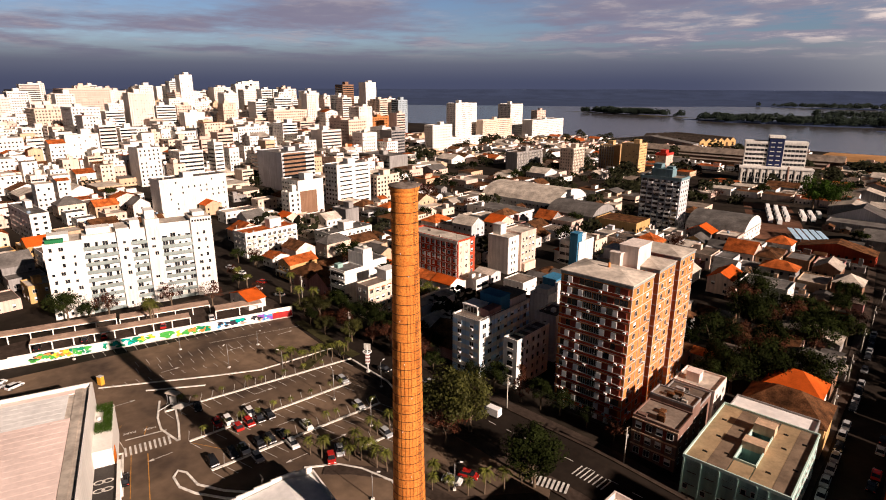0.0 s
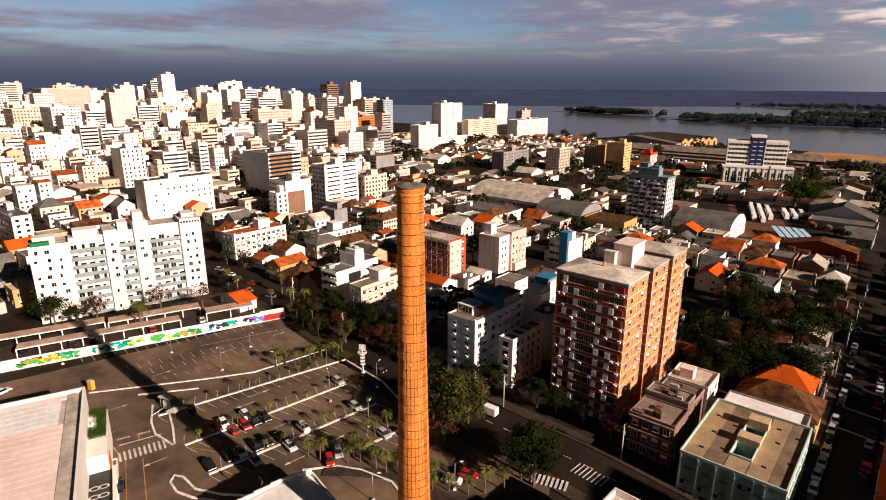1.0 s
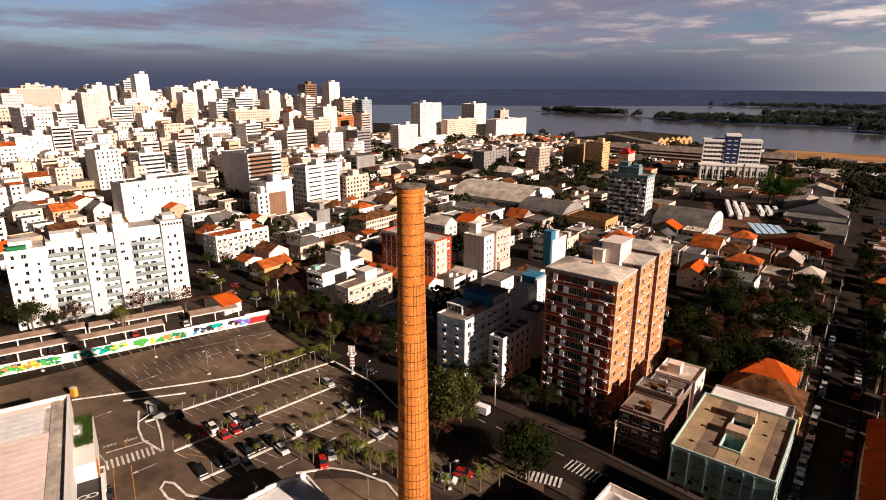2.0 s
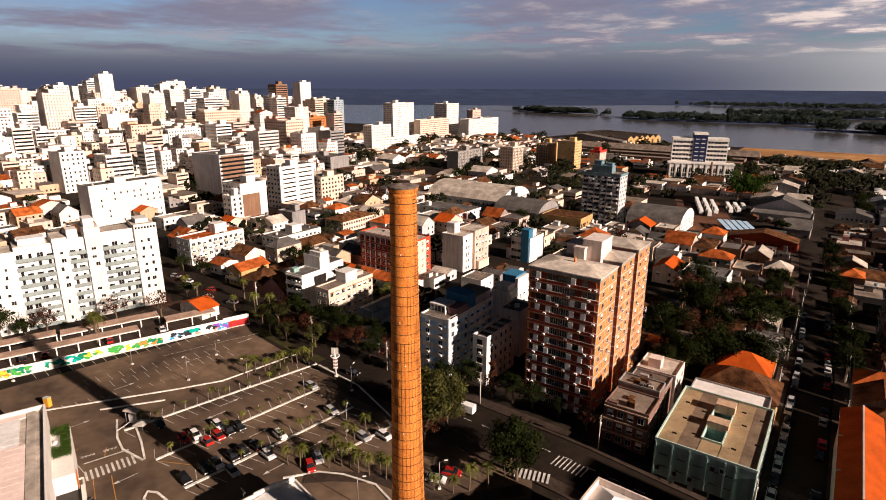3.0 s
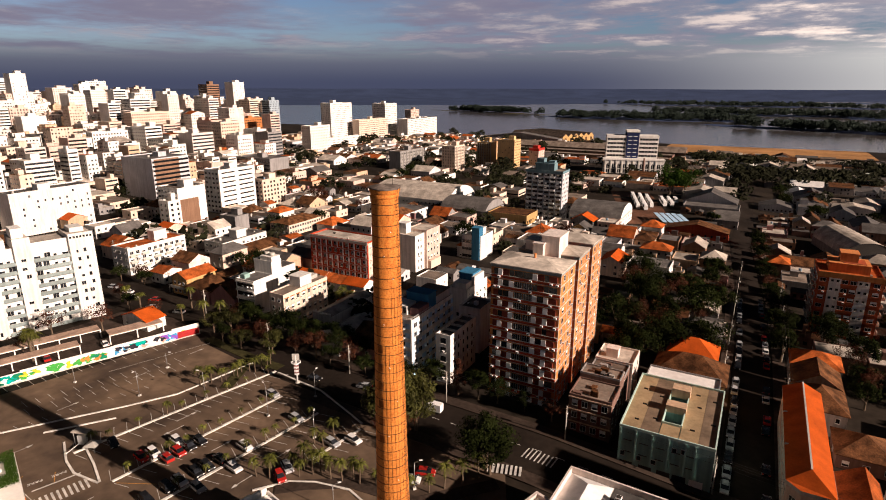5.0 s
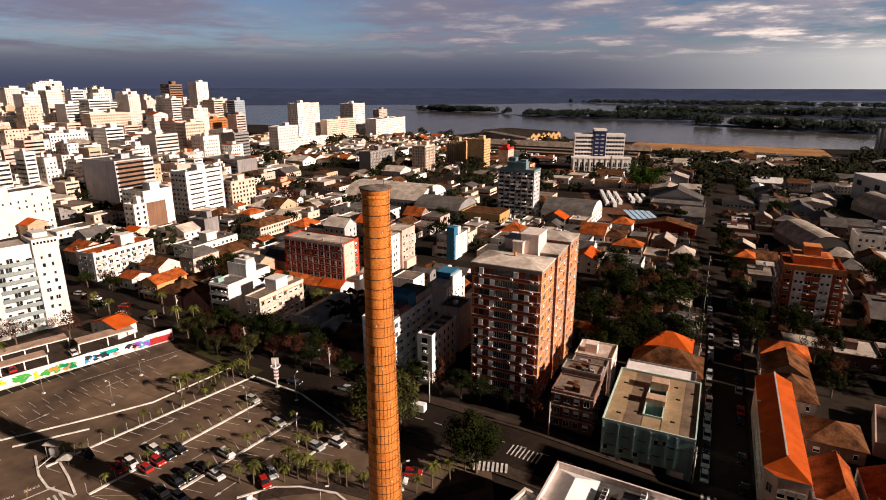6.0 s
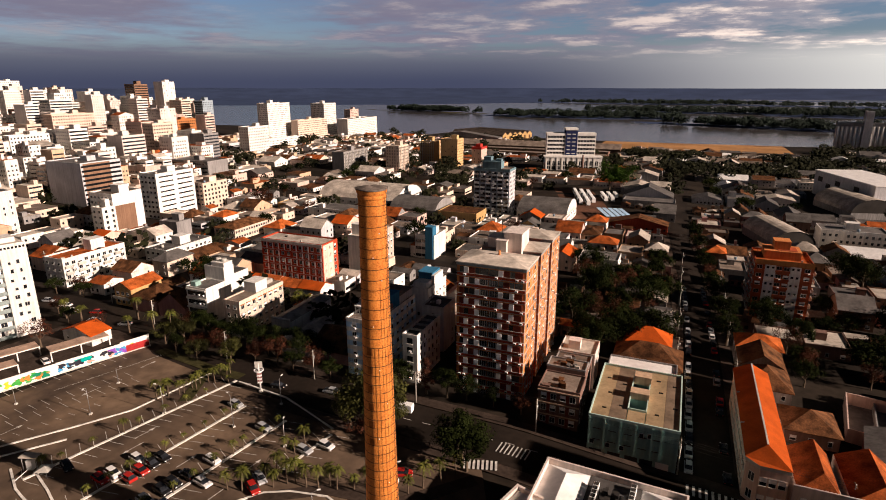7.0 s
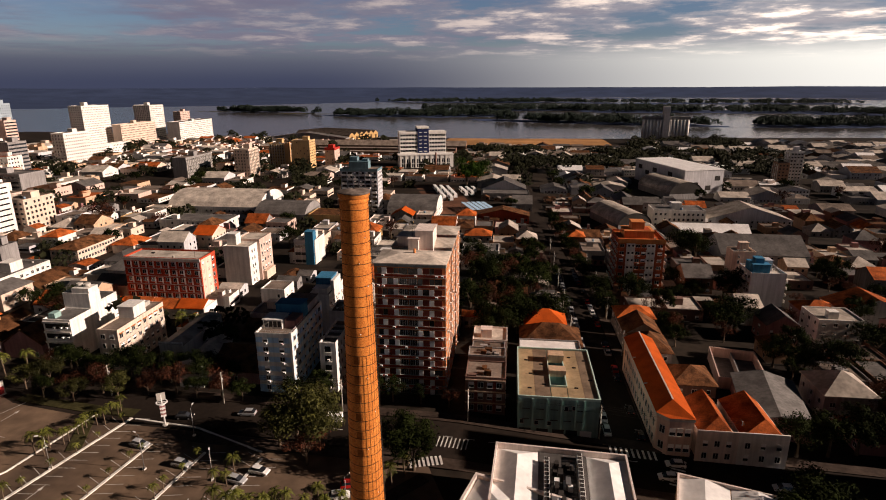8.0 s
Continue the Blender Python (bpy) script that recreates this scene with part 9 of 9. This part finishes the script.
def kiosk():
    """Local axes: x along the ridge, y across it; the stepped gable stands at x = 0."""
    t = thing("pavilion", -80.1, 52.5, 0.0, -13, "white-roofed pavilion with a stepped white gable parapet", "pavilion")
    w, d, ridge = 22.0, 15.6, -5.6
    bm = bmesh.new()
    box(bm, 0, -d, 0, w, 0, 4.4)
    part("wall", bm, PLASTER, t)
    for k in range(9):
        bm = bmesh.new()
        a, b = 0.35 + k * 2.4, 0.35 + (k + 1) * 2.4 - 0.03
        z = 0.02 * (k % 2)
        for y0, y1, z0, z1 in ((-d, ridge, 4.5, 5.5), (ridge, -0.1, 5.5, 4.5)):
            poly(bm, [(a, y0, z0 + z), (b, y0, z0 + z), (b, y1, z1 + z), (a, y1, z1 + z)])
            poly(bm, [(a, y1, z1 + z - 0.08), (b, y1, z1 + z - 0.08), (b, y0, z0 + z - 0.08), (a, y0, z0 + z - 0.08)])
        weld(bm)
        part("roof_sheet", bm, ROOF_WHITE, t, "white metal roof sheet")
    for k in range(10):
        bm = bmesh.new()
        a, b = -d + k * d / 10, -d + (k + 1) * d / 10
        top = 6.1 - abs(ridge - (a + b) / 2) * 0.1 + (0.12 if k % 2 else 0.0)
        box(bm, -0.3, a, 0, 0.02, b - 0.02, top)
        part("parapet_step", bm, PLASTER, t)
    bm = bmesh.new()
    box(bm, 0.02, -0.02, 4.4, w, 0.28, 5.0)
    part("parapet", bm, PLASTER, t)
    bm = bmesh.new()
    tube(bm, -1.6, -9.0, 0, 6.6, 0.1, 0.1, 6)
    box(bm, -2.4, -9.1, 6.2, -0.8, -8.9, 6.6)
    part("mast", bm, DARK_METAL, t)


kiosk()


def booth():
    t = thing("ticket_barrier", -131.5, 48.5, 0.06, 20, "grey barrier canopy with white masts at the drive", "barrier")
    bm = bmesh.new()
    box(bm, -1.6, -0.9, 3.0, 2.2, 0.9, 3.2)
    part("canopy", bm, ROOF_PALE, t)
    for x, y in ((-1.2, -0.6), (1.8, -0.6), (1.8, 0.6), (-1.2, 0.6)):
        bm = bmesh.new()
        tube(bm, x, y, 0, 3.0, 0.07, 0.07, 6)
        part("post", bm, METAL, t)
    bm = bmesh.new()
    box(bm, -0.6, -0.5, 0, 0.6, 0.5, 2.1)
    part("cabin", bm, SHUTTER, t)
    bm = bmesh.new()
    box(bm, 0.5, -5.0, 0.9, 0.62, -0.4, 1.0)
    part("boom", bm, SHUTTER, t)


booth()
t = thing("kiosk_box", -155.0, 40.1, 0.06, 20, "orange yellow service box on the car park", "box")
bm2 = bmesh.new()
box(bm2, -0.7, -0.5, 0, 0.7, 0.5, 2.3)
part("body", bm2, surface("orange yellow panel", (0.65, 0.32, 0.04), var=0.1), t)
bm2 = bmesh.new()
box(bm2, -0.75, -0.55, 2.3, 0.75, 0.55, 2.42)
part("lid", bm2, TRIM, t)
t = thing("parasol", -125.4, 47.6, 0.06, 25, "pale square parasol beside the drive", "parasol")
bm = bmesh.new()
tube(bm, 0, 0, 0, 2.6, 0.05, 0.05, 6)
part("pole", bm, METAL, t)
bm = bmesh.new()
for i in range(4):
    a0, a1 = math.pi / 4 + i * math.pi / 2, math.pi / 4 + (i + 1) * math.pi / 2
    poly(bm, [(0, 0, 3.0), (2.0 * math.cos(a0), 2.0 * math.sin(a0), 2.45), (2.0 * math.cos(a1), 2.0 * math.sin(a1), 2.45)])
part("canopy", bm, TRIM, t)

# the delivery van on the avenue
t = thing("delivery_van", -71.0, 96.6, land(-71, 96) + 0.06, 183, "white box delivery van on the avenue", "van")
t.scale = (0.78, 0.85, 0.8)
bm = bmesh.new()
box(bm, -3.0, -1.05, 0.7, 1.2, 1.05, 3.0)
part("cargo_box", bm, SHUTTER, t)
bm = bmesh.new()
prism(bm, [(1.25, -0.95), (2.9, -0.95), (2.9, 0.95), (1.25, 0.95)], 0.5, 1.5)
prism(bm, [(1.25, -0.9), (2.3, -0.9), (2.3, 0.9), (1.25, 0.9)], 1.5, 2.2)
part("cab", bm, SHUTTER, t)
for x in (-2.0, 2.1):
    for y in (-0.9, 0.9):
        bm = bmesh.new()
        bmesh.ops.create_cone(bm, cap_ends=True, segments=14, radius1=0.4, radius2=0.4, depth=0.25, matrix=pose(0, 0, 0, 90, 0, 0))
        o = part("wheel", bm, TYRE, t)
        o.location = (x, y, 0.4)


# ---- woods and river edge ----
def woods(name, label, spots, seed, size, material):
    """Far trees as rough clumps of leaves, joined, too many to count."""
    rnd = random.Random(seed)
    verts, faces = [], []
    for x, y, z in spots:
        s = size * rnd.uniform(0.6, 1.4)
        for k in range(3):
            ox, oy, oz, r = rnd.uniform(-.5, .5) * s, rnd.uniform(-.5, .5) * s, rnd.uniform(0.45, 0.9) * s, s * rnd.uniform(0.35, 0.6)
            for q in range(36):
                u, v = rnd.uniform(-0.7, 1), rnd.uniform(0, 2 * math.pi)
                h = math.sqrt(1 - min(1, u * u))
                p = Vector((x + ox + r * h * math.cos(v), y + oy + r * h * math.sin(v), z + oz + r * u * 0.85))
                a = Vector((rnd.uniform(-1, 1), rnd.uniform(-1, 1), rnd.uniform(-1, 1))).normalized() * r * 0.28
                b = a.orthogonal().normalized() * r * 0.24
                j = len(verts)
                verts += [tuple(p - a), tuple(p - b), tuple(p + a), tuple(p + b)]
                faces.append((j, j + 1, j + 2, j + 3))
    me = bpy.data.meshes.new(name)
    me.from_pydata(verts, [], faces)
    me.materials.append(material)
    tagged(new(name, me), label, "trees", kind="stuff")


rnd = random.Random(3)
spots = []
while len(spots) < 2600:
    c = rnd.choice(ISLES[:9])
    x, y = c[0] + rnd.uniform(-1.2, 1.2) * c[2], c[1] + rnd.uniform(-1.3, 1.3) * c[3]
    if c[3] == 30 and rnd.random() < 0.93:
        spots.append((x, y, -40))
        continue
    if isle(x, y) > 0.12:
        spots.append((x, y, WATER_Z + 1.0))
woods("island_woods", "dark woods on the river islands", [s for s in spots if s[2] > -30], 4, 13.0, surface("island leaf", (0.016, 0.024, 0.018), var=0.4, coarse=0.03, fine=0.3, bump=0))
spots = []
while len(spots) < 620:
    x, y = rnd.uniform(-90, 300), rnd.uniform(600, 930)
    if noise.noise((x * 0.012, y * 0.012, 2)) + 0.12 > 0 and y < bank(x) - (60 if x > 135 else 235) and not any(a < x < c and b < y < e for a, b, c, e in FOOT):
        spots.append((x, y, land(x, y)))
for k in range(220):
    x, y = rnd.uniform(-520, 100), rnd.uniform(430, 960)
    if not any(a < x < c and b < y < e for a, b, c, e in FOOT) and y < bank(x) - (240 if x > -160 else 70):
        spots.append((x, y, land(x, y)))
for k in range(150):
    x, y = rnd.uniform(-560, -110), rnd.uniform(110, 480)
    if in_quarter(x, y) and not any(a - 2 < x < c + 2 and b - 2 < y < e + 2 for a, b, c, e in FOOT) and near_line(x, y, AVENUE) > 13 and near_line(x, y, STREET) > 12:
        spots.append((x, y, land(x, y) - 2.0))
woods("river_woods", "dark green woods along the river bank", spots, 5, 8.0, surface("far leaf", (0.016, 0.017, 0.007), var=0.5, coarse=0.05, fine=0.4, bump=0))

# the port: long sheds, silo, viaduct
def gabled_port_shed():
    """A row of bays side by side, each with its own yellow gable towards the town's morning side."""
    t = thing("port_shed", -300.0, 925.0, -14.5, -24, "long dark-roofed port shed with a row of yellow gables", "shed")
    for k in range(6):
        bm = bmesh.new()
        box(bm, -120, k * 13.0, -2, 0, k * 13.0 + 13.0, 7.0)
        part("wall", bm, WALL["ochre"], t)
        bm = bmesh.new()
        gable(bm, -120, k * 13.0, 0, k * 13.0 + 13.0, 7.0, 4.6, True, 0.2, 0.3)
        part("roof", bm, (ROOF_FLAT, WALL["ochre"]), t)
        bm = bmesh.new()
        box(bm, 0.0, k * 13.0 + 4.2, -1, 0.08, k * 13.0 + 8.8, 5.0)
        part("door", bm, RUST, t)


gabled_port_shed()
house(-420, 868, 130, 22, 8, "gable", ROOF_GREY, WALL["grey"], "long grey port shed", HAND, windows=False, name="port_shed", group="port sheds")
t = thing("grain_silo", 184.0, 985.0, -15.5, 0, "pale concrete grain silo with a central tower", "silo")
for k in range(14):
    bm = bmesh.new()
    tube(bm, k * 5.4, 0, -2, 33, 2.7, 2.7, 12)
    part("silo_cell", bm, WALL["white"], t)
bm = bmesh.new()
box(bm, 30, -4, -2, 40, 6, 54)
part("silo_tower", bm, WALL["tealw"], t)
bm = bmesh.new()
box(bm, -3, -2.5, 33, 74, 3, 38)
part("gallery", bm, WALL["grey"], t)
ribbon("viaduct", [(-330, 800), (-60, 812), (260, 830)], 5, 6.0, PAVING, "grey elevated railway viaduct", "viaduct", edge=1.6, dense=20)
ribbon("depot_yard", [(-100, 468), (-82, 410), (-64, 344)], 15, 0.05, surface("reddish packed earth", (0.13, 0.062, 0.038), var=0.45, coarse=0.08, fine=0.6), "reddish packed earth yard of the coach depot", "yard", dense=8)
# coaches in the depot
coach = thing("bus", 0, 0, -300, 0, "white coach parked in the depot", "bus", "coaches in the depot")
bm = bmesh.new()
box(bm, -6, -1.25, 0.5, 6, 1.25, 3.2)
box(bm, -5.7, -1.05, 3.2, 5.7, 1.05, 3.32)
box(bm, -2.6, -0.8, 3.32, -0.2, 0.8, 3.55)
part("body", bm, SHUTTER, coach)
bm = bmesh.new()
box(bm, -5.8, -1.28, 1.7, 5.9, 1.28, 2.7)
part("glazing", bm, GLASS, coach)
for x in (-3.8, 3.8):
    bm = bmesh.new()
    box(bm, x - 0.5, -1.27, 0.0, x + 0.5, 1.27, 1.0)
    part("wheel", bm, TYRE, coach)
first = True
for k, count in ((0, 4), (1, 4), (2, 3), (4, 2), (5, 2), (6, 1)):
    for row in range(count):
        back = row + (1.0 if k > 3 else 0.25 * k)
        x, y = -92.5 + 4.6 * k + 3.9 * back, 441.0 + 1.5 * k - 14.4 * back
        m = pose(x, y, land(x, y) + 0.1, 0, 0, 105.2)
        if first:
            coach.matrix_world, first = m, False
        else:
            copy_thing(coach, m)

# blue-roofed bays of the depot
for k in range(5):
    x, y = -55.5 + 3.3 * k, 340.0 + 0.9 * k
    t = thing("bus_shelter", x, y, land(x, y + 12), 21, "long open depot bay with a pale blue sheet roof", "shelter", "depot bays")
    bm = bmesh.new()
    box(bm, 0, 0, 3.6, 2.5, 26, 3.8)
    part("roof", bm, WALL["bluew"], t)
    for py in (0.4, 12.8, 25.4):
        for px in (0.2, 2.2):
            bm = bmesh.new()
            box(bm, px, py, -0.5, px + 0.15, py + 0.15, 3.6)
            part("post", bm, METAL, t)
